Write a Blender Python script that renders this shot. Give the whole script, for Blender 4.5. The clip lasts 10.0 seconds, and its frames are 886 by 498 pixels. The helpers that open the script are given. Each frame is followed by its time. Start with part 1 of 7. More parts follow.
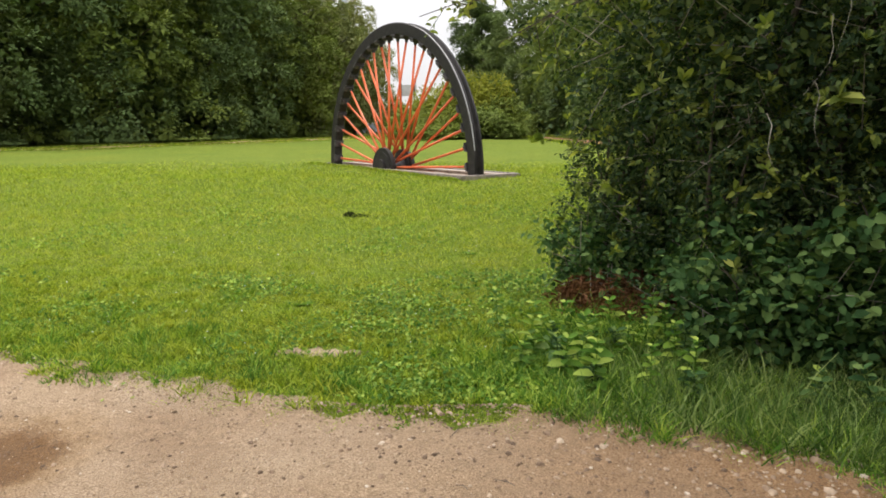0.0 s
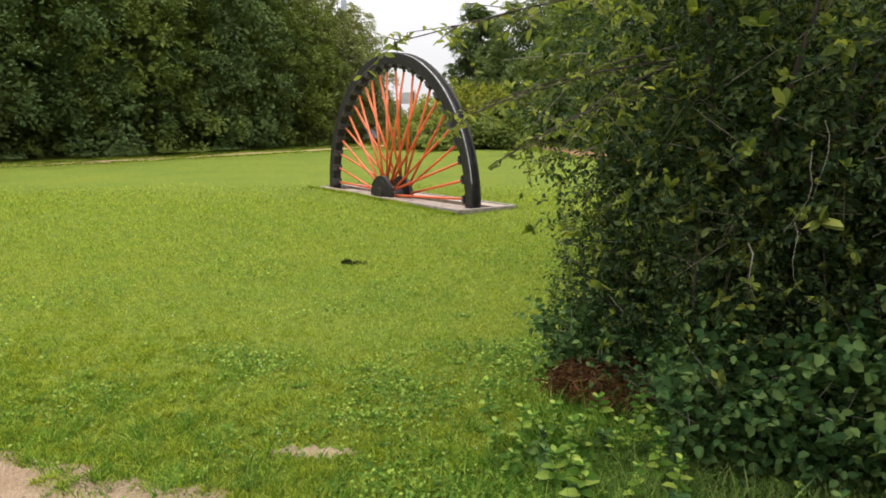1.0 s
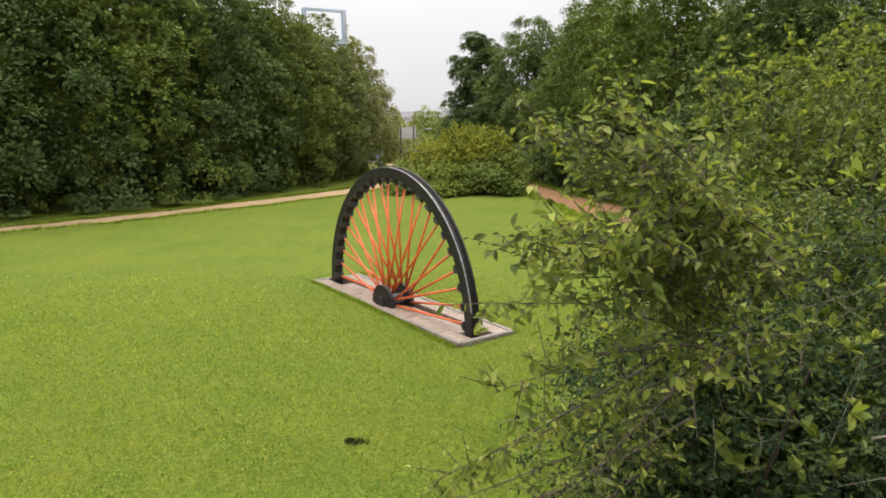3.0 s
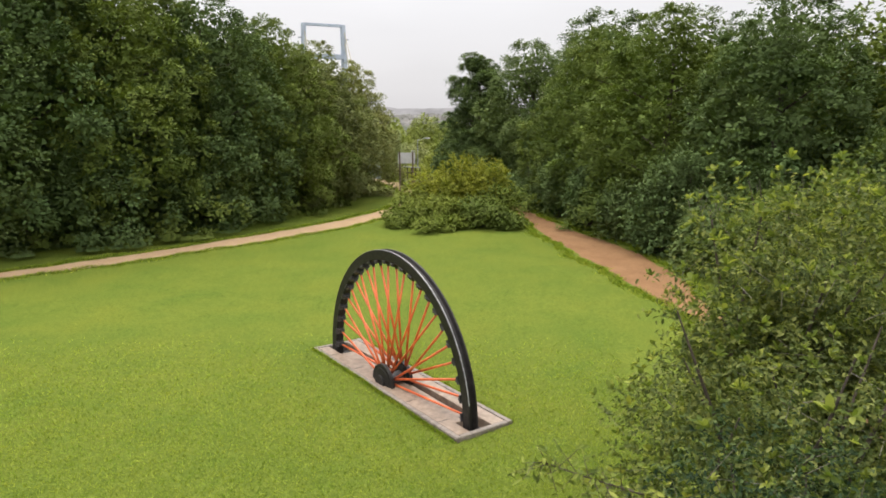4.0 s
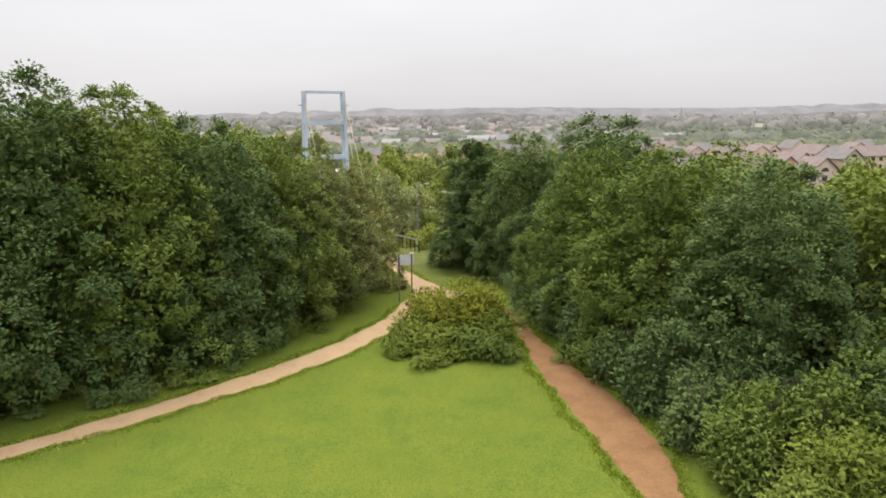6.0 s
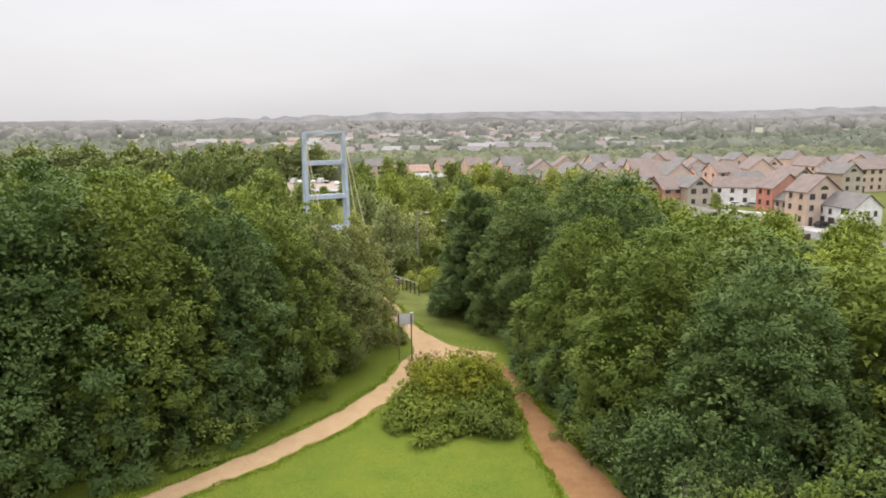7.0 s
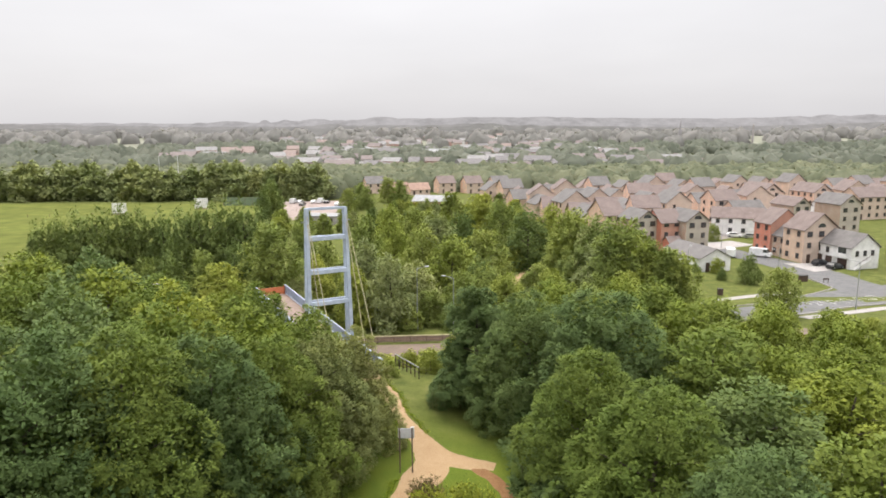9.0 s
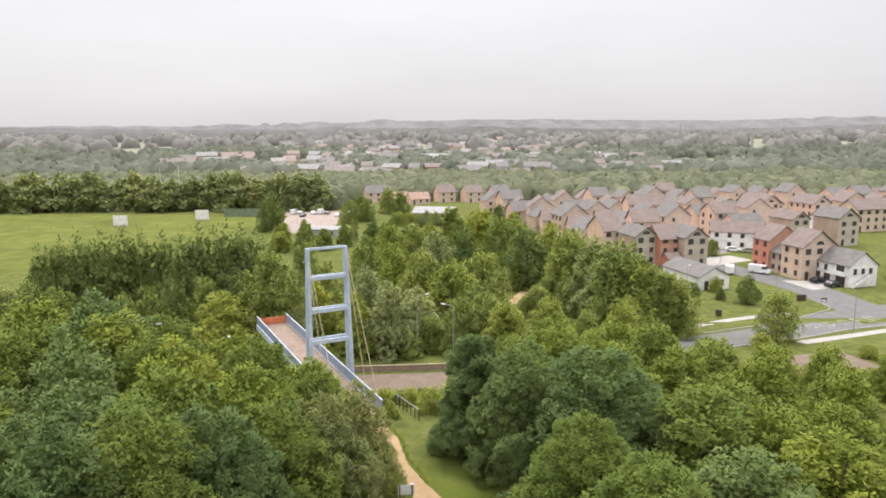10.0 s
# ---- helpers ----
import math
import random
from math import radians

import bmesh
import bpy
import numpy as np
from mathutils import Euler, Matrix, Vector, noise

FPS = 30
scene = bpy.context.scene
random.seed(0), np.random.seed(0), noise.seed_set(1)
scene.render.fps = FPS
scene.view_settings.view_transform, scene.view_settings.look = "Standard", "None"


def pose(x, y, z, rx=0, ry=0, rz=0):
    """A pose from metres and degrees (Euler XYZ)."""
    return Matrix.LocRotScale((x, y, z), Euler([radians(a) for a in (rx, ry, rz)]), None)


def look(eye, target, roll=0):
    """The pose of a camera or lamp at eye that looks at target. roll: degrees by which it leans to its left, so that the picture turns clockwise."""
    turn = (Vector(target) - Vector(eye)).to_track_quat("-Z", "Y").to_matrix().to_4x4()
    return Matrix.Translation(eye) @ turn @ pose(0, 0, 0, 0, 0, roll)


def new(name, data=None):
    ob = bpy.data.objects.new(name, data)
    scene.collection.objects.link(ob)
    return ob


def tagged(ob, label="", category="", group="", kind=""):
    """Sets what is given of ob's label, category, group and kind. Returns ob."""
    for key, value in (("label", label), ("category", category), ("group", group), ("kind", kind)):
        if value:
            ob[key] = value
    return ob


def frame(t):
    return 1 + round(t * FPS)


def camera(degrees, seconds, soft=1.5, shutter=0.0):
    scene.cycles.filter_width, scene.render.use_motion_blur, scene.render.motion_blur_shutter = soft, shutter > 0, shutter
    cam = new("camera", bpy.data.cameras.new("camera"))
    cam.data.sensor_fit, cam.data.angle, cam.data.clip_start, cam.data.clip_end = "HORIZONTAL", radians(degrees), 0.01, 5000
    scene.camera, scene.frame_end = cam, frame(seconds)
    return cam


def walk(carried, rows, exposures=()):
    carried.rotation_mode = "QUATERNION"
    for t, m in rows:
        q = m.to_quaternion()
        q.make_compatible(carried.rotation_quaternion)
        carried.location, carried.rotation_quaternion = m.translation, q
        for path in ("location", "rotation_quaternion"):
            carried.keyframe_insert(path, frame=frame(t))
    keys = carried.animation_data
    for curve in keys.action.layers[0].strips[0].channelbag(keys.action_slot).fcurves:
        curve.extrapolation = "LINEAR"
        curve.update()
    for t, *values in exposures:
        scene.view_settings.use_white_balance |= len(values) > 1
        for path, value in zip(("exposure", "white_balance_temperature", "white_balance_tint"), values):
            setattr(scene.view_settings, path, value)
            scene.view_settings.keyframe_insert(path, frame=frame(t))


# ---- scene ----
cam = camera(66.0, 10.0, soft=1.75)
PATH = [
    (0, (0.06, 0.108, 0.798), (0.052, 2.078, 0.454), -0.3),
    (0.5, (0.08, 0.125, 1.002), (0.071, 2.095, 0.655), -0.3),
    (1, (0.111, 0.129, 1.381), (0.102, 2.098, 1.031), -0.4),
    (1.5, (0.132, 0.161, 1.796), (0.12, 2.129, 1.441), -0.6),
    (2, (0.144, 0.263, 2.28), (0.129, 2.231, 1.926), -0.6),
    (2.5, (0.132, 0.258, 2.861), (0.12, 2.226, 2.507), -0.5),
    (3, (0.131, 0.252, 3.614), (0.121, 2.22, 3.257), -0.5),
    (4.5, (0.143, 0.252, 6.576), (0.139, 2.218, 6.208), -0.3),
    (5, (0.192, 0.281, 8.152), (0.187, 2.247, 7.784), -0.4),
    (5.5, (0.214, 0.361, 9.924), (0.21, 2.327, 9.555), -0.4),
    (7, (0.399, 0.825, 15.313), (0.392, 2.793, 14.956), -0.6),
    (7.5, (0.393, 0.92, 17.02), (0.387, 2.889, 16.667), -0.6),
    (8, (0.327, 1.081, 18.966), (0.323, 3.049, 18.615), -0.4),
    (8.5, (0.235, 1.387, 20.639), (0.232, 3.356, 20.288), -0.2),
    (9, (0.281, 1.484, 22.498), (0.278, 3.454, 22.152), -0.2),
    (9.5, (0.355, 1.369, 24.396), (0.35, 3.339, 24.051), -0.2),
    (10, (0.381, 1.389, 26.355), (0.377, 3.36, 26.014), -0.3),
]
walk(cam, [(t, look(eye, target, roll)) for t, eye, target, roll in PATH],
     [(0.0, -0.06), (3.0, -0.16), (5.5, -0.23), (7.5, -0.22), (10.0, -0.2)])

# ---- light: overcast, bright grey-white sky with a weak wide sun ----
SUN_EL, SUN_AZ = radians(66), radians(-25)   # high sun ahead and a little left, veiled by thick cloud
world = bpy.data.worlds.new("overcast_sky")
scene.world = world
world.use_nodes = True
wn = world.node_tree
wn.nodes.clear()


def wnode(kind, **settings):
    n = wn.nodes.new(kind)
    for key, value in settings.items():
        n.inputs[key].default_value = value
    return n


sky = wn.nodes.new("ShaderNodeTexSky")
sky.sky_type = "NISHITA"
sky.sun_disc = False
sky.sun_elevation = SUN_EL
sky.sun_rotation = radians(335)
sky.dust_density = 4.0
grey = wnode("ShaderNodeHueSaturation", Saturation=0.25)
wn.links.new(sky.outputs[0], grey.inputs["Color"])
b_sky = wnode("ShaderNodeBackground", Strength=0.06)
wn.links.new(grey.outputs[0], b_sky.inputs["Color"])
# the cloud layer: an even veil with soft, wide streaks
tc = wn.nodes.new("ShaderNodeTexCoord")
mp = wnode("ShaderNodeMapping", Scale=(1.5, 1.5, 6.0))
cl = wnode("ShaderNodeTexNoise", Scale=1.6, Detail=4.0)
ramp = wn.nodes.new("ShaderNodeValToRGB")
ramp.color_ramp.elements[0].position, ramp.color_ramp.elements[0].color = 0.3, (0.83, 0.81, 0.83, 1)
ramp.color_ramp.elements[1].position, ramp.color_ramp.elements[1].color = 0.7, (0.93, 0.91, 0.93, 1)
wn.links.new(tc.outputs["Generated"], mp.inputs["Vector"])
wn.links.new(mp.outputs[0], cl.inputs["Vector"])
wn.links.new(cl.outputs["Fac"], ramp.inputs["Fac"])
# an overcast sky is several times as bright overhead as at the horizon
up = wn.nodes.new("ShaderNodeSeparateXYZ")
wn.links.new(tc.outputs["Generated"], up.inputs[0])
rise = wn.nodes.new("ShaderNodeMapRange")
for slot, value in (("From Min", 0.18), ("From Max", 1.0), ("To Min", 0.86), ("To Max", 4.4)):
    rise.inputs[slot].default_value = value
wn.links.new(up.outputs["Z"], rise.inputs["Value"])
b_cl = wnode("ShaderNodeBackground", Strength=0.74)
wn.links.new(rise.outputs[0], b_cl.inputs["Strength"])
wn.links.new(ramp.outputs[0], b_cl.inputs["Color"])
add = wn.nodes.new("ShaderNodeAddShader")
wo = wn.nodes.new("ShaderNodeOutputWorld")
wn.links.new(b_sky.outputs[0], add.inputs[0])
wn.links.new(b_cl.outputs[0], add.inputs[1])
wn.links.new(add.outputs[0], wo.inputs["Surface"])

sun_data = bpy.data.lights.new("sun", "SUN")
sun_data.energy, sun_data.angle, sun_data.color = 1.5, radians(24), (1.0, 0.93, 0.78)
sun = new("sun", sun_data)
sun.matrix_world = look((math.sin(SUN_AZ) * 40, math.cos(SUN_AZ) * 40, 40 * math.tan(SUN_EL)), (0, 0, 0))


# ---- materials ----
def material(name, rough=0.7, metal=0.0, spec=0.5):
    m = bpy.data.materials.new(name)
    m.use_nodes = True
    b = m.node_tree.nodes["Principled BSDF"]
    b.inputs["Roughness"].default_value = rough
    b.inputs["Metallic"].default_value = metal
    b.inputs["Specular IOR Level"].default_value = spec
    return m, m.node_tree, b


def coords(nt, scale=(1, 1, 1), kind="Object"):
    a = nt.nodes.new("ShaderNodeTexCoord")
    b = nt.nodes.new("ShaderNodeMapping")
    b.inputs["Scale"].default_value = scale
    nt.links.new(a.outputs[kind], b.inputs["Vector"])
    return b.outputs[0]


def world_coords(nt):
    return nt.nodes.new("ShaderNodeNewGeometry").outputs["Position"]


def noise_fac(nt, vec, scale, detail=4.0, rough=0.55):
    n = nt.nodes.new("ShaderNodeTexNoise")
    n.inputs["Scale"].default_value = scale
    n.inputs["Detail"].default_value = detail
    n.inputs["Roughness"].default_value = rough
    nt.links.new(vec, n.inputs["Vector"])
    return n.outputs["Fac"]


def ramp_of(nt, fac, stops):
    r = nt.nodes.new("ShaderNodeValToRGB")
    while len(r.color_ramp.elements) < len(stops):
        r.color_ramp.elements.new(0.5)
    for e, (p, c) in zip(r.color_ramp.elements, stops):
        e.position, e.color = p, (*c, 1)
    nt.links.new(fac, r.inputs["Fac"])
    return r.outputs["Color"]


def mixed(nt, fac, a, b, mode="MIX"):
    m = nt.nodes.new("ShaderNodeMix")
    m.data_type, m.blend_type = "RGBA", mode
    for slot, value in ((0, fac), (6, a), (7, b)):
        if isinstance(value, (int, float)):
            m.inputs[slot].default_value = value
        elif isinstance(value, tuple):
            m.inputs[slot].default_value = (*value, 1)
        else:
            nt.links.new(value, m.inputs[slot])
    return m.outputs[2]


def bump(nt, bsdf, fac, strength=0.3, dist=0.02):
    b = nt.nodes.new("ShaderNodeBump")
    b.inputs["Strength"].default_value = strength
    b.inputs["Distance"].default_value = dist
    nt.links.new(fac, b.inputs["Height"])
    nt.links.new(b.outputs[0], bsdf.inputs["Normal"])


def speckled(name, dark, light, scale=6.0, rough=0.7, metal=0.0, relief=0.2, dist=0.01, big=0.6, spec=0.5):
    """A surface with grain at one scale and stains at a larger one."""
    m, nt, b = material(name, rough, metal, spec)
    v = coords(nt)
    fine = ramp_of(nt, noise_fac(nt, v, scale, 6), [(0.3, dark), (0.72, light)])
    stain = ramp_of(nt, noise_fac(nt, v, big, 3), [(0.3, (0.72, 0.72, 0.72)), (0.7, (1.0, 1.0, 1.0))])
    nt.links.new(mixed(nt, 1.0, fine, stain, "MULTIPLY"), b.inputs["Base Color"])
    bump(nt, b, noise_fac(nt, v, scale * 3, 4), relief, dist)
    return m


def leafy(name, dark, mid, light, clump=0.5, trans=0.3, rough=0.6, drifts=((0.66, 0.72, 0.62), (1.12, 1.08, 0.95)), apart=False):
    """Leaves: each its own shade, drifting from clump to clump, with light coming through."""
    m, nt, b = material(name, rough, 0.0, 0.06)
    info = nt.nodes.new("ShaderNodeNewGeometry")
    each = ramp_of(nt, info.outputs["Random Per Island"], [(0.0, dark), (0.55, mid), (1.0, light)])
    drift = ramp_of(nt, noise_fac(nt, info.outputs["Position"], clump, 3), [(0.32, drifts[0]), (0.68, drifts[1])])
    col = mixed(nt, 1.0, each, drift, "MULTIPLY")
    if apart:   # no two trees quite the same green
        own = ramp_of(nt, nt.nodes.new("ShaderNodeObjectInfo").outputs["Random"], [(0.0, (0.82, 0.86, 0.82)), (0.5, (1.0, 1.0, 1.0)), (1.0, (1.16, 1.1, 1.0))])
        col = mixed(nt, 1.0, col, own, "MULTIPLY")
    nt.links.new(col, b.inputs["Base Color"])
    t = nt.nodes.new("ShaderNodeBsdfTranslucent")
    nt.links.new(mixed(nt, 1.0, col, (1.3, 1.35, 0.6), "MULTIPLY"), t.inputs["Color"])
    s = nt.nodes.new("ShaderNodeMixShader")
    s.inputs[0].default_value = trans
    nt.links.new(b.outputs[0], s.inputs[1])
    nt.links.new(t.outputs[0], s.inputs[2])
    nt.links.new(s.outputs[0], nt.nodes["Material Output"].inputs["Surface"])
    return m


def ground_material():
    """Mown lawn in the clearing; rough olive grassland past the wood; haze painted pale into the far land."""
    m, nt, b = material("lawn", 0.95, 0, 0.04)
    v = world_coords(nt)
    fine = ramp_of(nt, noise_fac(nt, v, 14, 8, 0.7), [(0.28, (0.066, 0.094, 0.0145)), (0.55, (0.13, 0.164, 0.025)), (0.78, (0.19, 0.213, 0.042))])
    patch = ramp_of(nt, noise_fac(nt, v, 0.45, 5, 0.65), [(0.3, (0.8, 0.9, 0.9)), (0.52, (1, 1, 1)), (0.72, (1.14, 1.05, 1.0))])
    blade = ramp_of(nt, noise_fac(nt, v, 75, 8, 0.75), [(0.36, (0.5, 0.56, 0.5)), (0.52, (1, 1, 1)), (0.68, (1.3, 1.25, 1.2))])
    lawn = mixed(nt, 1.0, mixed(nt, 1.0, fine, blade, "MULTIPLY"), patch, "MULTIPLY")
    rough = ramp_of(nt, noise_fac(nt, v, 0.5, 8, 0.7), [(0.28, (0.055, 0.072, 0.02)), (0.55, (0.115, 0.128, 0.036)), (0.78, (0.185, 0.178, 0.07))])
    sep = nt.nodes.new("ShaderNodeSeparateXYZ")
    nt.links.new(v, sep.inputs[0])
    span = nt.nodes.new("ShaderNodeMapRange")
    span.inputs["From Min"].default_value, span.inputs["From Max"].default_value = 43.0, 54.0
    nt.links.new(sep.outputs["Y"], span.inputs["Value"])
    # from 450 m on the base colour pales to mimic haze over the land
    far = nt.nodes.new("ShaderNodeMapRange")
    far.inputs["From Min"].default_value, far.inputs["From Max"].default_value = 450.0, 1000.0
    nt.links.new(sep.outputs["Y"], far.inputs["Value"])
    hazed_land = ramp_of(nt, noise_fac(nt, v, 0.02, 5, 0.6), [(0.35, (0.17, 0.178, 0.13)), (0.65, (0.25, 0.248, 0.195))])
    nt.links.new(mixed(nt, far.outputs[0], mixed(nt, span.outputs[0], lawn, rough), hazed_land), b.inputs["Base Color"])
    bump(nt, b, noise_fac(nt, v, 30, 6, 0.7), 0.6, 0.03)
    return m


def gravel_material(name, a, bcol, c, relief=0.5, grain=170, wet=None, even=0.0):
    m, nt, b = material(name, 0.9, 0, 0.25)
    v = world_coords(nt)
    grit = ramp_of(nt, noise_fac(nt, v, grain, 5, 0.7), [(0.34, a), (0.5, bcol), (0.66, c)])
    mid = ramp_of(nt, noise_fac(nt, v, grain * 0.16, 6, 0.7), [(0.3, tuple(q + (1 - q) * even for q in (0.72, 0.68, 0.62))), (0.65, (1.1 - 0.08 * even, 1.08 - 0.06 * even, 1.05))])
    damp = ramp_of(nt, noise_fac(nt, v, 1.1, 5, 0.6), [(0.3, tuple(q + (1 - q) * even for q in (0.62, 0.52, 0.42))), (0.58, (1, 1, 1))])
    col = mixed(nt, 1.0, mixed(nt, 1.0, grit, mid, "MULTIPLY"), damp, "MULTIPLY")
    if wet:
        # darker, browner grit towards the shrubs
        side = nt.nodes.new("ShaderNodeSeparateXYZ")
        nt.links.new(v, side.inputs[0])
        drift = nt.nodes.new("ShaderNodeMath")
        drift.operation = "MULTIPLY_ADD"
        nt.links.new(noise_fac(nt, v, 2.2, 5, 0.6), drift.inputs[0])
        drift.inputs[1].default_value = 1.6
        nt.links.new(side.outputs["X"], drift.inputs[2])
        brown_side = nt.nodes.new("ShaderNodeMapRange")
        nt.links.new(drift.outputs[0], brown_side.inputs["Value"])
        brown_side.inputs["From Min"].default_value, brown_side.inputs["From Max"].default_value = 0.5, 2.1
        col = mixed(nt, brown_side.outputs[0], col, mixed(nt, 1.0, col, (0.74, 0.6, 0.46), "MULTIPLY"))
        # soaked, silty ground round the puddle, with a ragged rim, and a smooth damp film in places
        far = nt.nodes.new("ShaderNodeVectorMath")
        far.operation = "DISTANCE"
        nt.links.new(v, far.inputs[0])
        far.inputs[1].default_value = wet
        rim = nt.nodes.new("ShaderNodeMath")
        rim.operation = "MULTIPLY_ADD"
        nt.links.new(noise_fac(nt, v, 5, 5, 0.6), rim.inputs[0])
        rim.inputs[1].default_value = 0.35
        nt.links.new(far.outputs["Value"], rim.inputs[2])
        col = mixed(nt, 1.0, col, ramp_of(nt, rim.outputs[0], [(0.38, (0.42, 0.3, 0.16)), (0.5, (0.86, 0.8, 0.7)), (0.62, (1, 1, 1))]), "MULTIPLY")
        nt.links.new(ramp_of(nt, noise_fac(nt, v, 0.9, 4, 0.55), [(0.42, (0.42, 0.42, 0.42)), (0.58, (0.9, 0.9, 0.9))]), b.inputs["Roughness"])
    nt.links.new(col, b.inputs["Base Color"])
    bump(nt, b, noise_fac(nt, v, grain * 0.6, 6, 0.75), relief, 0.012)
    return m


def brick_material(name, dark, light, mortar=(0.42, 0.38, 0.33)):
    m, nt, b = material(name, 0.85, 0, 0.3)
    v = coords(nt)
    t = nt.nodes.new("ShaderNodeTexBrick")
    nt.links.new(v, t.inputs["Vector"])
    t.inputs["Color1"].default_value, t.inputs["Color2"].default_value = (*dark, 1), (*light, 1)
    t.inputs["Mortar"].default_value = (*mortar, 1)
    t.inputs["Scale"].default_value = 4.5
    t.inputs["Mortar Size"].default_value = 0.012
    stain = ramp_of(nt, noise_fac(nt, v, 0.5, 4), [(0.3, (0.8, 0.8, 0.8)), (0.7, (1.06, 1.04, 1.0))])
    nt.links.new(mixed(nt, 1.0, t.outputs["Color"], stain, "MULTIPLY"), b.inputs["Base Color"])
    return m


def glass_material():
    m, nt, b = material("window_glass", 0.06, 0.0, 0.8)
    v = coords(nt)
    nt.links.new(ramp_of(nt, noise_fac(nt, v, 1.5, 2), [(0.3, (0.02, 0.022, 0.025)), (0.7, (0.07, 0.075, 0.08))]), b.inputs["Base Color"])
    return m


M_LAWN = ground_material()
M_FIELD = speckled("field_grass", (0.105, 0.125, 0.028), (0.165, 0.178, 0.045), 0.2, 0.95, 0.0, 0.2, 0.01, 0.05, 0.05)
M_GRAVEL = gravel_material("sandy_gravel", (0.12, 0.078, 0.044), (0.29, 0.212, 0.135), (0.43, 0.335, 0.232), 0.9, 140, (-1.66, 2.5, -0.43), 0.35)
M_PATH = gravel_material("buff_path", (0.29, 0.19, 0.103), (0.38, 0.264, 0.148), (0.455, 0.335, 0.2), 0.3, 40, None, 0.65)
M_EARTH = gravel_material("brown_earth_path", (0.145, 0.075, 0.032), (0.23, 0.125, 0.056), (0.31, 0.185, 0.09), 0.4, 40, None, 0.5)
M_ASPHALT = speckled("asphalt", (0.1, 0.1, 0.1), (0.19, 0.185, 0.18), 8, 0.9)
M_OLDROAD = speckled("brown_grey_asphalt", (0.14, 0.1, 0.075), (0.22, 0.165, 0.125), 5, 0.9)
M_PAVING = speckled("pale_paving", (0.3, 0.28, 0.26), (0.45, 0.42, 0.4), 5, 0.9)
M_BLACK = speckled("black_paint", (0.008, 0.0075, 0.007), (0.034, 0.029, 0.026), 9, 0.5, 0.0, 0.3, 0.004, 0.6, 0.3)
M_LUG = speckled("worn_black_iron", (0.015, 0.015, 0.015), (0.12, 0.11, 0.11), 14, 0.5, 0.2, 0.2, 0.004)
M_ORANGE = speckled("orange_red_paint", (0.64, 0.095, 0.022), (0.84, 0.19, 0.05), 6, 0.45, 0, 0.15, 0.003)
M_CONCRETE = speckled("damp_concrete", (0.19, 0.135, 0.095), (0.39, 0.3, 0.22), 7, 0.45, 0, 0.3, 0.006, 1.2)
# for dark joints and the damp slot floor, whose shade is put into the colour
M_PIT = speckled("dark_slot_and_joint_concrete", (0.03, 0.028, 0.026), (0.08, 0.07, 0.065), 7, 0.8)
M_BLUE = speckled("pale_blue_steel", (0.41, 0.475, 0.575), (0.53, 0.595, 0.695), 2, 0.5, 0.0, 0.1, 0.004)
M_BLUEDK = speckled("blue_grey_panel", (0.2, 0.25, 0.33), (0.3, 0.36, 0.45), 2, 0.6)
M_CABLE = speckled("yellowed_cable", (0.42, 0.36, 0.2), (0.6, 0.54, 0.36), 4, 0.6)
M_DECK = speckled("brown_deck", (0.2, 0.14, 0.11), (0.32, 0.24, 0.19), 3, 0.8)
M_ORANGE_NET = speckled("orange_barrier", (0.5, 0.14, 0.05), (0.62, 0.22, 0.1), 3, 0.8)
M_BARK = speckled("bark", (0.05, 0.04, 0.03), (0.13, 0.1, 0.075), 9, 0.9, 0, 0.6, 0.02)
M_TWIG = speckled("pale_twig", (0.16, 0.14, 0.1), (0.34, 0.31, 0.25), 20, 0.8)
M_STEEL = speckled("galvanised_steel", (0.3, 0.31, 0.32), (0.45, 0.46, 0.47), 6, 0.5, 0.5)
M_POST = speckled("dark_post", (0.1, 0.07, 0.05), (0.2, 0.14, 0.1), 8, 0.7)
M_BOARD = speckled("pale_board", (0.5, 0.5, 0.5), (0.66, 0.66, 0.65), 4, 0.6)
M_WHITE = speckled("white_render", (0.7, 0.69, 0.67), (0.82, 0.81, 0.79), 3, 0.8)
M_DARKFRAME = speckled("dark_brown_frame", (0.05, 0.03, 0.022), (0.1, 0.06, 0.045), 3, 0.5)
M_TILE = speckled("pinkish_grey_tiles", (0.165, 0.125, 0.112), (0.25, 0.195, 0.176), 5, 0.85)
M_TILE2 = speckled("dark_grey_tiles", (0.13, 0.12, 0.115), (0.21, 0.195, 0.185), 5, 0.85)
M_TILE3 = speckled("red_brown_tiles", (0.3, 0.19, 0.14), (0.43, 0.29, 0.23), 5, 0.85)
M_TAN = brick_material("tan_brick", (0.62, 0.41, 0.28), (0.69, 0.49, 0.36), (0.52, 0.42, 0.35))
M_PEACH = brick_material("peach_brick", (0.72, 0.42, 0.28), (0.8, 0.54, 0.4), (0.55, 0.44, 0.37))
M_RED = brick_material("red_brick", (0.56, 0.14, 0.085), (0.66, 0.22, 0.145), (0.46, 0.26, 0.2))
M_BROWN = brick_material("brown_brick", (0.36, 0.2, 0.13), (0.45, 0.28, 0.2))
M_GLASS = glass_material()
M_SHED = speckled("pale_sheet_roof", (0.24, 0.24, 0.24), (0.36, 0.36, 0.36), 1, 0.7)
# church stone lightened in base colour for the haze before it
M_SLATE = speckled("hazed_grey_stone", (0.27, 0.26, 0.26), (0.35, 0.335, 0.33), 1, 0.8)
M_LINE = speckled("road_marking", (0.6, 0.6, 0.58), (0.8, 0.8, 0.78), 5, 0.8)
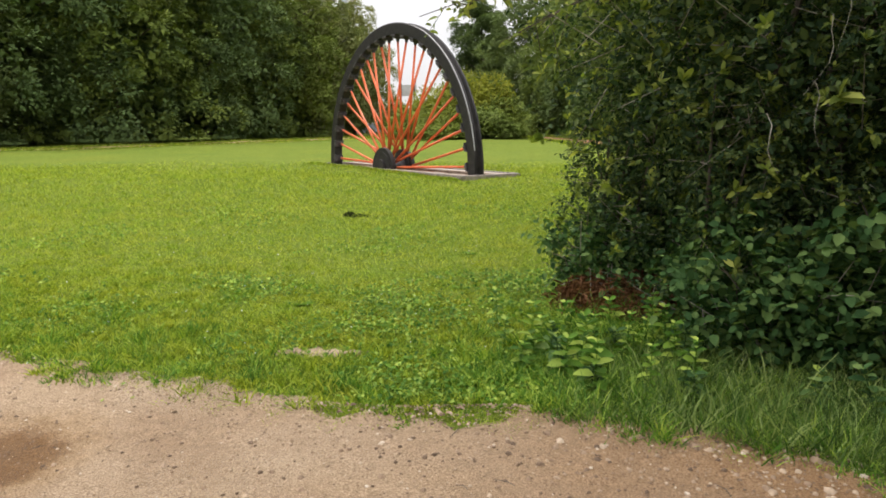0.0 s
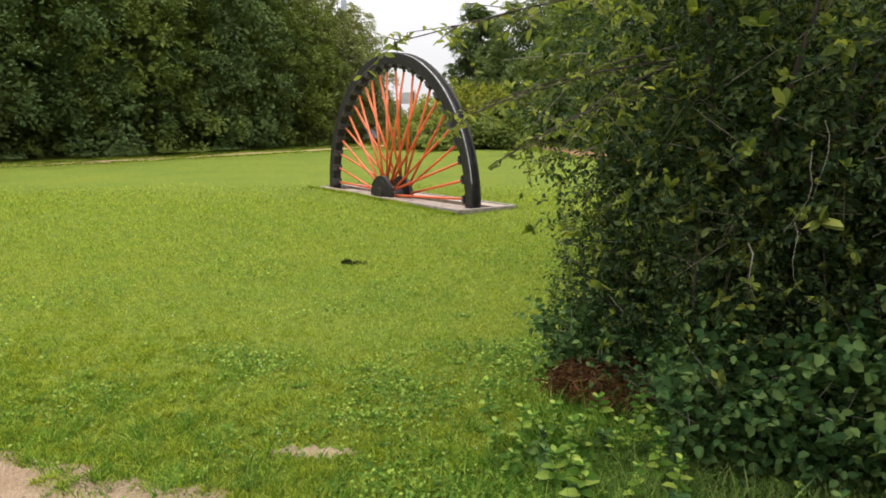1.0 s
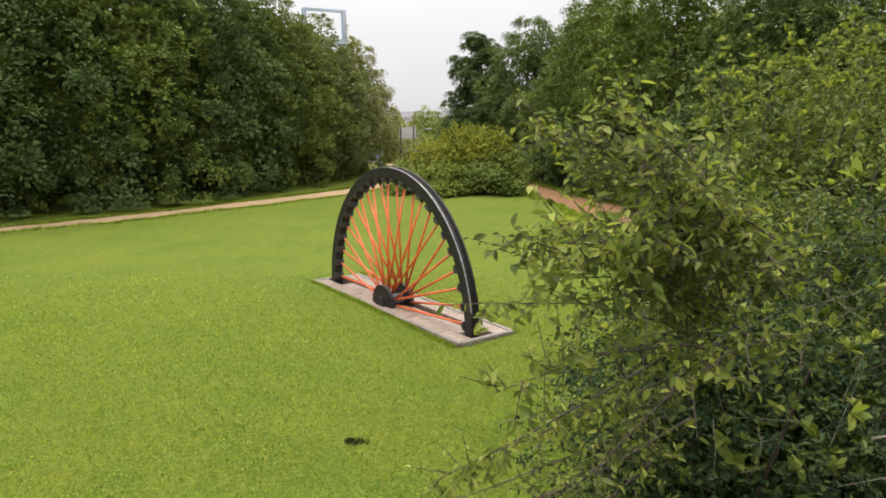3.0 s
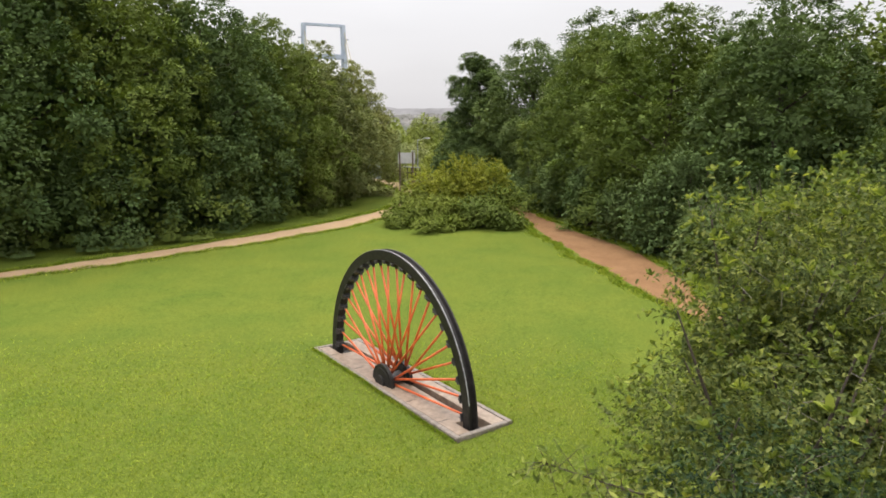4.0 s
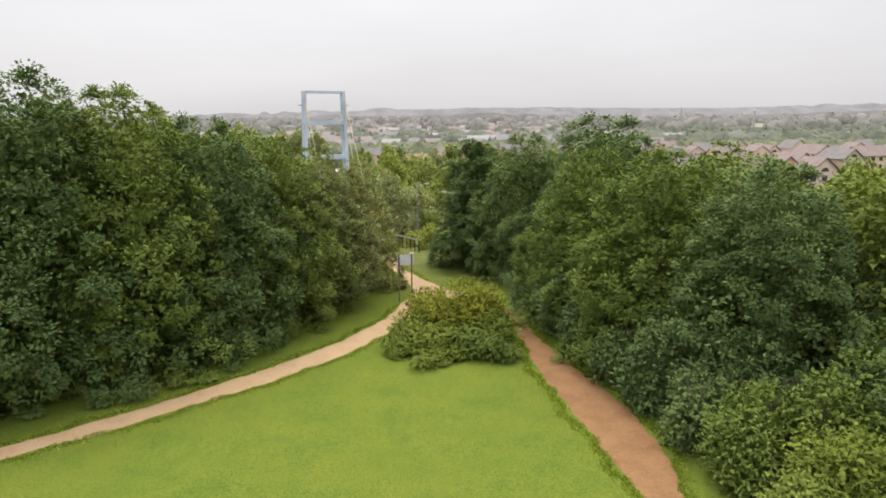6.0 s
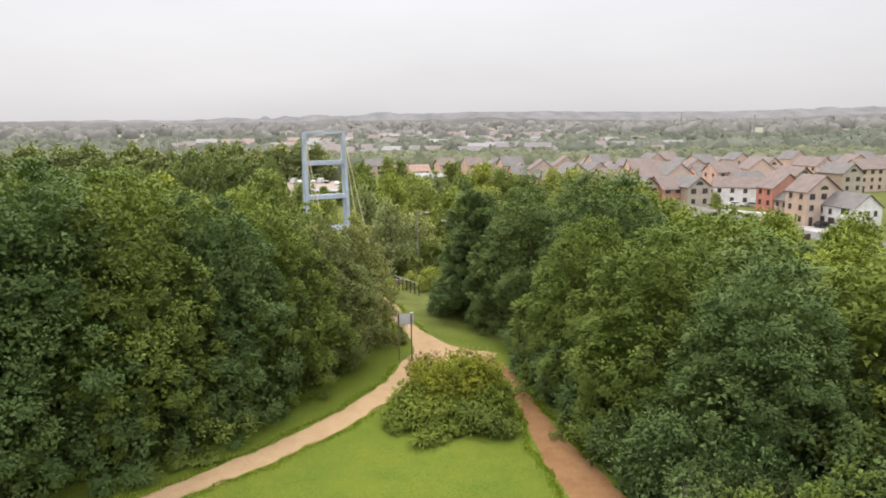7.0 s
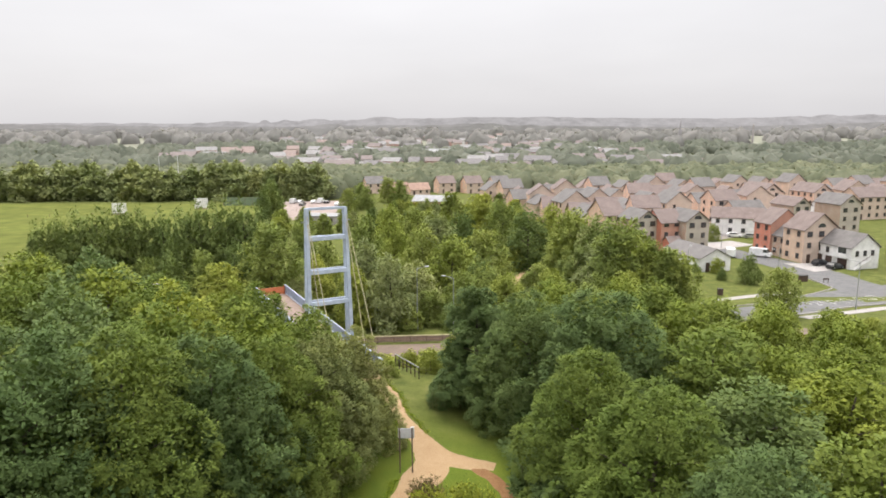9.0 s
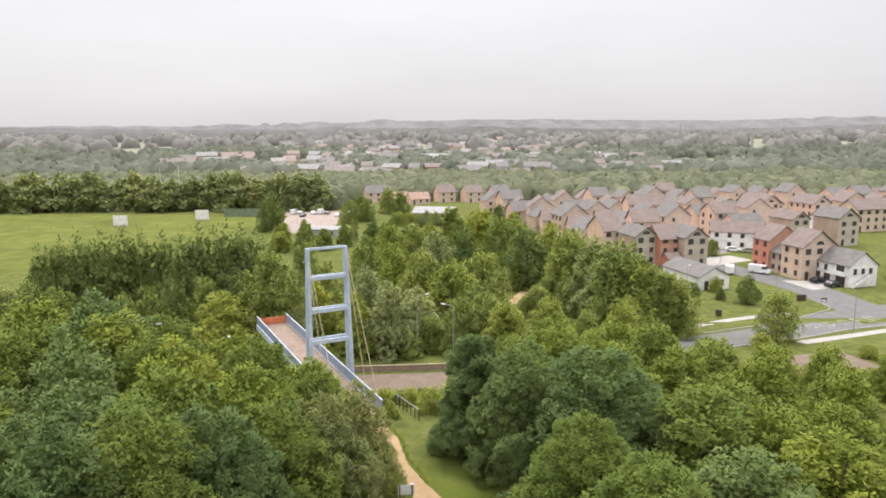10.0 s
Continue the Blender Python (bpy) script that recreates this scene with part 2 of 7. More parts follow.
M_RUBBER = speckled("rubber", (0.015, 0.015, 0.015), (0.03, 0.03, 0.03), 9, 0.8)
M_CARDARK = speckled("dark_car_paint", (0.02, 0.02, 0.022), (0.035, 0.035, 0.04), 3, 0.25)
M_CARWHITE = speckled("white_car_paint", (0.7, 0.7, 0.7), (0.8, 0.8, 0.8), 3, 0.3)
M_CARSILVER = speckled("silver_car_paint", (0.4, 0.41, 0.42), (0.5, 0.5, 0.51), 3, 0.3, 0.4)
M_WATER, _nt, _b = material("puddle_water", 0.05, 0, 0.5)
_nt.links.new(ramp_of(_nt, noise_fac(_nt, world_coords(_nt), 2.0, 3), [(0.3, (0.05, 0.028, 0.009)), (0.7, (0.12, 0.072, 0.026))]), _b.inputs["Base Color"])

L_DARK = leafy("deep_green_leaves", (0.096, 0.137, 0.0516), (0.114, 0.161, 0.0619), (0.144, 0.197, 0.0722), 0.45, 0.15, 0.6, ((0.8, 0.85, 0.78), (1.1, 1.06, 0.97)), True)
L_MID = leafy("mid_green_leaves", (0.117, 0.154, 0.0363), (0.14, 0.183, 0.0432), (0.176, 0.222, 0.0507), 0.4, 0.15, 0.6, ((0.8, 0.85, 0.78), (1.1, 1.06, 0.97)), True)
L_FRESH = leafy("yellow_green_leaves", (0.142, 0.177, 0.0346), (0.17, 0.211, 0.0412), (0.216, 0.256, 0.0486), 0.35, 0.15, 0.6, ((0.8, 0.85, 0.78), (1.1, 1.06, 0.97)), True)
# valley leaves: haze put into the colour, lighter and yellower than the nearer leaves
V_MID = leafy("hazed_valley_leaves", (0.176, 0.212, 0.0614), (0.204, 0.247, 0.0714), (0.245, 0.297, 0.0859), 0.2, 0.15, 0.65, ((0.84, 0.87, 0.84), (1.1, 1.07, 1.0)), True)
V_DARK = leafy("hazed_dark_valley_leaves", (0.124, 0.16, 0.0542), (0.144, 0.187, 0.0628), (0.172, 0.223, 0.0756), 0.2, 0.15, 0.65, ((0.84, 0.87, 0.84), (1.1, 1.07, 1.0)), True)
V_FRESH = leafy("hazed_yellow_green_valley_leaves", (0.224, 0.255, 0.06), (0.261, 0.297, 0.07), (0.313, 0.355, 0.0842), 0.2, 0.15, 0.65, ((0.84, 0.87, 0.84), (1.1, 1.07, 1.0)), True)
V_GREY = leafy("hazed_grey_green_valley_leaves", (0.22, 0.245, 0.112), (0.255, 0.287, 0.13), (0.306, 0.343, 0.156), 0.2, 0.15, 0.65, ((0.84, 0.87, 0.84), (1.1, 1.07, 1.0)), True)
# olive leaves paled in base colour for the sky glow veiling the wood's end
L_WILLOW = leafy("glow_paled_olive_leaves", (0.161, 0.183, 0.0714), (0.191, 0.212, 0.0823), (0.239, 0.255, 0.101), 0.4, 0.2, 0.6, ((0.85, 0.88, 0.84), (1.08, 1.05, 0.98)), True)
L_YELLOW = leafy("sunny_bramble_leaves", (0.151, 0.176, 0.0252), (0.227, 0.246, 0.0378), (0.336, 0.34, 0.063), 0.6, 0.35)
L_GREY = leafy("grey_green_leaves", (0.134, 0.163, 0.0544), (0.16, 0.194, 0.0644), (0.201, 0.236, 0.0766), 0.3, 0.15, 0.6, ((0.8, 0.85, 0.78), (1.1, 1.06, 0.97)), True)
L_NEAR = leafy("shrub_leaves", (0.0148, 0.0314, 0.017), (0.0488, 0.0833, 0.0382), (0.143, 0.181, 0.0689), 1.6, 0.32, 0.45)
L_OLIVE = leafy("olive_shrub_leaves", (0.055, 0.076, 0.028), (0.127, 0.156, 0.055), (0.259, 0.278, 0.1), 1.2, 0.35, 0.5)
L_TIP = leafy("young_shoot_leaves", (0.1, 0.138, 0.036), (0.2, 0.245, 0.06), (0.37, 0.395, 0.115), 1.5, 0.4, 0.45)
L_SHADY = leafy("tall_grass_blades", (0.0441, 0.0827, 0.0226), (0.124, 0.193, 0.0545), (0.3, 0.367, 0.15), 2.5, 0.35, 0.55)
L_BRAMBLE = leafy("bramble_leaves", (0.022, 0.055, 0.02), (0.06, 0.12, 0.042), (0.16, 0.235, 0.08), 3.0, 0.3, 0.6)
L_GRASS = leafy("grass_blades", (0.075, 0.107, 0.0109), (0.192, 0.251, 0.0263), (0.374, 0.416, 0.0819), 3.2, 0.45, 0.6, ((0.8, 0.95, 0.88), (1.16, 1.06, 0.97)))
L_LUSH = leafy("lush_grass_blades", (0.0347, 0.0922, 0.0135), (0.115, 0.224, 0.0346), (0.347, 0.441, 0.0981), 4.0, 0.4, 0.5)
L_DEAD = leafy("dead_red_brown_leaves", (0.07, 0.03, 0.018), (0.19, 0.085, 0.05), (0.33, 0.18, 0.11), 3.0, 0.2, 0.8)
# far foliage paled and greyed in base colour to stand in for haze
L_WOODS = leafy("hazed_wood_leaves", (0.123, 0.137, 0.0893), (0.153, 0.166, 0.106), (0.189, 0.197, 0.128), 0.12, 0.15, 0.7, ((0.8, 0.82, 0.8), (1.12, 1.1, 1.05)))
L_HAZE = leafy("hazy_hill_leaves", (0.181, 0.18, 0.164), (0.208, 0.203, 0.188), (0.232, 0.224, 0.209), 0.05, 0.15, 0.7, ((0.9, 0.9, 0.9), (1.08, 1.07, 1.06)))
L_TOWN = leafy("hazed_town_leaves", (0.118, 0.131, 0.101), (0.141, 0.153, 0.118), (0.164, 0.174, 0.138), 0.08, 0.15, 0.7, ((0.85, 0.86, 0.85), (1.1, 1.08, 1.05)))


# ---- builders ----
def part(name, bm, mat, parent, label=""):
    """One mesh object under a thing or a part."""
    me = bpy.data.meshes.new(name)
    bm.to_mesh(me)
    bm.free()
    me.materials.append(mat)
    ob = new(name, me)
    ob.parent = parent
    if label:
        tagged(ob, label)
    return ob


def shared(name, me, parent, m=None, label=""):
    """Another object on mesh data that exists already."""
    ob = new(name, me)
    ob.parent = parent
    if m is not None:
        ob.matrix_basis = m
    if label:
        tagged(ob, label)
    return ob


def thing(name, label, category, m=None, group="", kind=""):
    ob = new(name)
    ob.empty_display_size = 0.2
    if m is not None:
        ob.matrix_basis = m
    return tagged(ob, label, category, group, kind)


def box(bm, x0, x1, y0, y1, z0, z1):
    vs = [bm.verts.new(p) for p in ((x0, y0, z0), (x1, y0, z0), (x1, y1, z0), (x0, y1, z0),
                                    (x0, y0, z1), (x1, y0, z1), (x1, y1, z1), (x0, y1, z1))]
    for f in ((3, 2, 1, 0), (4, 5, 6, 7), (0, 1, 5, 4), (1, 2, 6, 5), (2, 3, 7, 6), (3, 0, 4, 7)):
        bm.faces.new([vs[i] for i in f])
    return bm


def boxes(*dims, bevel=0.0):
    bm = bmesh.new()
    for d in dims:
        box(bm, *d)
    if bevel:
        bmesh.ops.bevel(bm, geom=bm.edges[:], offset=bevel, segments=2, affect="EDGES")
    return bm


def rod(bm, a, b, r0, r1=None, sides=8):
    """A tapered round bar between two places."""
    a, b = Vector(a), Vector(b)
    r1 = r0 if r1 is None else r1
    q = (b - a).to_track_quat("Z", "Y")
    rings = []
    for p, r in ((a, r0), (b, r1)):
        rings.append([bm.verts.new(p + q @ Vector((r * math.cos(k * math.tau / sides), r * math.sin(k * math.tau / sides), 0))) for k in range(sides)])
    for k in range(sides):
        bm.faces.new((rings[0][k], rings[0][(k + 1) % sides], rings[1][(k + 1) % sides], rings[1][k]))
    bm.faces.new(rings[0][::-1])
    bm.faces.new(rings[1])
    return bm


def prism(bm, outline, y0, y1):
    """An outline in x, z drawn out along y."""
    a = [bm.verts.new((x, y0, z)) for x, z in outline]
    b = [bm.verts.new((x, y1, z)) for x, z in outline]
    n = len(outline)
    bm.faces.new(a)
    bm.faces.new(b[::-1])
    for k in range(n):
        bm.faces.new((a[k], b[k], b[(k + 1) % n], a[(k + 1) % n]))
    return bm


def smooth(ob):
    ob.data.polygons.foreach_set("use_smooth", [True] * len(ob.data.polygons))
    return ob


def mesh_of(name, verts, quads, mat):
    """A mesh out of numpy arrays of places and faces of three or four corners."""
    me = bpy.data.meshes.new(name)
    quads = np.asarray(quads, np.int32)
    nv, nf, k = len(verts), len(quads), quads.shape[1]
    me.vertices.add(nv)
    me.vertices.foreach_set("co", np.asarray(verts, np.float32).ravel())
    me.loops.add(nf * k)
    me.loops.foreach_set("vertex_index", quads.ravel())
    me.polygons.add(nf)
    me.polygons.foreach_set("loop_start", np.arange(0, nf * k, k, dtype=np.int32))
    me.update(calc_edges=True)
    me.materials.append(mat)
    return me


def unit(a):
    return a / np.maximum(np.linalg.norm(a, axis=-1, keepdims=True), 1e-9)


def leaves(rng, pts, nrm, size, mat, name, slim=0.5, folded=False, tumble=0.8, simple=False, way=None, soft=False):
    """Leaves at pts that face about nrm: pointed blades of four corners, or with a fold along the middle (two faces)."""
    n = len(pts)
    face = unit(nrm)
    nrm = unit(nrm + rng.normal(0, tumble, (n, 3)))
    along = unit(np.cross(nrm, rng.normal(0, 1, (n, 3))))
    along[:, 2] -= 0.25
    along = unit(along)
    if way is not None:
        along = unit(way + rng.normal(0, 0.15, (n, 3)))
    side = unit(np.cross(nrm, along))
    size = (size * rng.uniform(0.65, 1.35, n))[:, None]
    if folded:
        dip = nrm * size * 0.12
        w = side * size * slim * 0.5
        v = np.stack([pts, pts + along * size * 0.28 + w * 0.9 + dip, pts + along * size * 0.68 + w * 0.8 + dip * 0.7, pts + along * size - dip * 0.6,
                      pts + along * size * 0.68 - w * 0.8 + dip * 0.7, pts + along * size * 0.28 - w * 0.9 + dip], 1).reshape(-1, 3)
        k = np.arange(n)[:, None] * 6
        q = np.concatenate([k + [0, 1, 2, 3], k + [0, 3, 4, 5]], 0)
    elif simple:
        v = np.stack([pts - along * size * 0.35 - side * size * slim * 0.55, pts + along * size * 0.65, pts - along * size * 0.2 + side * size * slim * 0.6], 1).reshape(-1, 3)
        q = np.arange(n)[:, None] * 3 + [0, 1, 2]
    else:
        v = np.stack([pts - along * size * 0.5, pts + side * size * slim * 0.5 - along * size * 0.08, pts + along * size * 0.5,
                      pts - side * size * slim * 0.5 - along * size * 0.08], 1).reshape(-1, 3)
        q = np.arange(n)[:, None] * 4 + [0, 1, 2, 3]
    me = mesh_of(name, v, q, mat)
    if soft:
        # leaves of one clump take the light as the clump does
        me.normals_split_custom_set_from_vertices(np.repeat(unit(face * 0.8 + nrm * 0.35), len(v) // n, 0).tolist())
    return me


def ball_points(rng, n):
    return unit(rng.normal(0, 1, (n, 3)))


# ---- the ground ----
PROFILE_Y = (-4000, -20, 2, 4, 6, 8, 10, 11.3, 16, 25, 31, 42, 57, 64, 76, 80, 92, 100, 120, 150, 300, 450, 700, 1000, 1500, 2000, 2300, 3500, 4600)
PROFILE_Z = (-0.6, -0.6, -0.45, -0.4, -0.3, -0.19, -0.06, 0.015, 0.035, 0.2, 0.34, 0.5, 0.5, 0.25, -5.8, -6.0, -6.0, -6.2, -8.2, -8.5, -8.5, -13, -16, -14, -8, 2, -14, -14, -14)


def ground_z(x, y):
    x, y = np.asarray(x, float), np.asarray(y, float)
    z = np.interp(y, PROFILE_Y, PROFILE_Z)
    near = np.clip((60 - np.hypot(x, y)) / 40, 0, 1)
    z = z + near * (0.025 * np.sin(0.9 * x + 0.4 * y) * np.sin(0.7 * y - 0.3 * x) + 0.012 * np.sin(2.7 * x) * np.sin(2.3 * y + 1))
    ramp_far = 6.3 * np.exp(-(((x + 25.5) / 7) ** 2 + ((y - 98) / 6) ** 2))     # the far abutment of the footbridge
    dip = 0.065 * np.exp(-(((x + 1.8) / 0.33) ** 2 + ((y - 2.55) / 0.2) ** 2)) * (1 + 0.3 * np.sin(9 * x + 5 * y) + 0.22 * np.sin(21 * y - 8 * x))      # the puddle's hollow
    u, v = 0.571 * (x + 1.015) - 0.821 * (y - 13.72), 0.821 * (x + 1.015) + 0.571 * (y - 13.72)      # along and across the wheel
    pit = 0.36 * np.clip(np.minimum(2.94 - np.abs(u), 0.625 - np.abs(v - 0.195)) / 0.12, 0, 1)      # the ground is cut away under the plinth
    return z + ramp_far - dip - pit


def spread(lo, hi, fine, step, grow=1.16, far=4500.0):
    """Grid lines: even between lo and hi, ever wider out to far on both sides."""
    line = list(np.arange(lo, hi + 1e-6, fine))
    s = step
    while line[-1] < far:
        line.append(line[-1] + s)
        s *= grow
    s = step
    while line[0] > -far:
        line.insert(0, line[0] - s)
        s *= grow
    return np.array(line)


gx = np.union1d(spread(-14, 12, 0.35, 0.5, 1.13), np.arange(-3.3, 1.5, 0.11))
gy = np.union1d(spread(-4, 44, 0.35, 0.5, 1.12), np.arange(10.8, 16.6, 0.11))
GX, GY = np.meshgrid(gx, gy)
gv = np.stack([GX, GY, ground_z(GX, GY)], -1).reshape(-1, 3)
idx = np.arange(len(gx) * len(gy)).reshape(len(gy), len(gx))
gq = np.stack([idx[:-1, :-1], idx[:-1, 1:], idx[1:, 1:], idx[1:, :-1]], -1).reshape(-1, 4)
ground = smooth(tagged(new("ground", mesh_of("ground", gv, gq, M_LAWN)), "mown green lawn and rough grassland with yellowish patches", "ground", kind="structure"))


def along(points, step):
    """Points (x, y, width ...) rounded off and set at even steps."""
    p = np.array(points, float)
    p = np.vstack([2 * p[0] - p[1], p, 2 * p[-1] - p[-2]])
    out = []
    for a, b, c, d in zip(p[:-3], p[1:-2], p[2:-1], p[3:]):
        n = max(2, int(np.hypot(*(c - b)[:2]) / step))
        for t in np.arange(n) / n:
            out.append(0.5 * (2 * b + (c - a) * t + (2 * a - 5 * b + 4 * c - d) * t**2 + (3 * b - a - 3 * c + d) * t**3))
    out.append(p[-2])
    return np.array(out)


def strip(name, points, mat, label, category="path", lift=0.012, step=0.35, ragged=0.12, seed=3, cols=7, crown=0.0):
    """A path or road laid along the ground with uneven edges."""
    r = np.random.default_rng(seed)
    c = along(points, step)
    d = unit(np.gradient(c[:, :2], axis=0))
    nrm = np.stack([-d[:, 1], d[:, 0]], 1)
    w = c[:, 2:3] / 2
    n = len(c)
    wob = np.stack([np.convolve(r.normal(0, 1, n + 4), np.ones(3) / 3, "same")[2:-2] for _ in range(2)], 1) * ragged
    u = np.linspace(-1, 1, cols)
    half = np.where(u[None] < 0, w + wob[:, :1], w + wob[:, 1:])
    xy = c[:, None, :2] + nrm[:, None] * (u[None] * half)[..., None]
    z = ground_z(xy[..., 0], xy[..., 1]) + lift + crown * (1 - u[None] ** 2)
    z[:, [0, -1]] -= lift * 1.6 if ragged else 0
    v = np.concatenate([xy, z[..., None]], -1).reshape(-1, 3)
    i = np.arange(n * cols).reshape(n, cols)
    q = np.stack([i[:-1, :-1], i[:-1, 1:], i[1:, 1:], i[1:, :-1]], -1).reshape(-1, 4)
    return smooth(tagged(new(name, mesh_of(name, v, q, mat)), label, category, kind="structure"))


def edge_y(x):
    """Where the grass meets the sandy gravel in the foreground."""
    x = np.asarray(x, float)
    return np.interp(x, (-40, -14, -2.3, -1.58, -1.1, -0.56, -0.16, 0.32, 0.75, 1.13, 1.36, 1.52, 8, 30), (15.0, 7.1, 3.53, 3.27, 3.09, 2.88, 2.79, 2.76, 2.66, 2.55, 2.45, 2.3, 0.3, -5.0))


strip("path_front", [(x, float(edge_y(x)) - 1.74, 3.76) for x in (-40, -26, -14, -9, -5, -3, -1.6, -0.6, 0.5, 1.5, 3, 8, 18, 30)], M_GRAVEL,
      "sandy gravel track with small stones and damp patches", lift=0.03, step=0.08, ragged=0.1, cols=25, seed=8)
strip("path_left", [(-40, 13, 1.62), (-30, 17, 1.62), (-22, 19.9, 1.50), (-17, 22.4, 1.38), (-15.7, 23.2, 1.31), (-12.8, 25.6, 1.38), (-11.2, 27.1, 1.50), (-9.42, 28.8, 1.56),
                    (-7.45, 30.8, 1.69), (-5.25, 33.7, 1.75), (-3.6, 36.5, 1.75), (-2.6, 38.8, 1.62), (-1.8, 41.6, 1.62), (-0.9, 44.4, 1.75)], M_PATH,
      "buff gravel footpath worn through the grass", ragged=0.1, seed=4)
strip("path_right", [(2.4, 43.4, 1.2), (3.8, 41.0, 1.0), (4.4, 38, 1.0), (4.75, 35.5, 1.15), (5.4, 31.2, 2.0), (6.3, 27.5, 2.6), (6.9, 24, 2.5), (7.1, 21.2, 1.8), (7.2, 19.0, 1.2),
                     (7.4, 16.9, 0.95), (7.7, 13, 1.0), (8.3, 9, 1.0), (8.8, 5, 1.2), (9.0, 2, 1.2)], M_EARTH,
      "reddish earth footpath under the trees", ragged=0.13, seed=5)
strip("path_far", [(-9.5, 66, 2.2), (-6.2, 60, 2.0), (-4.2, 55.5, 1.4), (-3.0, 51.3, 1.3), (-1.7, 48.1, 1.6), (-0.3, 45.3, 2.2), (1.5, 44.0, 2.0), (3.6, 43.4, 1.2)], M_PATH,
      "pale gravel path leading to the footbridge", ragged=0.1, seed=6)

strip("path_junction", [(-1.9, 48.0, 1.2), (-1.0, 46.0, 2.2), (-0.55, 44.2, 2.5), (-0.5, 42.6, 2.3), (-0.9, 41.2, 1.6)], M_PATH, "trodden gravel where the footpaths meet", lift=0.016, ragged=0.1, seed=7)

# bare, sandy patches in the turf by the track
BARE = ((-0.62, 3.68, 0.2, 0.5),)
for k, (x, y, w, l) in enumerate(BARE):
    strip("bare_patch", [(x - l / 2, y + 0.03, 0.05), (x, y, w), (x + l / 2, y - 0.03, 0.05)], M_GRAVEL, "bare sandy patch in the grass", "bare earth", 0.008, 0.02, 0.05, 20 + k, 5)
# the puddle that fills the hollow at the side of the track
bm = bmesh.new()
bm.faces.new([bm.verts.new((-1.8 + 0.62 * math.cos(k * math.tau / 40), 2.55 + 0.4 * math.sin(k * math.tau / 40), float(ground_z(-1.8, 2.0)) + 0.022)) for k in range(40)])
tagged(part("puddle", bm, M_WATER, None), "shallow muddy brown puddle on the gravel track", "puddle", kind="structure")

# stones and twigs on the gravel
rng = np.random.default_rng(11)
n = 17000
sx = rng.uniform(-3.2, 2.2, n)
sy = edge_y(sx) + 0.12 - rng.uniform(0.0, 1.0, n) ** 1.9 * 1.5
ss = rng.gamma(1.1, 0.0027, n).clip(0.0012, 0.016) * np.interp(sx, (-1.2, 0.2, 1.2), (0.75, 1.1, 1.5))
base = np.array([(1, 0, -.3), (0, 1, -.3), (-1, 0, -.3), (0, -1, -.3), (0.5, 0.4, 0.6), (-0.4, 0.5, 0.6), (-0.5, -0.4, 0.6), (0.4, -0.5, 0.6)])
ang = rng.uniform(0, 6.28, n)
rot = np.stack([np.cos(ang), -np.sin(ang), np.sin(ang), np.cos(ang)], -1).reshape(n, 2, 2)
sv = np.einsum("nij,vj->nvi", rot, base[:, :2]) * ss[:, None, None] * rng.uniform(0.7, 1.3, (n, 8, 1))
sz = base[None, :, 2] * ss[:, None] * 0.55 + (ground_z(sx, sy) + 0.03)[:, None] + 0.002
sv = np.concatenate([sv + np.stack([sx, sy], -1)[:, None], sz[..., None]], -1)
fq = np.array([(0, 1, 5, 4), (1, 2, 6, 5), (2, 3, 7, 6), (3, 0, 4, 7), (4, 5, 6, 7)])
M_STONE, nt, b = material("pebbles", 0.85, 0, 0.3)
nt.links.new(ramp_of(nt, nt.nodes.new("ShaderNodeNewGeometry").outputs["Random Per Island"], [(0, (0.08, 0.052, 0.033)), (0.5, (0.22, 0.15, 0.097)), (0.92, (0.34, 0.26, 0.18)), (1, (0.46, 0.39, 0.31))]), b.inputs["Base Color"])
tagged(new("pebbles", mesh_of("pebbles", sv.reshape(-1, 3), (np.arange(n)[:, None, None] * 8 + fq).reshape(-1, 4), M_STONE)), "scattered buff pebbles and grit on the track", "gravel", kind="stuff")
for k in range(24):
    x = float(rng.uniform(-2.4, 1.7))
    y = float(edge_y(x) - rng.uniform(0.05, 1.0))
    a, l = rng.uniform(0, 3.14), rng.uniform(0.03, 0.1)
    z = float(ground_z(x, y)) + 0.036
    bm = bmesh.new()
    mid = Vector((x + 0.1 * l, y, z + 0.004))
    rod(bm, (x - math.cos(a) * l / 2, y - math.sin(a) * l / 2, z), mid, 0.0014, 0.0018, 5)
    rod(bm, mid, (x + math.cos(a) * l / 2, y + math.sin(a) * l / 2, z), 0.0018, 0.0008, 5)
    tagged(part("fallen_twig", bm, M_BARK, None), "short dark fallen twig lying on the gravel", "twig", group="twigs on the track")


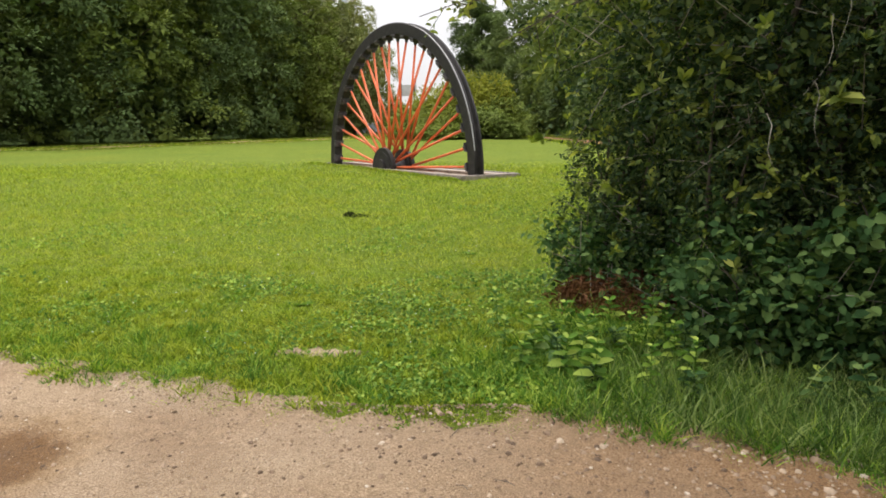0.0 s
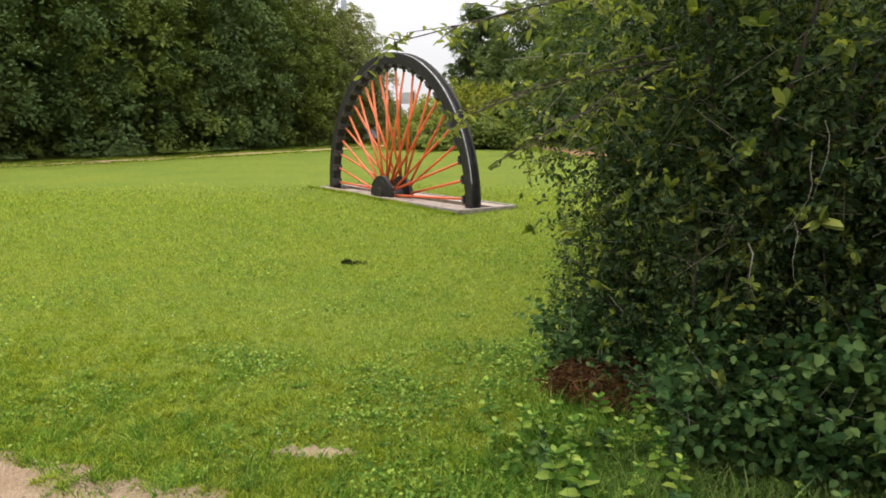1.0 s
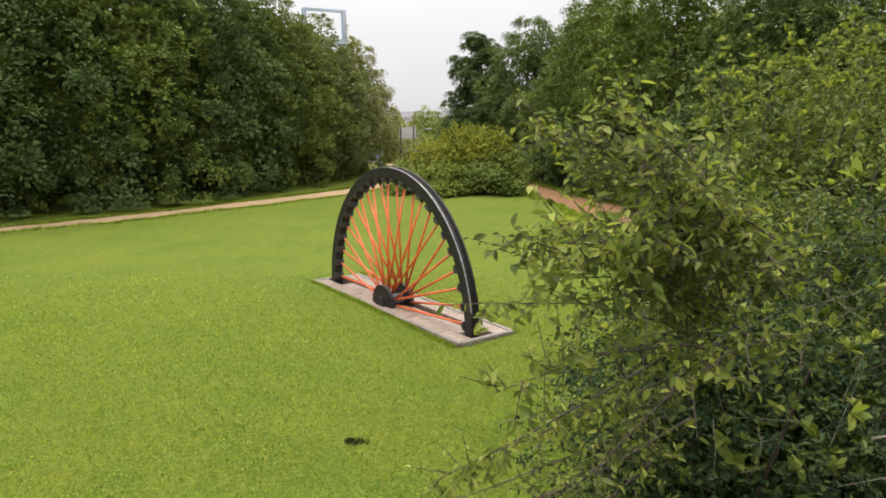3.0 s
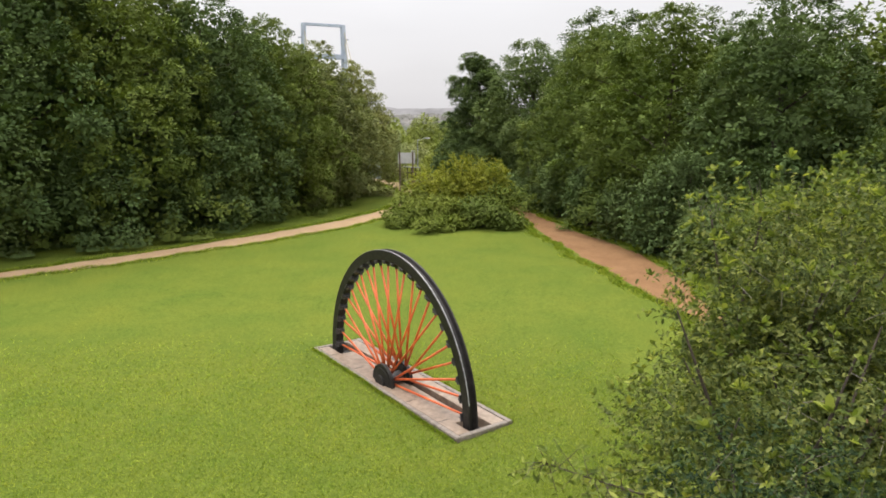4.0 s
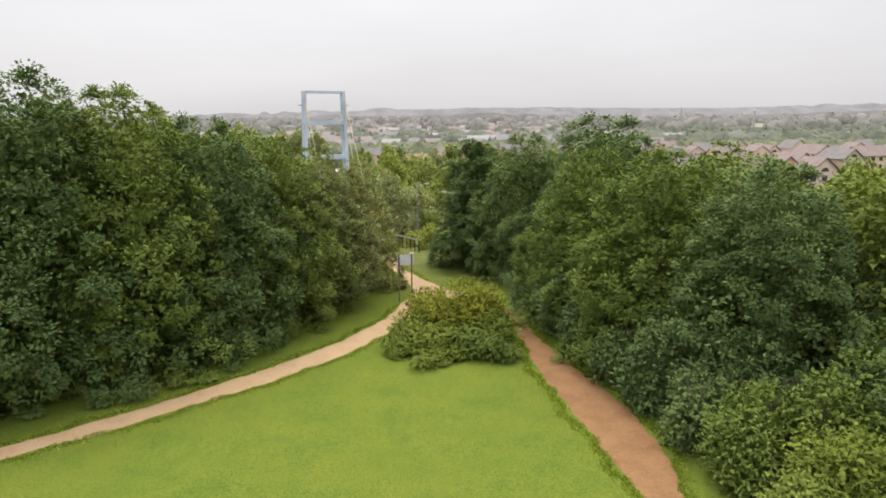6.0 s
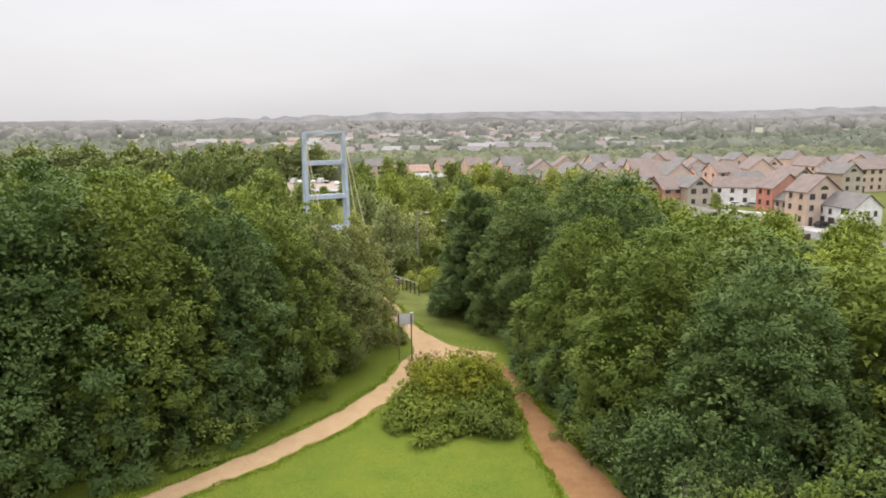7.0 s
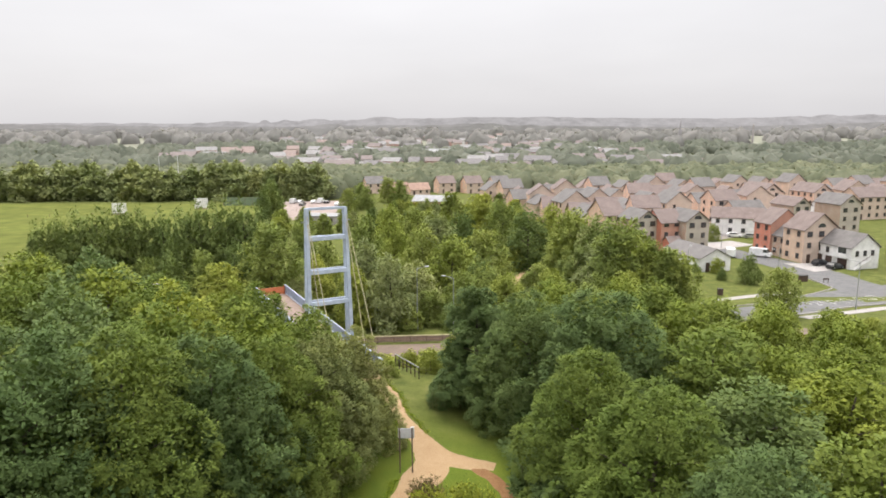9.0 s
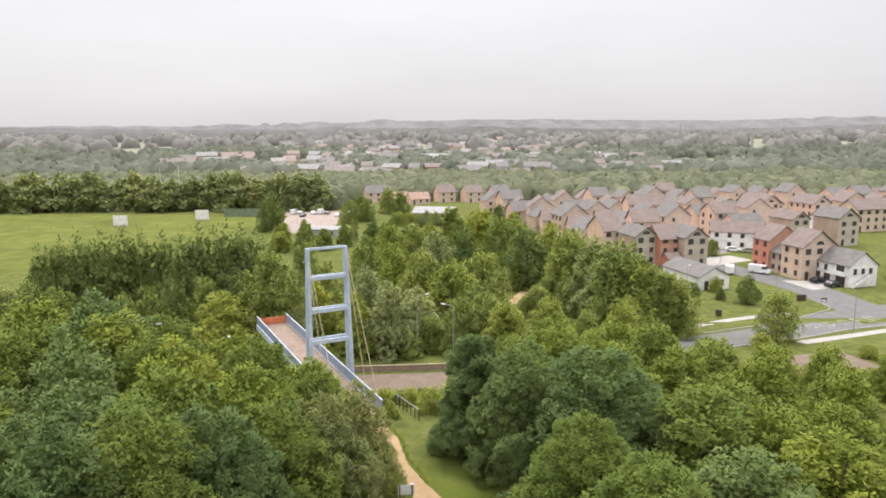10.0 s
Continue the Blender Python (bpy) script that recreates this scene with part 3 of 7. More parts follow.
# ---- grass and low plants ----
def blades(rng, x, y, h, w, mat, name, label, lean=0.45, plain=False):
    n = len(x)
    z = ground_z(x, y) - 0.005 + np.where(y < edge_y(x) + 0.2, 0.02, 0.0)
    a = rng.uniform(0, 6.28, n)
    side = np.stack([np.cos(a), np.sin(a), 0 * a], -1) * (w * rng.uniform(0.7, 1.3, n))[:, None]
    tip = np.stack([rng.normal(0, lean, n), rng.normal(0, lean, n), np.ones(n)], -1) * (h * rng.uniform(0.55, 1.25, n))[:, None]
    p = np.stack([x, y, z], -1)
    mid = p + tip * (0.5, 0.5, 0.62)
    if plain:
        v = np.stack([p - side, p + side, p + tip], 1).reshape(-1, 3)
        return tagged(new(name, mesh_of(name, v, np.arange(3 * n).reshape(-1, 3), mat)), label, "grass", kind="stuff")
    v2 = np.stack([p - side, p + side, mid + side * 0.75, mid - side * 0.75, p + tip + side * 0.12, p + tip - side * 0.12], 1).reshape(-1, 3)
    k = np.arange(n)[:, None] * 6
    q = np.concatenate([k + [0, 1, 2, 3], k + [3, 2, 4, 5]], 0)
    return tagged(new(name, mesh_of(name, v2, q, mat)), label, "grass", kind="stuff")


def patchy(x, y, s=1.0):
    return np.sin(2.1 * x * s + 1.3 * np.sin(1.7 * y * s)) * np.sin(1.9 * y * s + 0.7 * np.sin(2.3 * x * s))


rng = np.random.default_rng(21)


KNOT_X = np.arange(-14, 9, 0.09)
KNOT_A = np.random.default_rng(5).normal(0, 0.085, len(KNOT_X))
KNOT_B = np.random.default_rng(6).normal(0, 0.1, len(KNOT_X[::4]))


def lawn_points(n, x0, x1, y0, y1, over=0.0):
    x, y = rng.uniform(x0, x1, n), rng.uniform(y0, y1, n)
    jag = np.interp(x, KNOT_X, KNOT_A) + np.interp(x, KNOT_X[::4], KNOT_B) + np.abs(rng.normal(0, 0.1, n)) * rng.choice((-1, 1), n, p=(0.6, 0.4))
    keep = y > edge_y(x) + jag - over
    return x[keep], y[keep]


def in_bare(x, y, k=0.8):
    hit = np.zeros(len(x), bool)
    for bx, by, bw, bl in BARE:
        hit |= ((x - bx) / (bl * 0.5 * k)) ** 2 + ((y - by) / (bw * 0.5 * k)) ** 2 < 1
    return hit


def tufts(count, x0, x1, depth, size, tall, seed):
    """Centres strewn from the track's edge inwards, sparser at the edge; each a little cluster of blades."""
    g = np.random.default_rng(seed)
    cx = g.uniform(x0, x1, count)
    off = g.uniform(-0.16, depth, count)
    jag = np.interp(cx, KNOT_X, KNOT_A) + 1.3 * np.interp(cx, KNOT_X[::4], KNOT_B)
    chance = np.clip((off + jag + 0.05) / 0.3, 0, 1) ** 1.3 * np.clip(1.05 - off / depth, 0, 1)
    cy = edge_y(cx) + off
    keep = (g.random(count) < chance) & ~in_bare(cx, cy)
    cx, cy = cx[keep], cy[keep]
    m = g.integers(14, 52, len(cx))
    own = np.repeat(np.arange(len(cx)), m)
    rr = g.uniform(0.5, 1.6, len(cx)) * size
    hh = tall * g.uniform(0.45, 1.0, len(cx)) * np.where(g.random(len(cx)) < 0.12, 1.8, 1.0)
    n = len(own)
    return cx[own] + g.normal(0, 1, n) * rr[own], cy[own] + g.normal(0, 1, n) * rr[own], hh[own]


# short turf all over the near lawn, thinning with distance
n = 420000
y = 2.3 * (1 + rng.random(n) ** 1.4 * 6.6)
x = rng.uniform(-1, 1, n) * (1.2 + 0.72 * y)
jag = np.interp(x, KNOT_X, KNOT_A) + np.interp(x, KNOT_X[::4], KNOT_B)
keep = (y > edge_y(x) + jag - 0.07 + np.abs(rng.normal(0, 0.08, n))) & ~in_bare(x, y) & (x < 2.6 + 0.1 * y) & (rng.random(n) < np.clip((17 - y) / 9, 0, 1))
x, y = x[keep], y[keep]
blades(rng, x, y, 0.02 + 0.0028 * y, 0.0012 + 0.00042 * y, L_GRASS, "turf", "short tufted yellowish-green lawn grass", 0.9, True)
x, y, h = tufts(4600, -3.6, 2.2, 3.0, 0.03, 0.045, 61)
h = h * np.clip(1.25 - 0.3 * (y - edge_y(x)), 0.5, 1)
green = x + rng.normal(0, 0.35, len(x)) > 0.5 + 0.35 * (y - 3)
blades(rng, x[~green], y[~green], h[~green], 0.0034, L_GRASS, "turf_tufts", "ragged tufts of yellowish-green grass by the track", 0.75)
blades(rng, x[green], y[green], h[green] * 1.15, 0.0034, L_LUSH, "lush_tufts", "longer green tufts of grass beside the shrubs", 0.75)
x, y, h = tufts(760, -3.6, 0.9, 1.3, 0.032, 0.055, 62)
blades(rng, x, y, h, 0.0034, L_LUSH, "lush_tufts", "greener tufts scattered through the turf", 0.75)
x, y, h = tufts(900, 0.2, 2.4, 1.3, 0.04, 0.075, 63)
blades(rng, x, y, h, 0.0034, L_LUSH, "lush_tufts", "lush grass at the foot of the shrubs", 0.8)
# tall grass below the shrubs, longer towards the dark end of the track
n = 9000
x = rng.uniform(0.55, 2.7, n)
y = edge_y(x) + 0.02 + rng.uniform(0.0, 1.0, n) ** 1.3 * 1.15
blades(rng, x, y, 0.05 + 0.13 * rng.random(n) ** 2.2 * np.clip(x - 0.35, 0.25, 1), 0.0034, L_SHADY, "tall_grass", "tall arching grass along the foot of the shrubs", 0.62)
n = 1100
x = rng.uniform(1.0, 2.5, n)
y = edge_y(x) + 0.15 + rng.uniform(0, 0.75, n)
blades(rng, x, y, 0.1 + 0.11 * rng.random(n), 0.0036, L_SHADY, "tall_grass", "long pale seeding grass stems below the shrubs", 0.4)
x = rng.uniform(0.6, 1.9, 2600)
y = 3.55 + rng.uniform(0, 0.62, 2600)
blades(rng, x, y, 0.08 + 0.15 * rng.random(2600) ** 1.5, 0.0034, L_LUSH, "tall_grass", "tall grass before the dead bramble", 0.6)
# longer grass along both sides of the footpaths
LEFT_WAY = [(-40, 13, 1.62), (-30, 17, 1.62), (-22, 19.9, 1.50), (-17, 22.4, 1.38), (-12.8, 25.6, 1.38), (-9.42, 28.8, 1.56), (-7.45, 30.8, 1.69), (-5.25, 33.7, 1.75), (-3.6, 36.5, 1.75), (-2.6, 38.8, 1.62), (-1.8, 41.6, 1.62)]
RIGHT_WAY = [(4.4, 38, 1.0), (4.75, 35.5, 1.15), (5.4, 31.2, 2.0), (6.3, 27.5, 2.6), (6.9, 24, 2.5), (7.1, 21.2, 1.8), (7.2, 19.0, 1.1), (7.4, 16.9, 0.95), (7.7, 13, 1.0)]
FAR_WAY = [(-6.2, 60, 2.0), (-4.2, 55.5, 1.4), (-3.0, 51.3, 1.3), (-1.7, 48.1, 1.6)]
for way, n, tall in ((LEFT_WAY, 26000, 0.1), (RIGHT_WAY, 16000, 0.11), (FAR_WAY, 5000, 0.1)):
    c = along(way, 0.1)
    d = unit(np.gradient(c[:, :2], axis=0))
    i = rng.integers(0, len(c), n)
    side = rng.choice((-1.0, 1.0), n)
    wave = 0.12 * np.sin(i * 0.13 + side) + 0.08 * np.sin(i * 0.41 + 2 * side)
    o = side * (c[i, 2] / 2 + wave + 0.07 + np.abs(rng.normal(0, 0.16, n)) * rng.choice((-0.5, 1), n))
    blades(rng, c[i, 0] - d[i, 1] * o, c[i, 1] + d[i, 0] * o, np.full(n, tall), 0.014, L_GRASS, "path_fringe", "longer grass creeping over the sides of the footpath", 0.7, True)


def clover(rng, x, y, size, mat, name, label):
    n = len(x)
    pts = np.stack([x, y, ground_z(x, y) + rng.uniform(0.015, 0.05, n)], -1)
    up = np.tile((0.0, -0.15, 1.0), (n, 1))
    me = leaves(rng, pts, up, size, mat, name, 0.85, False, 0.35)
    return tagged(new(name, me), label, "clover", kind="stuff")


x, y = lawn_points(40000, -3.4, 2.2, 2.9, 5.4)
keep = patchy(x, y, 1.4) + 0.3 * x + rng.normal(0, 0.5, len(x)) > 0.35
clover(rng, x[keep], y[keep], 0.024, L_LUSH, "clover", "low clover leaves mixed into the turf")
x, y = lawn_points(9000, -5, 3, 5, 8.5)
keep = patchy(x, y, 0.9) > 0.45
clover(rng, x[keep], y[keep], 0.028, L_LUSH, "clover", "clover patch in the lawn")
# small white clover heads
n = 260
x, y = lawn_points(n, -3.0, 1.6, 3.4, 7)
pts = np.stack([x, y, ground_z(x, y) + 0.05], -1)
M_FLOWER = speckled("white_petals", (0.6, 0.6, 0.55), (0.8, 0.8, 0.75), 30, 0.7)
tagged(new("clover_flowers", leaves(rng, pts, np.tile((0, 0, 1.0), (len(pts), 1)), 0.008, M_FLOWER, "clover_flowers", 0.9, True, 0.3)), "tiny white clover flowers in the grass", "flowers", kind="stuff")


def weed(x, y, r, n, mat, label, seed, upright=0.35, slim=0.42):
    """A rosette of broad leaves."""
    rr = np.random.default_rng(seed)
    e = thing("weed", label, "weed", Matrix.Translation((x, y, float(ground_z(x, y)))), "weeds in the grass")
    for a, l in zip(rr.uniform(0, 6.28, n), r * rr.uniform(0.5, 1.1, n)):
        d = np.array([math.cos(a), math.sin(a), 0])
        s = np.array([-d[1], d[0], 0])
        lift = upright * rr.uniform(0.5, 1.6)
        v = []
        for t, w in ((0.05, 0.02), (0.3, slim * 0.46), (0.55, slim * 0.5), (0.8, slim * 0.34), (1.0, 0.03)):
            p = d * l * t + np.array([0, 0, l * lift * (t - 0.45 * t * t) + 0.02 * r])
            v += [p - s * l * w + (0, 0, 0.06 * l * w), p - (0, 0, 0.05 * l), p + s * l * w + (0, 0, 0.06 * l * w)]
        q = [(3 * j + c, 3 * j + c + 1, 3 * j + c + 4, 3 * j + c + 3) for j in range(4) for c in (0, 1)]
        shared("leaf", mesh_of("leaf", np.array(v), np.array(q), mat), e)
    return e


k = 0
for x, y, r in ((0.28, 6.1, 0.09), (-1.58, 4.2, 0.1), (0.5, 4.6, 0.12), (0.72, 4.2, 0.14), (0.9, 3.9, 0.15), (0.3, 3.95, 0.1),
                (0.62, 3.5, 0.12), (1.0, 3.3, 0.14), (1.35, 3.1, 0.16), (-0.1, 3.5, 0.09), (-0.3, 4.1, 0.1), (0.1, 4.4, 0.1), (0.8, 4.9, 0.15), (1.2, 3.6, 0.17), (-0.62, 3.9, 0.1), (-1.9, 3.75, 0.09), (-1.2, 4.0, 0.08), (0.0, 3.15, 0.08), (0.25, 3.3, 0.1), (0.5, 3.15, 0.09), (-0.2, 4.7, 0.11), (0.55, 5.2, 0.13), (0.15, 5.0, 0.1), (-0.9, 4.6, 0.09), (0.7, 3.1, 0.1), (0.95, 4.5, 0.16), (0.4, 4.2, 0.1)):
    k += 1
    weed(x, y, r * 0.8, 9 + k % 5, L_LUSH, "broad-leaved green weed growing low in the grass", 40 + k, 0.35 if r < 0.17 else 0.2)


for x, y, r in ((1.15, 3.75, 0.15), (1.3, 3.62, 0.13), (1.02, 3.9, 0.12), (0.86, 4.35, 0.13), (1.55, 3.2, 0.13), (1.8, 3.0, 0.14), (0.8, 3.75, 0.1), (1.4, 3.4, 0.12), (1.1, 3.5, 0.11), (1.24, 3.85, 0.12)):
    k += 1
    weed(x, y, r * 0.62, 11, L_BRAMBLE if k % 2 else L_LUSH, "upright broad-leaved green weed at the foot of the shrubs", 40 + k, 1.3, 0.5)


def herb(x, y, h, seed, mat, leaf=0.075):
    """An upright herb: a stem with pairs of broad pointed leaves, smaller towards its top."""
    g = np.random.default_rng(seed)
    e = thing("herb", "upright leafy green herb in the grass below the shrubs", "weed", Matrix.Translation((x, y, float(ground_z(x, y)))), "herbs below the shrubs")
    lean = Vector((g.normal(0, 0.12), g.normal(0, 0.12), 1))
    part("stem", rod(rod(bmesh.new(), (0, 0, -0.02), lean * h * 0.5, 0.004, 0.003, 5), lean * h * 0.5, lean * h, 0.003, 0.0015, 5), mat, e)
    pts, way, size = [], [], []
    for k in range(9):
        t = 0.2 + 0.8 * k / 8
        for j in range(3 if k == 8 else 2):
            a = k * 1.57 + j * (2.1 if k == 8 else math.pi) + g.normal(0, 0.25)
            pts.append(lean * h * t)
            way.append((math.cos(a), math.sin(a), 0.35 - 0.5 * (1 - t)))
            size.append(leaf * (1.25 - 0.6 * t))
    n = len(pts)
    shared("leaf_growth", leaves(g, np.array(pts), np.tile((0, -0.2, 1.0), (n, 1)), np.array(size), mat, "leaf_growth", 0.62, True, 0.2, False, np.array(way)), e, None, "broad pointed green leaves")


g = np.random.default_rng(66)
for k in range(46):
    x = float(g.uniform(0.35, 2.25))
    y = float(edge_y(x)) + float(g.uniform(0.35, 1.45))
    herb(x, y, float(g.uniform(0.1, 0.28)), 300 + k, L_LUSH if k % 4 else L_BRAMBLE, float(g.uniform(0.05, 0.085)))

# a dark clod of dead growth left on the lawn, its shadow built from dark leaves
clod = thing("turf_clod", "dark clod of dead cut growth on the lawn, its shadow laid in dark leaves", "clod", Matrix.Translation((-1.07, 8.05, float(ground_z(-1.07, 8.05)))))
M_CLOD = leafy("rotting_growth_and_shadow", (0.012, 0.014, 0.006), (0.035, 0.045, 0.016), (0.09, 0.12, 0.03), 4.0, 0.1, 0.8)
cp = ball_points(g, 900) * g.uniform(0.3, 1.0, (900, 1)) * (0.07, 0.05, 0.035) + (0, 0, 0.018)
# the second half is strewn flat to one side in the shape of a cast shadow
cp[450:] += np.stack([np.abs(g.normal(0, 0.1, 450)), g.normal(0, 0.04, 450), -0.7 * cp[450:, 2]], -1)
cp[:, 2] = np.maximum(cp[:, 2], 0.008)
shared("clump", leaves(g, cp, ball_points(g, 900) + (0, 0, 0.6), np.full(900, 0.035), M_CLOD, "clump", 0.25, False, 0.6), clod)


# ---- woody plants ----
def trunk_mesh(seed, h, r, lean=0.06, limbs=7, spread_r=2.5):
    rr = random.Random(seed)
    bm = bmesh.new()
    p, q = Vector((0, 0, -0.15)), Vector((rr.uniform(-lean, lean) * h, rr.uniform(-lean, lean) * h, h * 0.45))
    top = q + Vector((rr.uniform(-lean, lean) * h, rr.uniform(-lean, lean) * h, h * 0.4))
    rod(bm, p, q, r, r * 0.7, 9)
    rod(bm, q, top, r * 0.7, r * 0.15, 8)
    for i in range(limbs):
        t = 0.25 + 0.65 * i / limbs
        s = p.lerp(q, t / 0.55) if t < 0.55 else q.lerp(top, (t - 0.55) / 0.45)
        a = i * 2.4 + rr.uniform(-0.4, 0.4)
        ln = spread_r * rr.uniform(0.55, 0.95) * (1.1 - 0.5 * t)
        m = s + Vector((math.cos(a) * ln * 0.5, math.sin(a) * ln * 0.5, ln * 0.35))
        e = m + Vector((math.cos(a) * ln * 0.5, math.sin(a) * ln * 0.5, ln * 0.25))
        rod(bm, s, m, r * 0.33, r * 0.22, 6)
        rod(bm, m, e, r * 0.22, r * 0.06, 6)
    return bm


def crown_mesh(seed, h, r, mat, tuft=0.5, per=80, leaf=0.14, shape=None, slim=0.7, bulges=12, name="crown", low=0.0):
    """A crown of bulging limbs: leafy tufts stand all over their outside, with deep gaps between them."""
    g = np.random.default_rng(seed)
    t = (np.arange(bulges) + g.uniform(0.2, 0.8, bulges)) / bulges
    env = 1.0 - 0.62 * t**1.4 if shape == "cone" else np.clip(1 - t**3.4, 0.01, 1) ** 0.55 * (0.86 + 0.16 * np.sin(np.pi * np.minimum(1, 1.2 * t + 0.1)))
    a = np.arange(bulges) * 2.39996 + g.uniform(-0.45, 0.45, bulges)
    rb = r * ((0.4 - 0.2 * t) if shape == "cone" else (0.52 - 0.1 * t)) * g.uniform(0.82, 1.18, bulges)
    out = np.maximum(r * env - rb * 0.8, 0) * g.uniform(0.8, 1.1, bulges)
    c = np.stack([np.cos(a) * out, np.sin(a) * out, low * h + (h * (1 - low) - 0.8 * rb) * t], -1)
    rad = np.stack([rb, rb, rb * (1.25 if shape == "cone" else 1.05)], -1)
    # places all over the bulges' skins, none of them buried in a neighbour
    n = int(7.5 * bulges * (r * 0.42) ** 2 / tuft**2)
    w = g.choice(bulges, n, p=rb**2 / (rb**2).sum())
    d = ball_points(g, n)
    at = c[w] + d * rad[w] * g.uniform(0.82, 1.03, (n, 1))
    deep = (np.linalg.norm((at[:, None] - c[None]) / rad[None], axis=-1) < 0.86).any(1)
    keep = ~deep & (at[:, 2] > 0.1) & (d[:, 2] > -0.75)
    at, d = at[keep], d[keep]
    n = len(at)
    tr_ = tuft * g.uniform(0.65, 1.35, n)
    lean = unit(d + (0, 0, 0.45))
    e = unit(ball_points(g, n * per).reshape(n, per, 3) + lean[:, None] * 0.95)
    dist = g.uniform(0.2, 1.0, (n, per, 1)) ** 0.7 * g.choice((1.0, 1.0, 1.12), (n, per, 1))
    pts = at[:, None] + e * dist * tr_[:, None, None] * (0.92, 0.92, 0.85) - (0, 0, 0.18) * dist * tr_[:, None, None]
    nrm = unit(e * 0.7 + lean[:, None] * 0.3 + (0, 0, 0.5))
    way = unit(e + (0, 0, -0.35))
    pts, nrm, way = pts.reshape(-1, 3), nrm.reshape(-1, 3), way.reshape(-1, 3)
    size = np.full(len(pts), leaf)
    # the shaded leaves behind the tufts
    m = n * 25
    wi = g.integers(0, bulges, m)
    ip = c[wi] + ball_points(g, m) * rad[wi] * g.uniform(0.45, 0.9, (m, 1))
    pts, nrm, way = np.vstack([pts, ip]), np.vstack([nrm, ball_points(g, m)]), np.vstack([way, ball_points(g, m)])
    size = np.concatenate([size, np.full(m, max(leaf * 1.5, tuft * 0.36))])
    tall, wide = np.quantile(pts[:, 2], 0.998), np.quantile(np.hypot(pts[:, 0], pts[:, 1]), 0.985)
    pts *= (r / wide, r / wide, h / tall)
    pts[:, 2] = np.maximum(pts[:, 2], 0.12)
    return leaves(g, pts, nrm, size, mat, name, slim, False, 0.3, True, way, True)


def tree_kind(seed, h, r, mat, tuft=0.5, per=80, leaf=0.14, trunk_r=0.2, shape=None, slim=0.7, bulges=12, low=0.0):
    bm = trunk_mesh(seed, h, trunk_r, 0.04, 8, r * 0.8)
    me = bpy.data.meshes.new("trunk")
    bm.to_mesh(me)
    bm.free()
    me.materials.append(M_BARK)
    return me, crown_mesh(seed, h, r, mat, tuft, per, leaf, shape, slim, bulges, "crown", low), h


def plant(kind, x, y, h, turn, label, category="tree", name="tree", wide=1.0, group="", sink=0.0):
    trunk, crown, kh = kind
    s = h / kh
    m = Matrix.Translation((x, y, float(ground_z(x, y)) - sink)) @ Matrix.Rotation(turn, 4, "Z") @ Matrix.Diagonal((s * wide, s * wide, s, 1))
    e = thing(name, label, category, m, group)
    shared("trunk", trunk, e)
    shared("crown", crown, e)
    return e


def plant_round(kind, kr, x, y, h, r, turn, label, category="tree", name="tree", group=""):
    """A tree of height h and crown radius r, from a kind whose crown measures kr."""
    return plant(kind, x, y, h, turn, label, category, name, min(2.0, max(0.7, r / (kr * h / kind[2]))), group)


T_A = tree_kind(1, 12, 4.8, L_DARK, 0.62, 140, 0.112, bulges=15)
T_B = tree_kind(2, 12, 4.8, L_MID, 0.6, 135, 0.11, bulges=15)
T_C = tree_kind(3, 10, 3.8, L_WILLOW, 0.52, 125, 0.1, bulges=13)
T_D = tree_kind(4, 11, 3.2, L_DARK, 0.48, 120, 0.1, shape="cone", bulges=18)
T_E = tree_kind(5, 12, 4.6, L_DARK, 0.76, 76, 0.175, bulges=14)
T_F = tree_kind(6, 11, 4.4, L_MID, 0.74, 76, 0.17, bulges=13)
T_G = tree_kind(7, 10, 4.2, L_FRESH, 0.7, 76, 0.165, bulges=13)
KR = {id(T_A): 4.8, id(T_B): 4.8, id(T_C): 3.8, id(T_D): 3.2, id(T_E): 4.6, id(T_F): 4.4, id(T_G): 4.2}

WOOD_L = "dense green broadleaf tree with foliage down to the grass"
LEFT = [(T_A, -21.5, 27.5, 13.5), (T_A, -17.6, 29.3, 13.6), (T_B, -14.9, 32.2, 13.0), (T_A, -12.0, 35.2, 11.6), (T_B, -9.6, 38.8, 10.4), (T_C, -7.5, 42.4, 9.5), (T_C, -6.1, 46.2, 8.7),
        (T_F, -24.5, 33.5, 13.0), (T_E, -19.5, 36.0, 12.6), (T_F, -16.0, 40.5, 11.8), (T_G, -12.3, 44.0, 10.8), (T_F, -10.0, 49.0, 9.4), (T_E, -23.5, 43.0, 12.2), (T_G, -18.5, 47.5, 11.5), (T_F, -14.2, 51.5, 10.6),
        (T_E, -28.0, 39.0, 12.5), (T_G, -9.4, 54.0, 6.6), (T_F, -29.5, 30.0, 13), (T_F, -23.0, 53.0, 10.5), (T_G, -17.5, 57.0, 9.5)]
for i, (kind, x, y, h) in enumerate(LEFT):
    plant(kind, x, y, h, i * 1.7, WOOD_L, wide=1.12, group="wood beside the lawn")
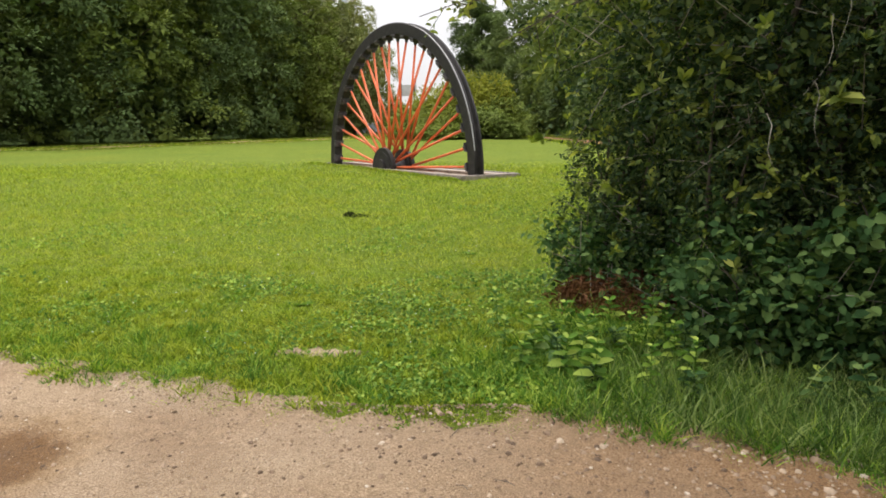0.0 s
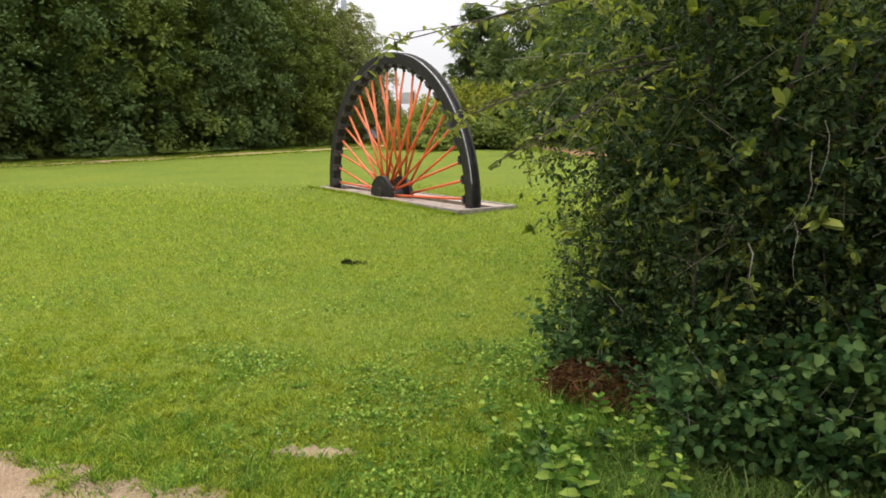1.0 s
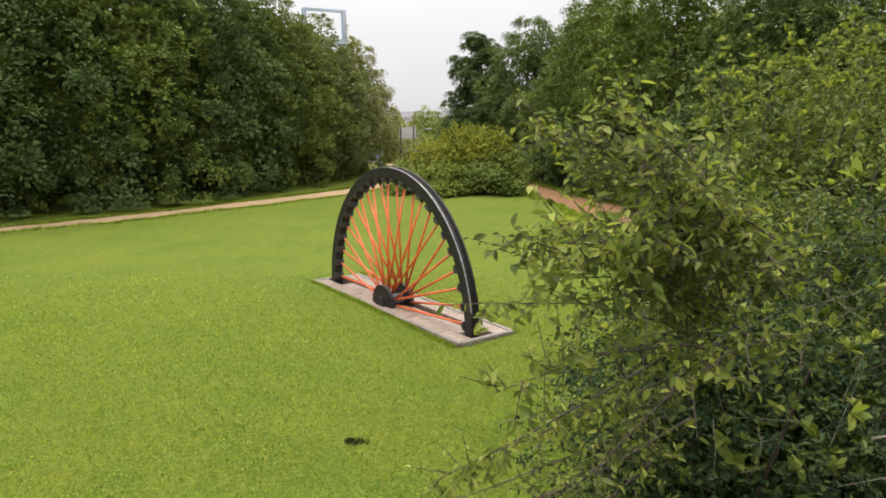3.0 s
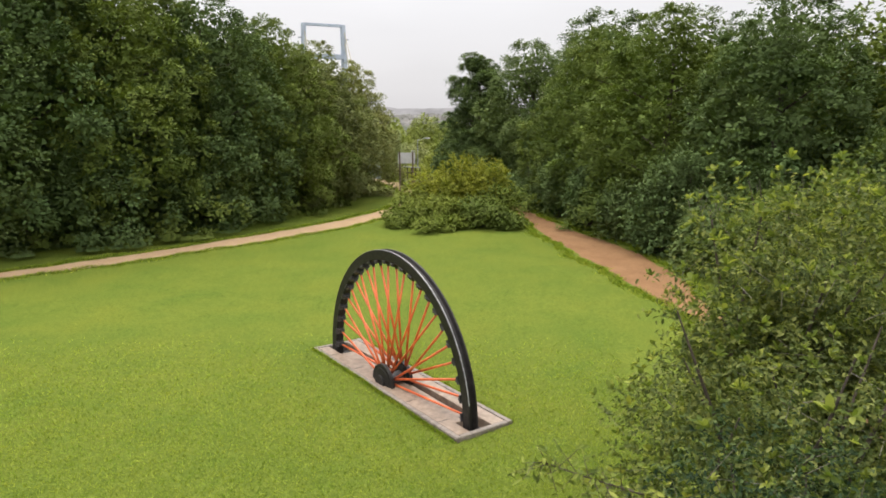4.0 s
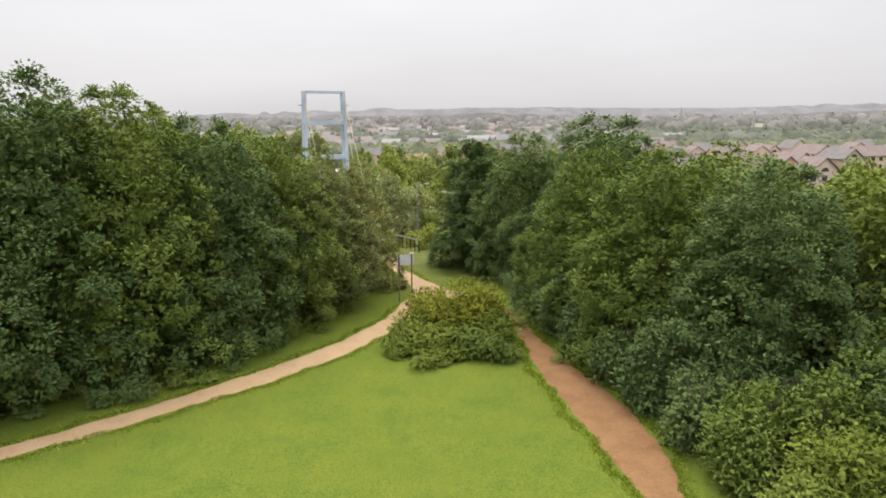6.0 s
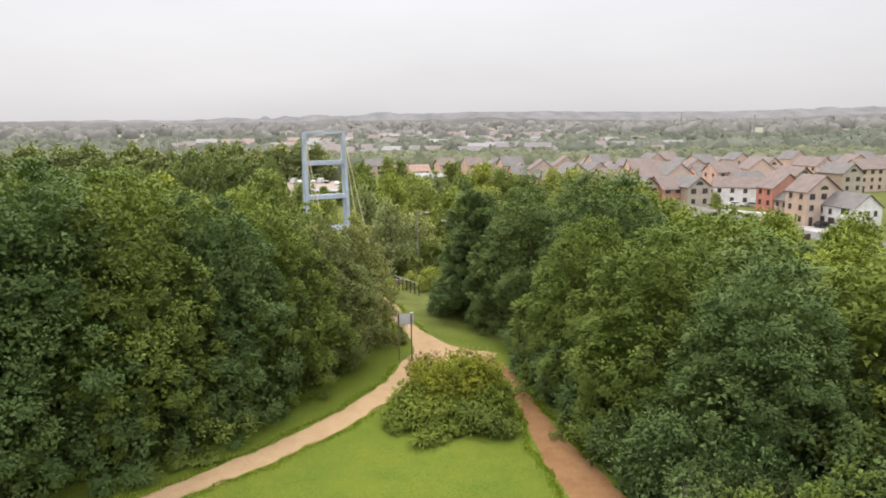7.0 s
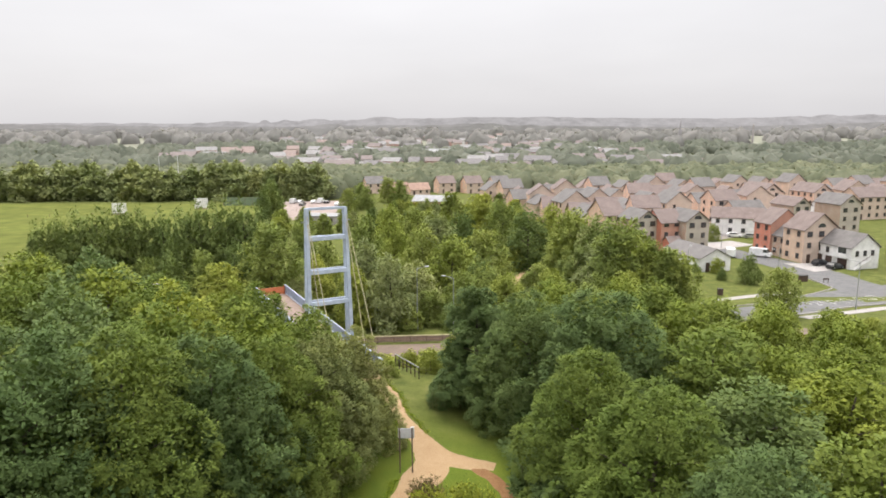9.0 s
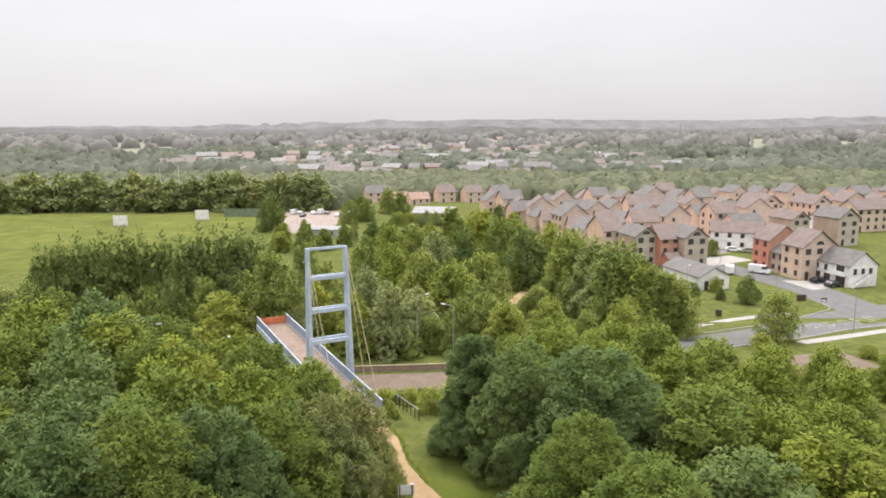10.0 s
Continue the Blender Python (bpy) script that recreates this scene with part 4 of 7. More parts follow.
RIGHT = [(T_D, 2.9, 53.6, 9.8, 4.0), (T_A, 6.3, 49.5, 10.3, 4.8), (T_A, 10.6, 45.0, 11.5, 6.4), (T_B, 8.5, 38.4, 9.7, 4.6), (T_B, 10.6, 32.2, 10.0, 5.4), (T_A, 12.9, 26.3, 9.8, 4.8),
         (T_E, 16.6, 34.5, 9.4, 5.6), (T_F, 18.2, 27.5, 10.0, 5.2), (T_F, 16.6, 41.8, 9.8, 5.6), (T_G, 13.5, 51.0, 9.6, 5.2), (T_F, 20.0, 48.0, 8.6, 5.4), (T_G, 23.0, 38.5, 8.4, 5.4), (T_G, 23.5, 30.5, 9.0, 5.2),
         (T_F, 28.5, 35.0, 8.8, 5.2), (T_G, 26.5, 44.5, 7.6, 5.2), (T_E, 17.5, 20.5, 9.2, 4.6), (T_G, 21.5, 23.0, 8.6, 4.6)]
for i, (kind, x, y, h, r) in enumerate(RIGHT):
    plant_round(kind, KR[id(kind)], x, y, h, r, i * 2.3 + 0.4, "tall green broadleaf tree beside the red earth path" if kind is not T_D else "dark green pointed tree standing by the path junction", group="wood beside the path")


# two trees out of view, added only to shade the near shrubs
for i, (kind, x, y, h) in enumerate(((T_B, 6.9, -0.4, 10.0), (T_A, 5.2, -3.6, 10.5))):
    plant(kind, x, y, h, i * 2.0, "unseen tall broadleaf tree added to shade the shrubs by the track", group="trees by the track")


def shrub_foliage(seed, rx, ry, h, twigs, per, leaf, tip=0.35, folded=True, low=0.0, flat=0.0):
    """Shoots all over a rounded bush, each with leaves along it."""
    g = np.random.default_rng(seed)
    lob = 11
    a = np.arange(lob) * 2.4
    c = np.stack([np.cos(a) * rx * g.uniform(0.2, 0.62, lob), np.sin(a) * ry * g.uniform(0.2, 0.62, lob), h * g.uniform(0.15 + low, 0.72, lob)], -1)
    lr = np.stack([rx * g.uniform(0.4, 0.55, lob), ry * g.uniform(0.4, 0.55, lob), h * g.uniform(0.22, 0.34, lob)], -1)
    w = g.integers(0, lob, twigs)
    d = ball_points(g, twigs)
    d[:, 2] = d[:, 2] * 0.9 + 0.1
    s = c[w] + d * lr[w] * g.uniform(0.6, 1.0, (twigs, 1))
    if flat:   # trimmed back on the side of the lawn
        s[:, 0] = np.where(s[:, 0] < -flat, -flat + (s[:, 0] + flat) * 0.35, s[:, 0])
    way = unit(d + g.normal(0, 0.5, (twigs, 3)) + (0, 0, 0.25))
    ln = tip * g.uniform(0.4, 1.2, twigs)
    t = (np.arange(per) + 0.5) / per
    pts = s[:, None] + way[:, None] * (ln[:, None] * t)[..., None] + g.normal(0, 0.01, (twigs, per, 3)) + (0, 0, -0.15) * (ln[:, None] * t**2)[..., None]
    nrm = np.repeat((way * 0.4 + (0, 0, 0.8))[:, None], per, 1)
    pts = pts.reshape(-1, 3)
    keep = pts[:, 2] > 0.05
    return s, way, ln, pts[keep], nrm.reshape(-1, 3)[keep], g


def shrub(name, x, y, rx, ry, h, twigs, per, leaf, mat, label, seed, category="shrub", tip=0.35, stems=9, shown_twigs=260, slim=0.5, inner=260, group="", turn=0.0, tips=0, flat=0.0, rosette=1.25):
    inner *= 14 if h > 3 and x < 8 else 6
    e = thing(name, label, category, Matrix.Translation((x, y, float(ground_z(x, y)))) @ Matrix.Rotation(turn, 4, "Z"), group)
    s, way, ln, pts, nrm, g = shrub_foliage(seed, rx, ry, h, twigs, per, leaf, tip, True, 0.0, flat)
    shared("foliage", leaves(g, pts, nrm, np.full(len(pts), leaf), mat, "foliage", slim, leaf < 0.09, 0.55, leaf >= 0.09, None, leaf >= 0.09), e)
    ip = ball_points(g, inner) * g.uniform(0.1, 1.0, (inner, 1)) ** 0.5 * (rx * 0.68, ry * 0.68, h * 0.34) + (0, 0, h * 0.42)
    shared("inner_foliage", leaves(g, ip, ball_points(g, inner), np.full(inner, leaf * 1.45), mat, "inner_foliage", 0.55, leaf < 0.09, 1.0, leaf >= 0.09), e, None, "shaded leaves inside the bush")
    if tips:
        pick = g.permutation(len(s))[:tips]
        at = np.repeat(s[pick] + way[pick] * ln[pick, None] * 1.08, 7, 0)
        d = np.repeat(way[pick], 7, 0)
        out = unit(unit(g.normal(0, 1, at.shape)) + d * 0.75 + (0, 0, 0.25))
        sz = np.repeat(g.uniform(0.6, 1.4, tips), 7) * leaf * rosette
        shared("young_growth", leaves(g, at, unit(d + (0, 0, 0.6)), sz, L_TIP, "young_growth", 0.46, True, 0.3, False, out), e, None, "whorl of pale young leaves")
    rr = random.Random(seed)
    bm = bmesh.new()
    for k in range(stems):
        a = k * 2.4
        p = Vector((math.cos(a) * rx * 0.12, math.sin(a) * ry * 0.12, -0.1))
        q = Vector((math.cos(a) * rx * rr.uniform(0.2, 0.45), math.sin(a) * ry * rr.uniform(0.2, 0.45), h * rr.uniform(0.35, 0.5)))
        r2 = Vector((math.cos(a + 0.4) * rx * rr.uniform(0.35, 0.7), math.sin(a + 0.4) * ry * rr.uniform(0.35, 0.7), h * rr.uniform(0.65, 0.88)))
        rod(bm, p, q, 0.012 * h, 0.007 * h, 6)
        rod(bm, q, r2, 0.007 * h, 0.002 * h, 6)
    part("stem", bm, M_BARK, e)
    if shown_twigs:
        bm = bmesh.new()
        for k in range(min(shown_twigs, len(s))):
            rod(bm, s[k] - way[k] * 0.25, s[k] + way[k] * ln[k] * 0.55 - Vector((0, 0, 0.03)), 0.0035, 0.0025, 4)
            rod(bm, s[k] + way[k] * ln[k] * 0.55 - Vector((0, 0, 0.03)), s[k] + way[k] * ln[k] - Vector((0, 0, 0.15 * ln[k])), 0.0025, 0.0012, 4)
        tagged(part("twig_growth", bm, M_TWIG, e, "pale thin twigs"), kind="stuff")
    return e


near = "dense green leafy shrub with pale twigs at the lawn's edge"
SH1 = shrub("shrub", 2.15, 4.45, 1.55, 1.45, 3.6, 4600, 10, 0.042, L_NEAR, near, 31, tip=0.27, flat=1.52, shown_twigs=420, inner=420, tips=760, rosette=1.7, group="shrubs at the lawn's edge")
shrub("shrub", 3.5, 6.7, 1.9, 1.8, 4.3, 2500, 10, 0.055, L_OLIVE, near, 32, shown_twigs=160, inner=360, tips=800, rosette=1.6, group="shrubs at the lawn's edge")
shrub("shrub", 4.65, 8.9, 1.9, 1.7, 5.0, 2400, 10, 0.07, L_OLIVE, "tall grey-green leafy shrub behind the nearer bushes", 33, shown_twigs=60, inner=420, tips=900, tip=0.5, group="shrubs at the lawn's edge")
shrub("shrub", 4.6, 4.2, 1.8, 1.8, 4.2, 1500, 10, 0.06, L_NEAR, near, 34, shown_twigs=40, inner=420, tips=260, group="shrubs at the lawn's edge")
shrub("shrub", 6.3, 7.0, 2.0, 2.0, 4.9, 1500, 10, 0.075, L_OLIVE, near, 35, shown_twigs=30, inner=420, tips=400, tip=0.5, group="shrubs at the lawn's edge")
shrub("shrub", 6.4, 11.6, 1.3, 1.6, 4.2, 1100, 10, 0.075, L_OLIVE, near, 36, shown_twigs=60, inner=300, tip=0.5, group="shrubs at the lawn's edge")
# the next two stand out of view, added to block skylight from the right
shrub("shrub", 4.0, 2.5, 1.5, 1.2, 4.0, 900, 10, 0.07, L_NEAR, near, 41, shown_twigs=40, inner=420, tips=260, group="shrubs at the lawn's edge")
shrub("shrub", 6.2, 3.2, 1.9, 1.8, 4.6, 1000, 10, 0.075, L_OLIVE, near, 42, shown_twigs=30, inner=420, tips=400, tip=0.5, group="shrubs at the lawn's edge")
shrub("shrub", 1.36, 4.95, 0.55, 0.55, 1.55, 1000, 10, 0.035, L_NEAR, "small dense green bush at the foot of the taller shrub", 43, tip=0.16, shown_twigs=60, inner=90, tips=150, group="shrubs at the lawn's edge")
shrub("shrub", 1.75, 4.0, 0.6, 0.5, 1.7, 1000, 10, 0.035, L_NEAR, "small dense green bush before the taller shrub", 44, tip=0.18, shown_twigs=60, inner=90, tips=150, group="shrubs at the lawn's edge")
# low bramble and dead growth at the foot
shrub("bramble", 1.85, 3.55, 0.72, 0.42, 0.66, 760, 7, 0.052, L_BRAMBLE, "low green bramble trailing from the shrubs over the grass", 37, "bramble", 0.24, 6, 60, 0.72, 30)
shrub("bramble", 1.22, 4.75, 0.48, 0.5, 0.75, 520, 7, 0.045, L_BRAMBLE, "low green bramble at the foot of the shrub", 38, "bramble", 0.22, 5, 40, 0.7, 30)
shrub("bramble", 2.5, 3.35, 0.72, 0.5, 1.05, 900, 7, 0.058, L_BRAMBLE, "green bramble with broad toothed leaves by the track", 39, "bramble", 0.26, 5, 40, 0.74, 30)
shrub("bramble", 1.62, 3.95, 0.34, 0.26, 0.98, 260, 7, 0.055, L_BRAMBLE, "upright bramble shoots with broad leaves before the shrub", 45, "bramble", 0.2, 5, 30, 0.72, 12)
shrub("dead_bramble", 1.42, 4.35, 0.7, 0.36, 0.24, 2300, 6, 0.06, L_DEAD, "heap of dead red-brown bramble stems", 40, "dead bramble", 0.12, 8, 160, 0.07, 40)
# shrubs further along the red path
for k, (x, y, rx, ry, h, mat) in enumerate(((9.2, 23.2, 1.3, 1.2, 3.2, L_DARK), (10.6, 21.6, 1.5, 1.3, 4.2, L_MID), (12.6, 20.4, 1.7, 1.5, 4.6, L_MID), (14.8, 19.6, 1.6, 1.5, 4.4, L_DARK), (8.5, 26.4, 1.3, 1.3, 3.2, L_DARK), (7.9, 29.0, 1.3, 1.5, 3.2, L_DARK), (6.9, 32.4, 1.3, 1.6, 3.2, L_DARK), (6.1, 36.0, 1.3, 1.6, 3.4, L_DARK), (5.5, 39.8, 1.2, 1.5, 2.8, L_DARK), (9.4, 26.2, 1.5, 1.5, 4.0, L_DARK), (11.2, 24.0, 1.5, 1.4, 4.4, L_DARK), (9.6, 20.6, 1.1, 1.1, 2.6, L_MID), (11.6, 18.8, 1.4, 1.2, 3.2, L_FRESH), (9.9, 17.4, 1.0, 1.0, 2.2, L_MID))):
    shrub("shrub", x, y, rx, ry, h, 1300, 9, 0.13, mat, "leafy green shrub below the trees by the earth path", 50 + k, tip=0.45, shown_twigs=20, inner=240, group="shrubs by the path")
# a clump of bare, leggy stems by the earth path
sap = thing("sapling_clump", "clump of bare leggy pale stems beside the earth path", "sapling", Matrix.Translation((9.0, 23.2, float(ground_z(9.0, 23.2)))))
for k in range(9):
    bm = bmesh.new()
    a = k * 2.4
    p0 = Vector((0.35 * math.cos(a) * (k % 3 + 1) / 3, 0.3 * math.sin(a), -0.05))
    p1 = p0 + Vector((0.12 * math.cos(a), 0.1 * math.sin(a), 1.5))
    p2 = p1 + Vector((0.3 * math.cos(a * 1.3), 0.2 * math.sin(a), 1.2 + 0.1 * (k % 4)))
    rod(bm, p0, p1, 0.016, 0.012, 6)
    rod(bm, p1, p2, 0.012, 0.005, 6)
    rod(bm, p1, p1 + Vector((0.35 * math.sin(a), -0.2, 0.6)), 0.01, 0.004, 5)
    part("stem", bm, M_TWIG, sap)
# the mound of bramble where the paths meet
L_RUST = leafy("rusty_green_leaves", (0.07, 0.06, 0.03), (0.13, 0.115, 0.05), (0.24, 0.13, 0.08), 1.5, 0.25, 0.7)
MOUND = "leafy bramble and tall weeds in a mound between paths"
for k, (x, y, rx, ry, h, mat, n, lf) in enumerate(((0.2, 35.6, 2.3, 2.4, 2.7, L_YELLOW, 2300, 0.1), (1.7, 35.0, 1.7, 2.0, 3.4, L_YELLOW, 2300, 0.1), (-1.4, 34.6, 1.5, 1.8, 1.7, L_FRESH, 1300, 0.1), (3.0, 34.2, 1.2, 1.7, 2.0, L_FRESH, 1100, 0.1),
                                                  (-0.2, 33.4, 1.9, 1.4, 1.6, L_FRESH, 1500, 0.1), (1.9, 33.0, 1.8, 1.3, 1.6, L_MID, 1500, 0.1), (-2.0, 33.0, 0.9, 1.0, 0.8, L_FRESH, 600, 0.09), (0.3, 32.0, 2.2, 0.8, 0.7, L_FRESH, 1200, 0.09), (3.1, 32.2, 1.0, 0.8, 0.8, L_MID, 600, 0.09))):
    shrub("bramble", x, y, rx, ry, h, n, 9, lf, mat, MOUND, 160 + k, "bramble", 0.32, 7, 0, 0.6, 90 if h > 1 else 30, group="mound where the paths meet", turn=k)
shrub("bush", -0.75, 38.4, 1.2, 1.0, 2.1, 900, 9, 0.09, L_RUST, "small bush with reddish-brown leaves behind the mound", 63, "bush", 0.3, 5, 0, 0.5, 80)

# shoots that lean out of the nearest shrub
g = np.random.default_rng(77)
P, N = [], []
bm = bmesh.new()
base_at = np.array([2.15, 4.45, float(ground_z(2.15, 4.45))])
SHOOTS = (((1.5, 3.7, 2.55), (0.75, 3.15, 2.35), (0.05, 2.95, 2.1)), ((1.4, 3.6, 2.1), (0.7, 3.1, 1.95), (-0.1, 3.0, 1.72)), ((1.5, 3.9, 2.8), (0.9, 3.4, 3.0), (0.3, 3.2, 3.1)),
          ((1.6, 3.9, 2.3), (1.0, 3.6, 2.2), (0.45, 3.5, 2.0)), ((1.7, 3.5, 2.9), (1.2, 3.0, 3.2), (0.8, 2.8, 3.3)),
          ((1.6, 3.6, 2.6), (1.1, 3.0, 2.5), (0.7, 2.7, 2.3)), ((1.5, 4.0, 3.1), (1.0, 3.7, 3.4), (0.6, 3.6, 3.6)))
SHOOTS += (((1.4, 4.1, 1.75), (0.75, 3.7, 1.68), (-0.06, 3.5, 1.33)), ((1.5, 4.2, 1.85), (0.9, 4.0, 1.7), (0.12, 3.9, 1.44)), ((1.3, 4.0, 1.6), (0.85, 3.6, 1.52), (0.32, 3.4, 1.2)), ((1.3, 3.9, 1.7), (0.9, 3.6, 1.55), (0.5, 3.4, 1.28)))
more = np.random.default_rng(78)
SHOOTS = list(SHOOTS)
for k in range(24):
    ez = more.uniform(2.6, 3.8)
    e = np.array((more.uniform(0.15 + 0.42 * max(0.0, ez - 2.9), 1.0), more.uniform(2.3, 3.0), ez))
    a = np.array((more.uniform(1.4, 1.9), more.uniform(3.3, 4.0), more.uniform(2.3, 3.1)))
    SHOOTS.append((tuple(a), tuple((a + e) / 2 + (0.0, -0.1, 0.25)), tuple(e)))
P2, N2 = [], []
for number, line in enumerate(SHOOTS):
    a, m, e = (np.array(p) for p in line)
    for i in range(3):
        t0, t1 = i / 3, (i + 1) / 3
        f = lambda t: (1 - t) ** 2 * a + 2 * t * (1 - t) * m + t * t * e
        rod(bm, f(t0) - base_at, f(t1) - base_at, 0.008 - 0.002 * i, 0.006 - 0.002 * i, 5)
    for j in range(16 if 7 <= number < 11 else 38):
        t = g.uniform(0.1, 1)
        p0 = f(t)
        w = unit(g.normal(0, 1, 3) + unit(e - a) * 0.8 + (0, 0, -0.2))
        l = g.uniform(0.08, 0.24)
        rod(bm, p0 - base_at, p0 + w * l - base_at, 0.0025, 0.0012, 4)
        for s in np.linspace(0.2, 1, 6):
            (P2 if number % 3 == 2 else P).append(p0 + w * l * s - base_at)
            (N2 if number % 3 == 2 else N).append(w * 0.3 + np.array((0, -0.2, 0.8)))
part("branch", bm, M_BARK, SH1, "thin bare-barked branch leaning out over the grass")
shared("branch_leaves", leaves(g, np.array(P), np.array(N), np.full(len(P), 0.046), L_TIP, "branch_leaves", 0.45, True, 0.5), SH1, None, "small pale green leaves on the leaning shoots")
shared("branch_leaves", leaves(g, np.array(P2), np.array(N2), np.full(len(P2), 0.044), L_OLIVE, "branch_leaves", 0.5, True, 0.6), SH1, None, "small olive green leaves on the leaning shoots")
# hanging and arching pale stems
for k in range(20):
    p = Vector((g.uniform(-1.35, 0.7), g.uniform(-1.75, -1.15), g.uniform(1.2, 3.5)))
    swing, l = g.uniform(-0.5, 0.5), g.uniform(0.16, 0.48)
    bm = bmesh.new()
    last, r0 = p, g.uniform(0.0018, 0.0038)
    for j in range(1, 6):
        t = j / 5
        q = p + Vector((swing * l * t * t + 0.018 * math.sin((3 + k % 4) * t + k), -0.1 * t, -l * t))
        rod(bm, last, q, r0 * (1.1 - 0.15 * j), r0 * (0.95 - 0.15 * j), 5)
        last = q
    part("hanging_stem", bm, M_TWIG, SH1, "pale dry stem hanging down")
for k in range(2):
    p = Vector((g.uniform(-1.2, 0.2), g.uniform(-1.7, -1.3), g.uniform(1.4, 3.1)))
    d = Vector((g.uniform(0.4, 1.0), -0.25, g.uniform(0.1, 0.45)))
    bm = bmesh.new()
    rod(bm, p, p + d * 0.5 + Vector((0, 0, 0.04)), 0.005, 0.0045, 6)
    rod(bm, p + d * 0.5 + Vector((0, 0, 0.04)), p + d, 0.0045, 0.002, 6)
    part("bare_branch", bm, M_TWIG, SH1, "pale bare branch")


# ---- the winding wheel ----
HUB = (-1.015, 13.72, 0.07)
WM = Matrix.Translation(HUB) @ Matrix.Rotation(math.atan2(-0.821, 0.571), 4, "Z")
wheel = thing("winding_wheel", "half of a black mine winding wheel with orange-red spokes", "wheel", WM)
prof = [(2.51, 0.03), (2.51, 0.165), (2.54, 0.19), (2.725, 0.198), (2.74, 0.19), (2.74, 0.16), (2.68, 0.13), (2.67, 0.1), (2.68, 0.07), (2.74, 0.035), (2.74, 0.005), (2.725, -0.005), (2.54, 0.004)]
bm = bmesh.new()
seg = 96
rings = []
for k in range(seg + 1):
    a = radians(-3.2 + 186.4 * k / seg)
    rings.append([bm.verts.new((r * math.cos(a), yy, r * math.sin(a))) for r, yy in prof])
for a, b in zip(rings[:-1], rings[1:]):
    for k in range(len(prof)):
        bm.faces.new((a[k], a[(k + 1) % len(prof)], b[(k + 1) % len(prof)], b[k]))
bm.faces.new(rings[0])
bm.faces.new(rings[-1][::-1])
bmesh.ops.recalc_face_normals(bm, faces=bm.faces[:])
part("rim", bm, M_BLACK, wheel, "black grooved rim")
# pale strip along the flange: worn paint together with a painted highlight
M_WORN_HIGHLIGHT = speckled("worn_highlight_paint", (0.12, 0.12, 0.12), (0.5, 0.49, 0.47), 16, 0.5)
bm = bmesh.new()
ring = []
for k in range(seg + 1):
    a = radians(8 + 150 * k / seg)
    ring.append([bm.verts.new((r * math.cos(a), yy, r * math.sin(a))) for r, yy in ((2.7415, 0.002), (2.7445, 0.008), (2.7445, 0.022), (2.7405, 0.028))])
for a, b in zip(ring[:-1], ring[1:]):
    for k in range(3):
        bm.faces.new((a[k], a[k + 1], b[k + 1], b[k]))
part("worn_edge", bm, M_WORN_HIGHLIGHT, wheel, "pale flange edge, worn and with a painted highlight")
NS = 24
lug_bm = bmesh.new()
box(lug_bm, -0.05, 0.05, 0.0, 0.17, -0.055, 0.012)
box(lug_bm, -0.075, 0.075, -0.02, 0.185, -0.016, 0.014)
rod(lug_bm, (0, 0.1, -0.11), (0, 0.1, -0.05), 0.03, 0.038, 8)
rod(lug_bm, (0, -0.035, -0.012), (0, 0.01, -0.012), 0.02, 0.02, 6)
lug_me = bpy.data.meshes.new("lug")
lug_bm.to_mesh(lug_me)
lug_bm.free()
lug_me.materials.append(M_LUG)
for k in range(NS):
    a = radians(2.5 + 175 * k / (NS - 1))
    out = Vector((math.cos(a), 0, math.sin(a)))
    shared("lug", lug_me, wheel, Matrix.Translation(out * 2.51) @ Matrix.Rotation(math.pi / 2 - a, 4, "Y"))
    bm = bmesh.new()
    front = k % 2 == 0
    off = a + radians(10 if (k // 2) % 2 else -10)
    hub_p = Vector((0.2 * math.cos(off), -0.06 if front else 0.3, max(0.01, 0.2 * math.sin(off))))
    rod(bm, hub_p, out * 2.44 + Vector((0, 0.1, 0)), 0.024, 0.022, 10)
    smooth(part("spoke", bm, M_ORANGE, wheel))
for name, y0, y1, r in (("hub_flange", -0.2, -0.12, 0.39), ("hub_flange", 0.26, 0.34, 0.36)):
    bm = bmesh.new()
    outline = [(r * math.cos(radians(t)), max(-0.06, r * math.sin(radians(t)))) for t in range(-12, 193, 8)]
    prism(bm, outline, y0, y1)
    prism(bm, [(x * 0.78, z * 0.78) for x, z in outline], y0 - 0.02, y0)
    prism(bm, [(x * 0.42, z * 0.42) for x, z in outline], y0 - 0.07, y0 - 0.02)
    bmesh.ops.recalc_face_normals(bm, faces=bm.faces[:])
    part(name, bm, M_BLACK, wheel, "black half-round hub flange")
bm = bmesh.new()
prism(bm, [(0.17 * math.cos(radians(t)), 0.17 * math.sin(radians(t))) for t in range(0, 181, 10)], -0.12, 0.26)
part("hub", bm, M_LUG, wheel, "dark hub drum")

plinth = thing("plinth", "long low concrete plinth with a kerbed recess, set in the lawn", "plinth", WM)
X0, X1, Y0, Y1 = -2.93, 2.95, -0.43, 0.82
top, bot = 0.0, -0.24
M_KERBING = speckled("weathered_kerb_concrete", (0.14, 0.115, 0.095), (0.33, 0.285, 0.24), 9, 0.7, 0, 0.3, 0.006, 1.2)
K = 0.11
for name, dims in (("kerb", (X0, X1, Y0, Y0 + K, bot, top)), ("kerb", (X0, X1, Y1 - K, Y1, bot, top)), ("kerb", (X0, X0 + K, Y0 + K, Y1 - K, bot, top - 0.004)), ("kerb", (X1 - K, X1, Y0 + K, Y1 - K, bot, top - 0.004))):
    part(name, boxes(dims, bevel=0.012), M_KERBING, plinth, "weathered grey concrete")
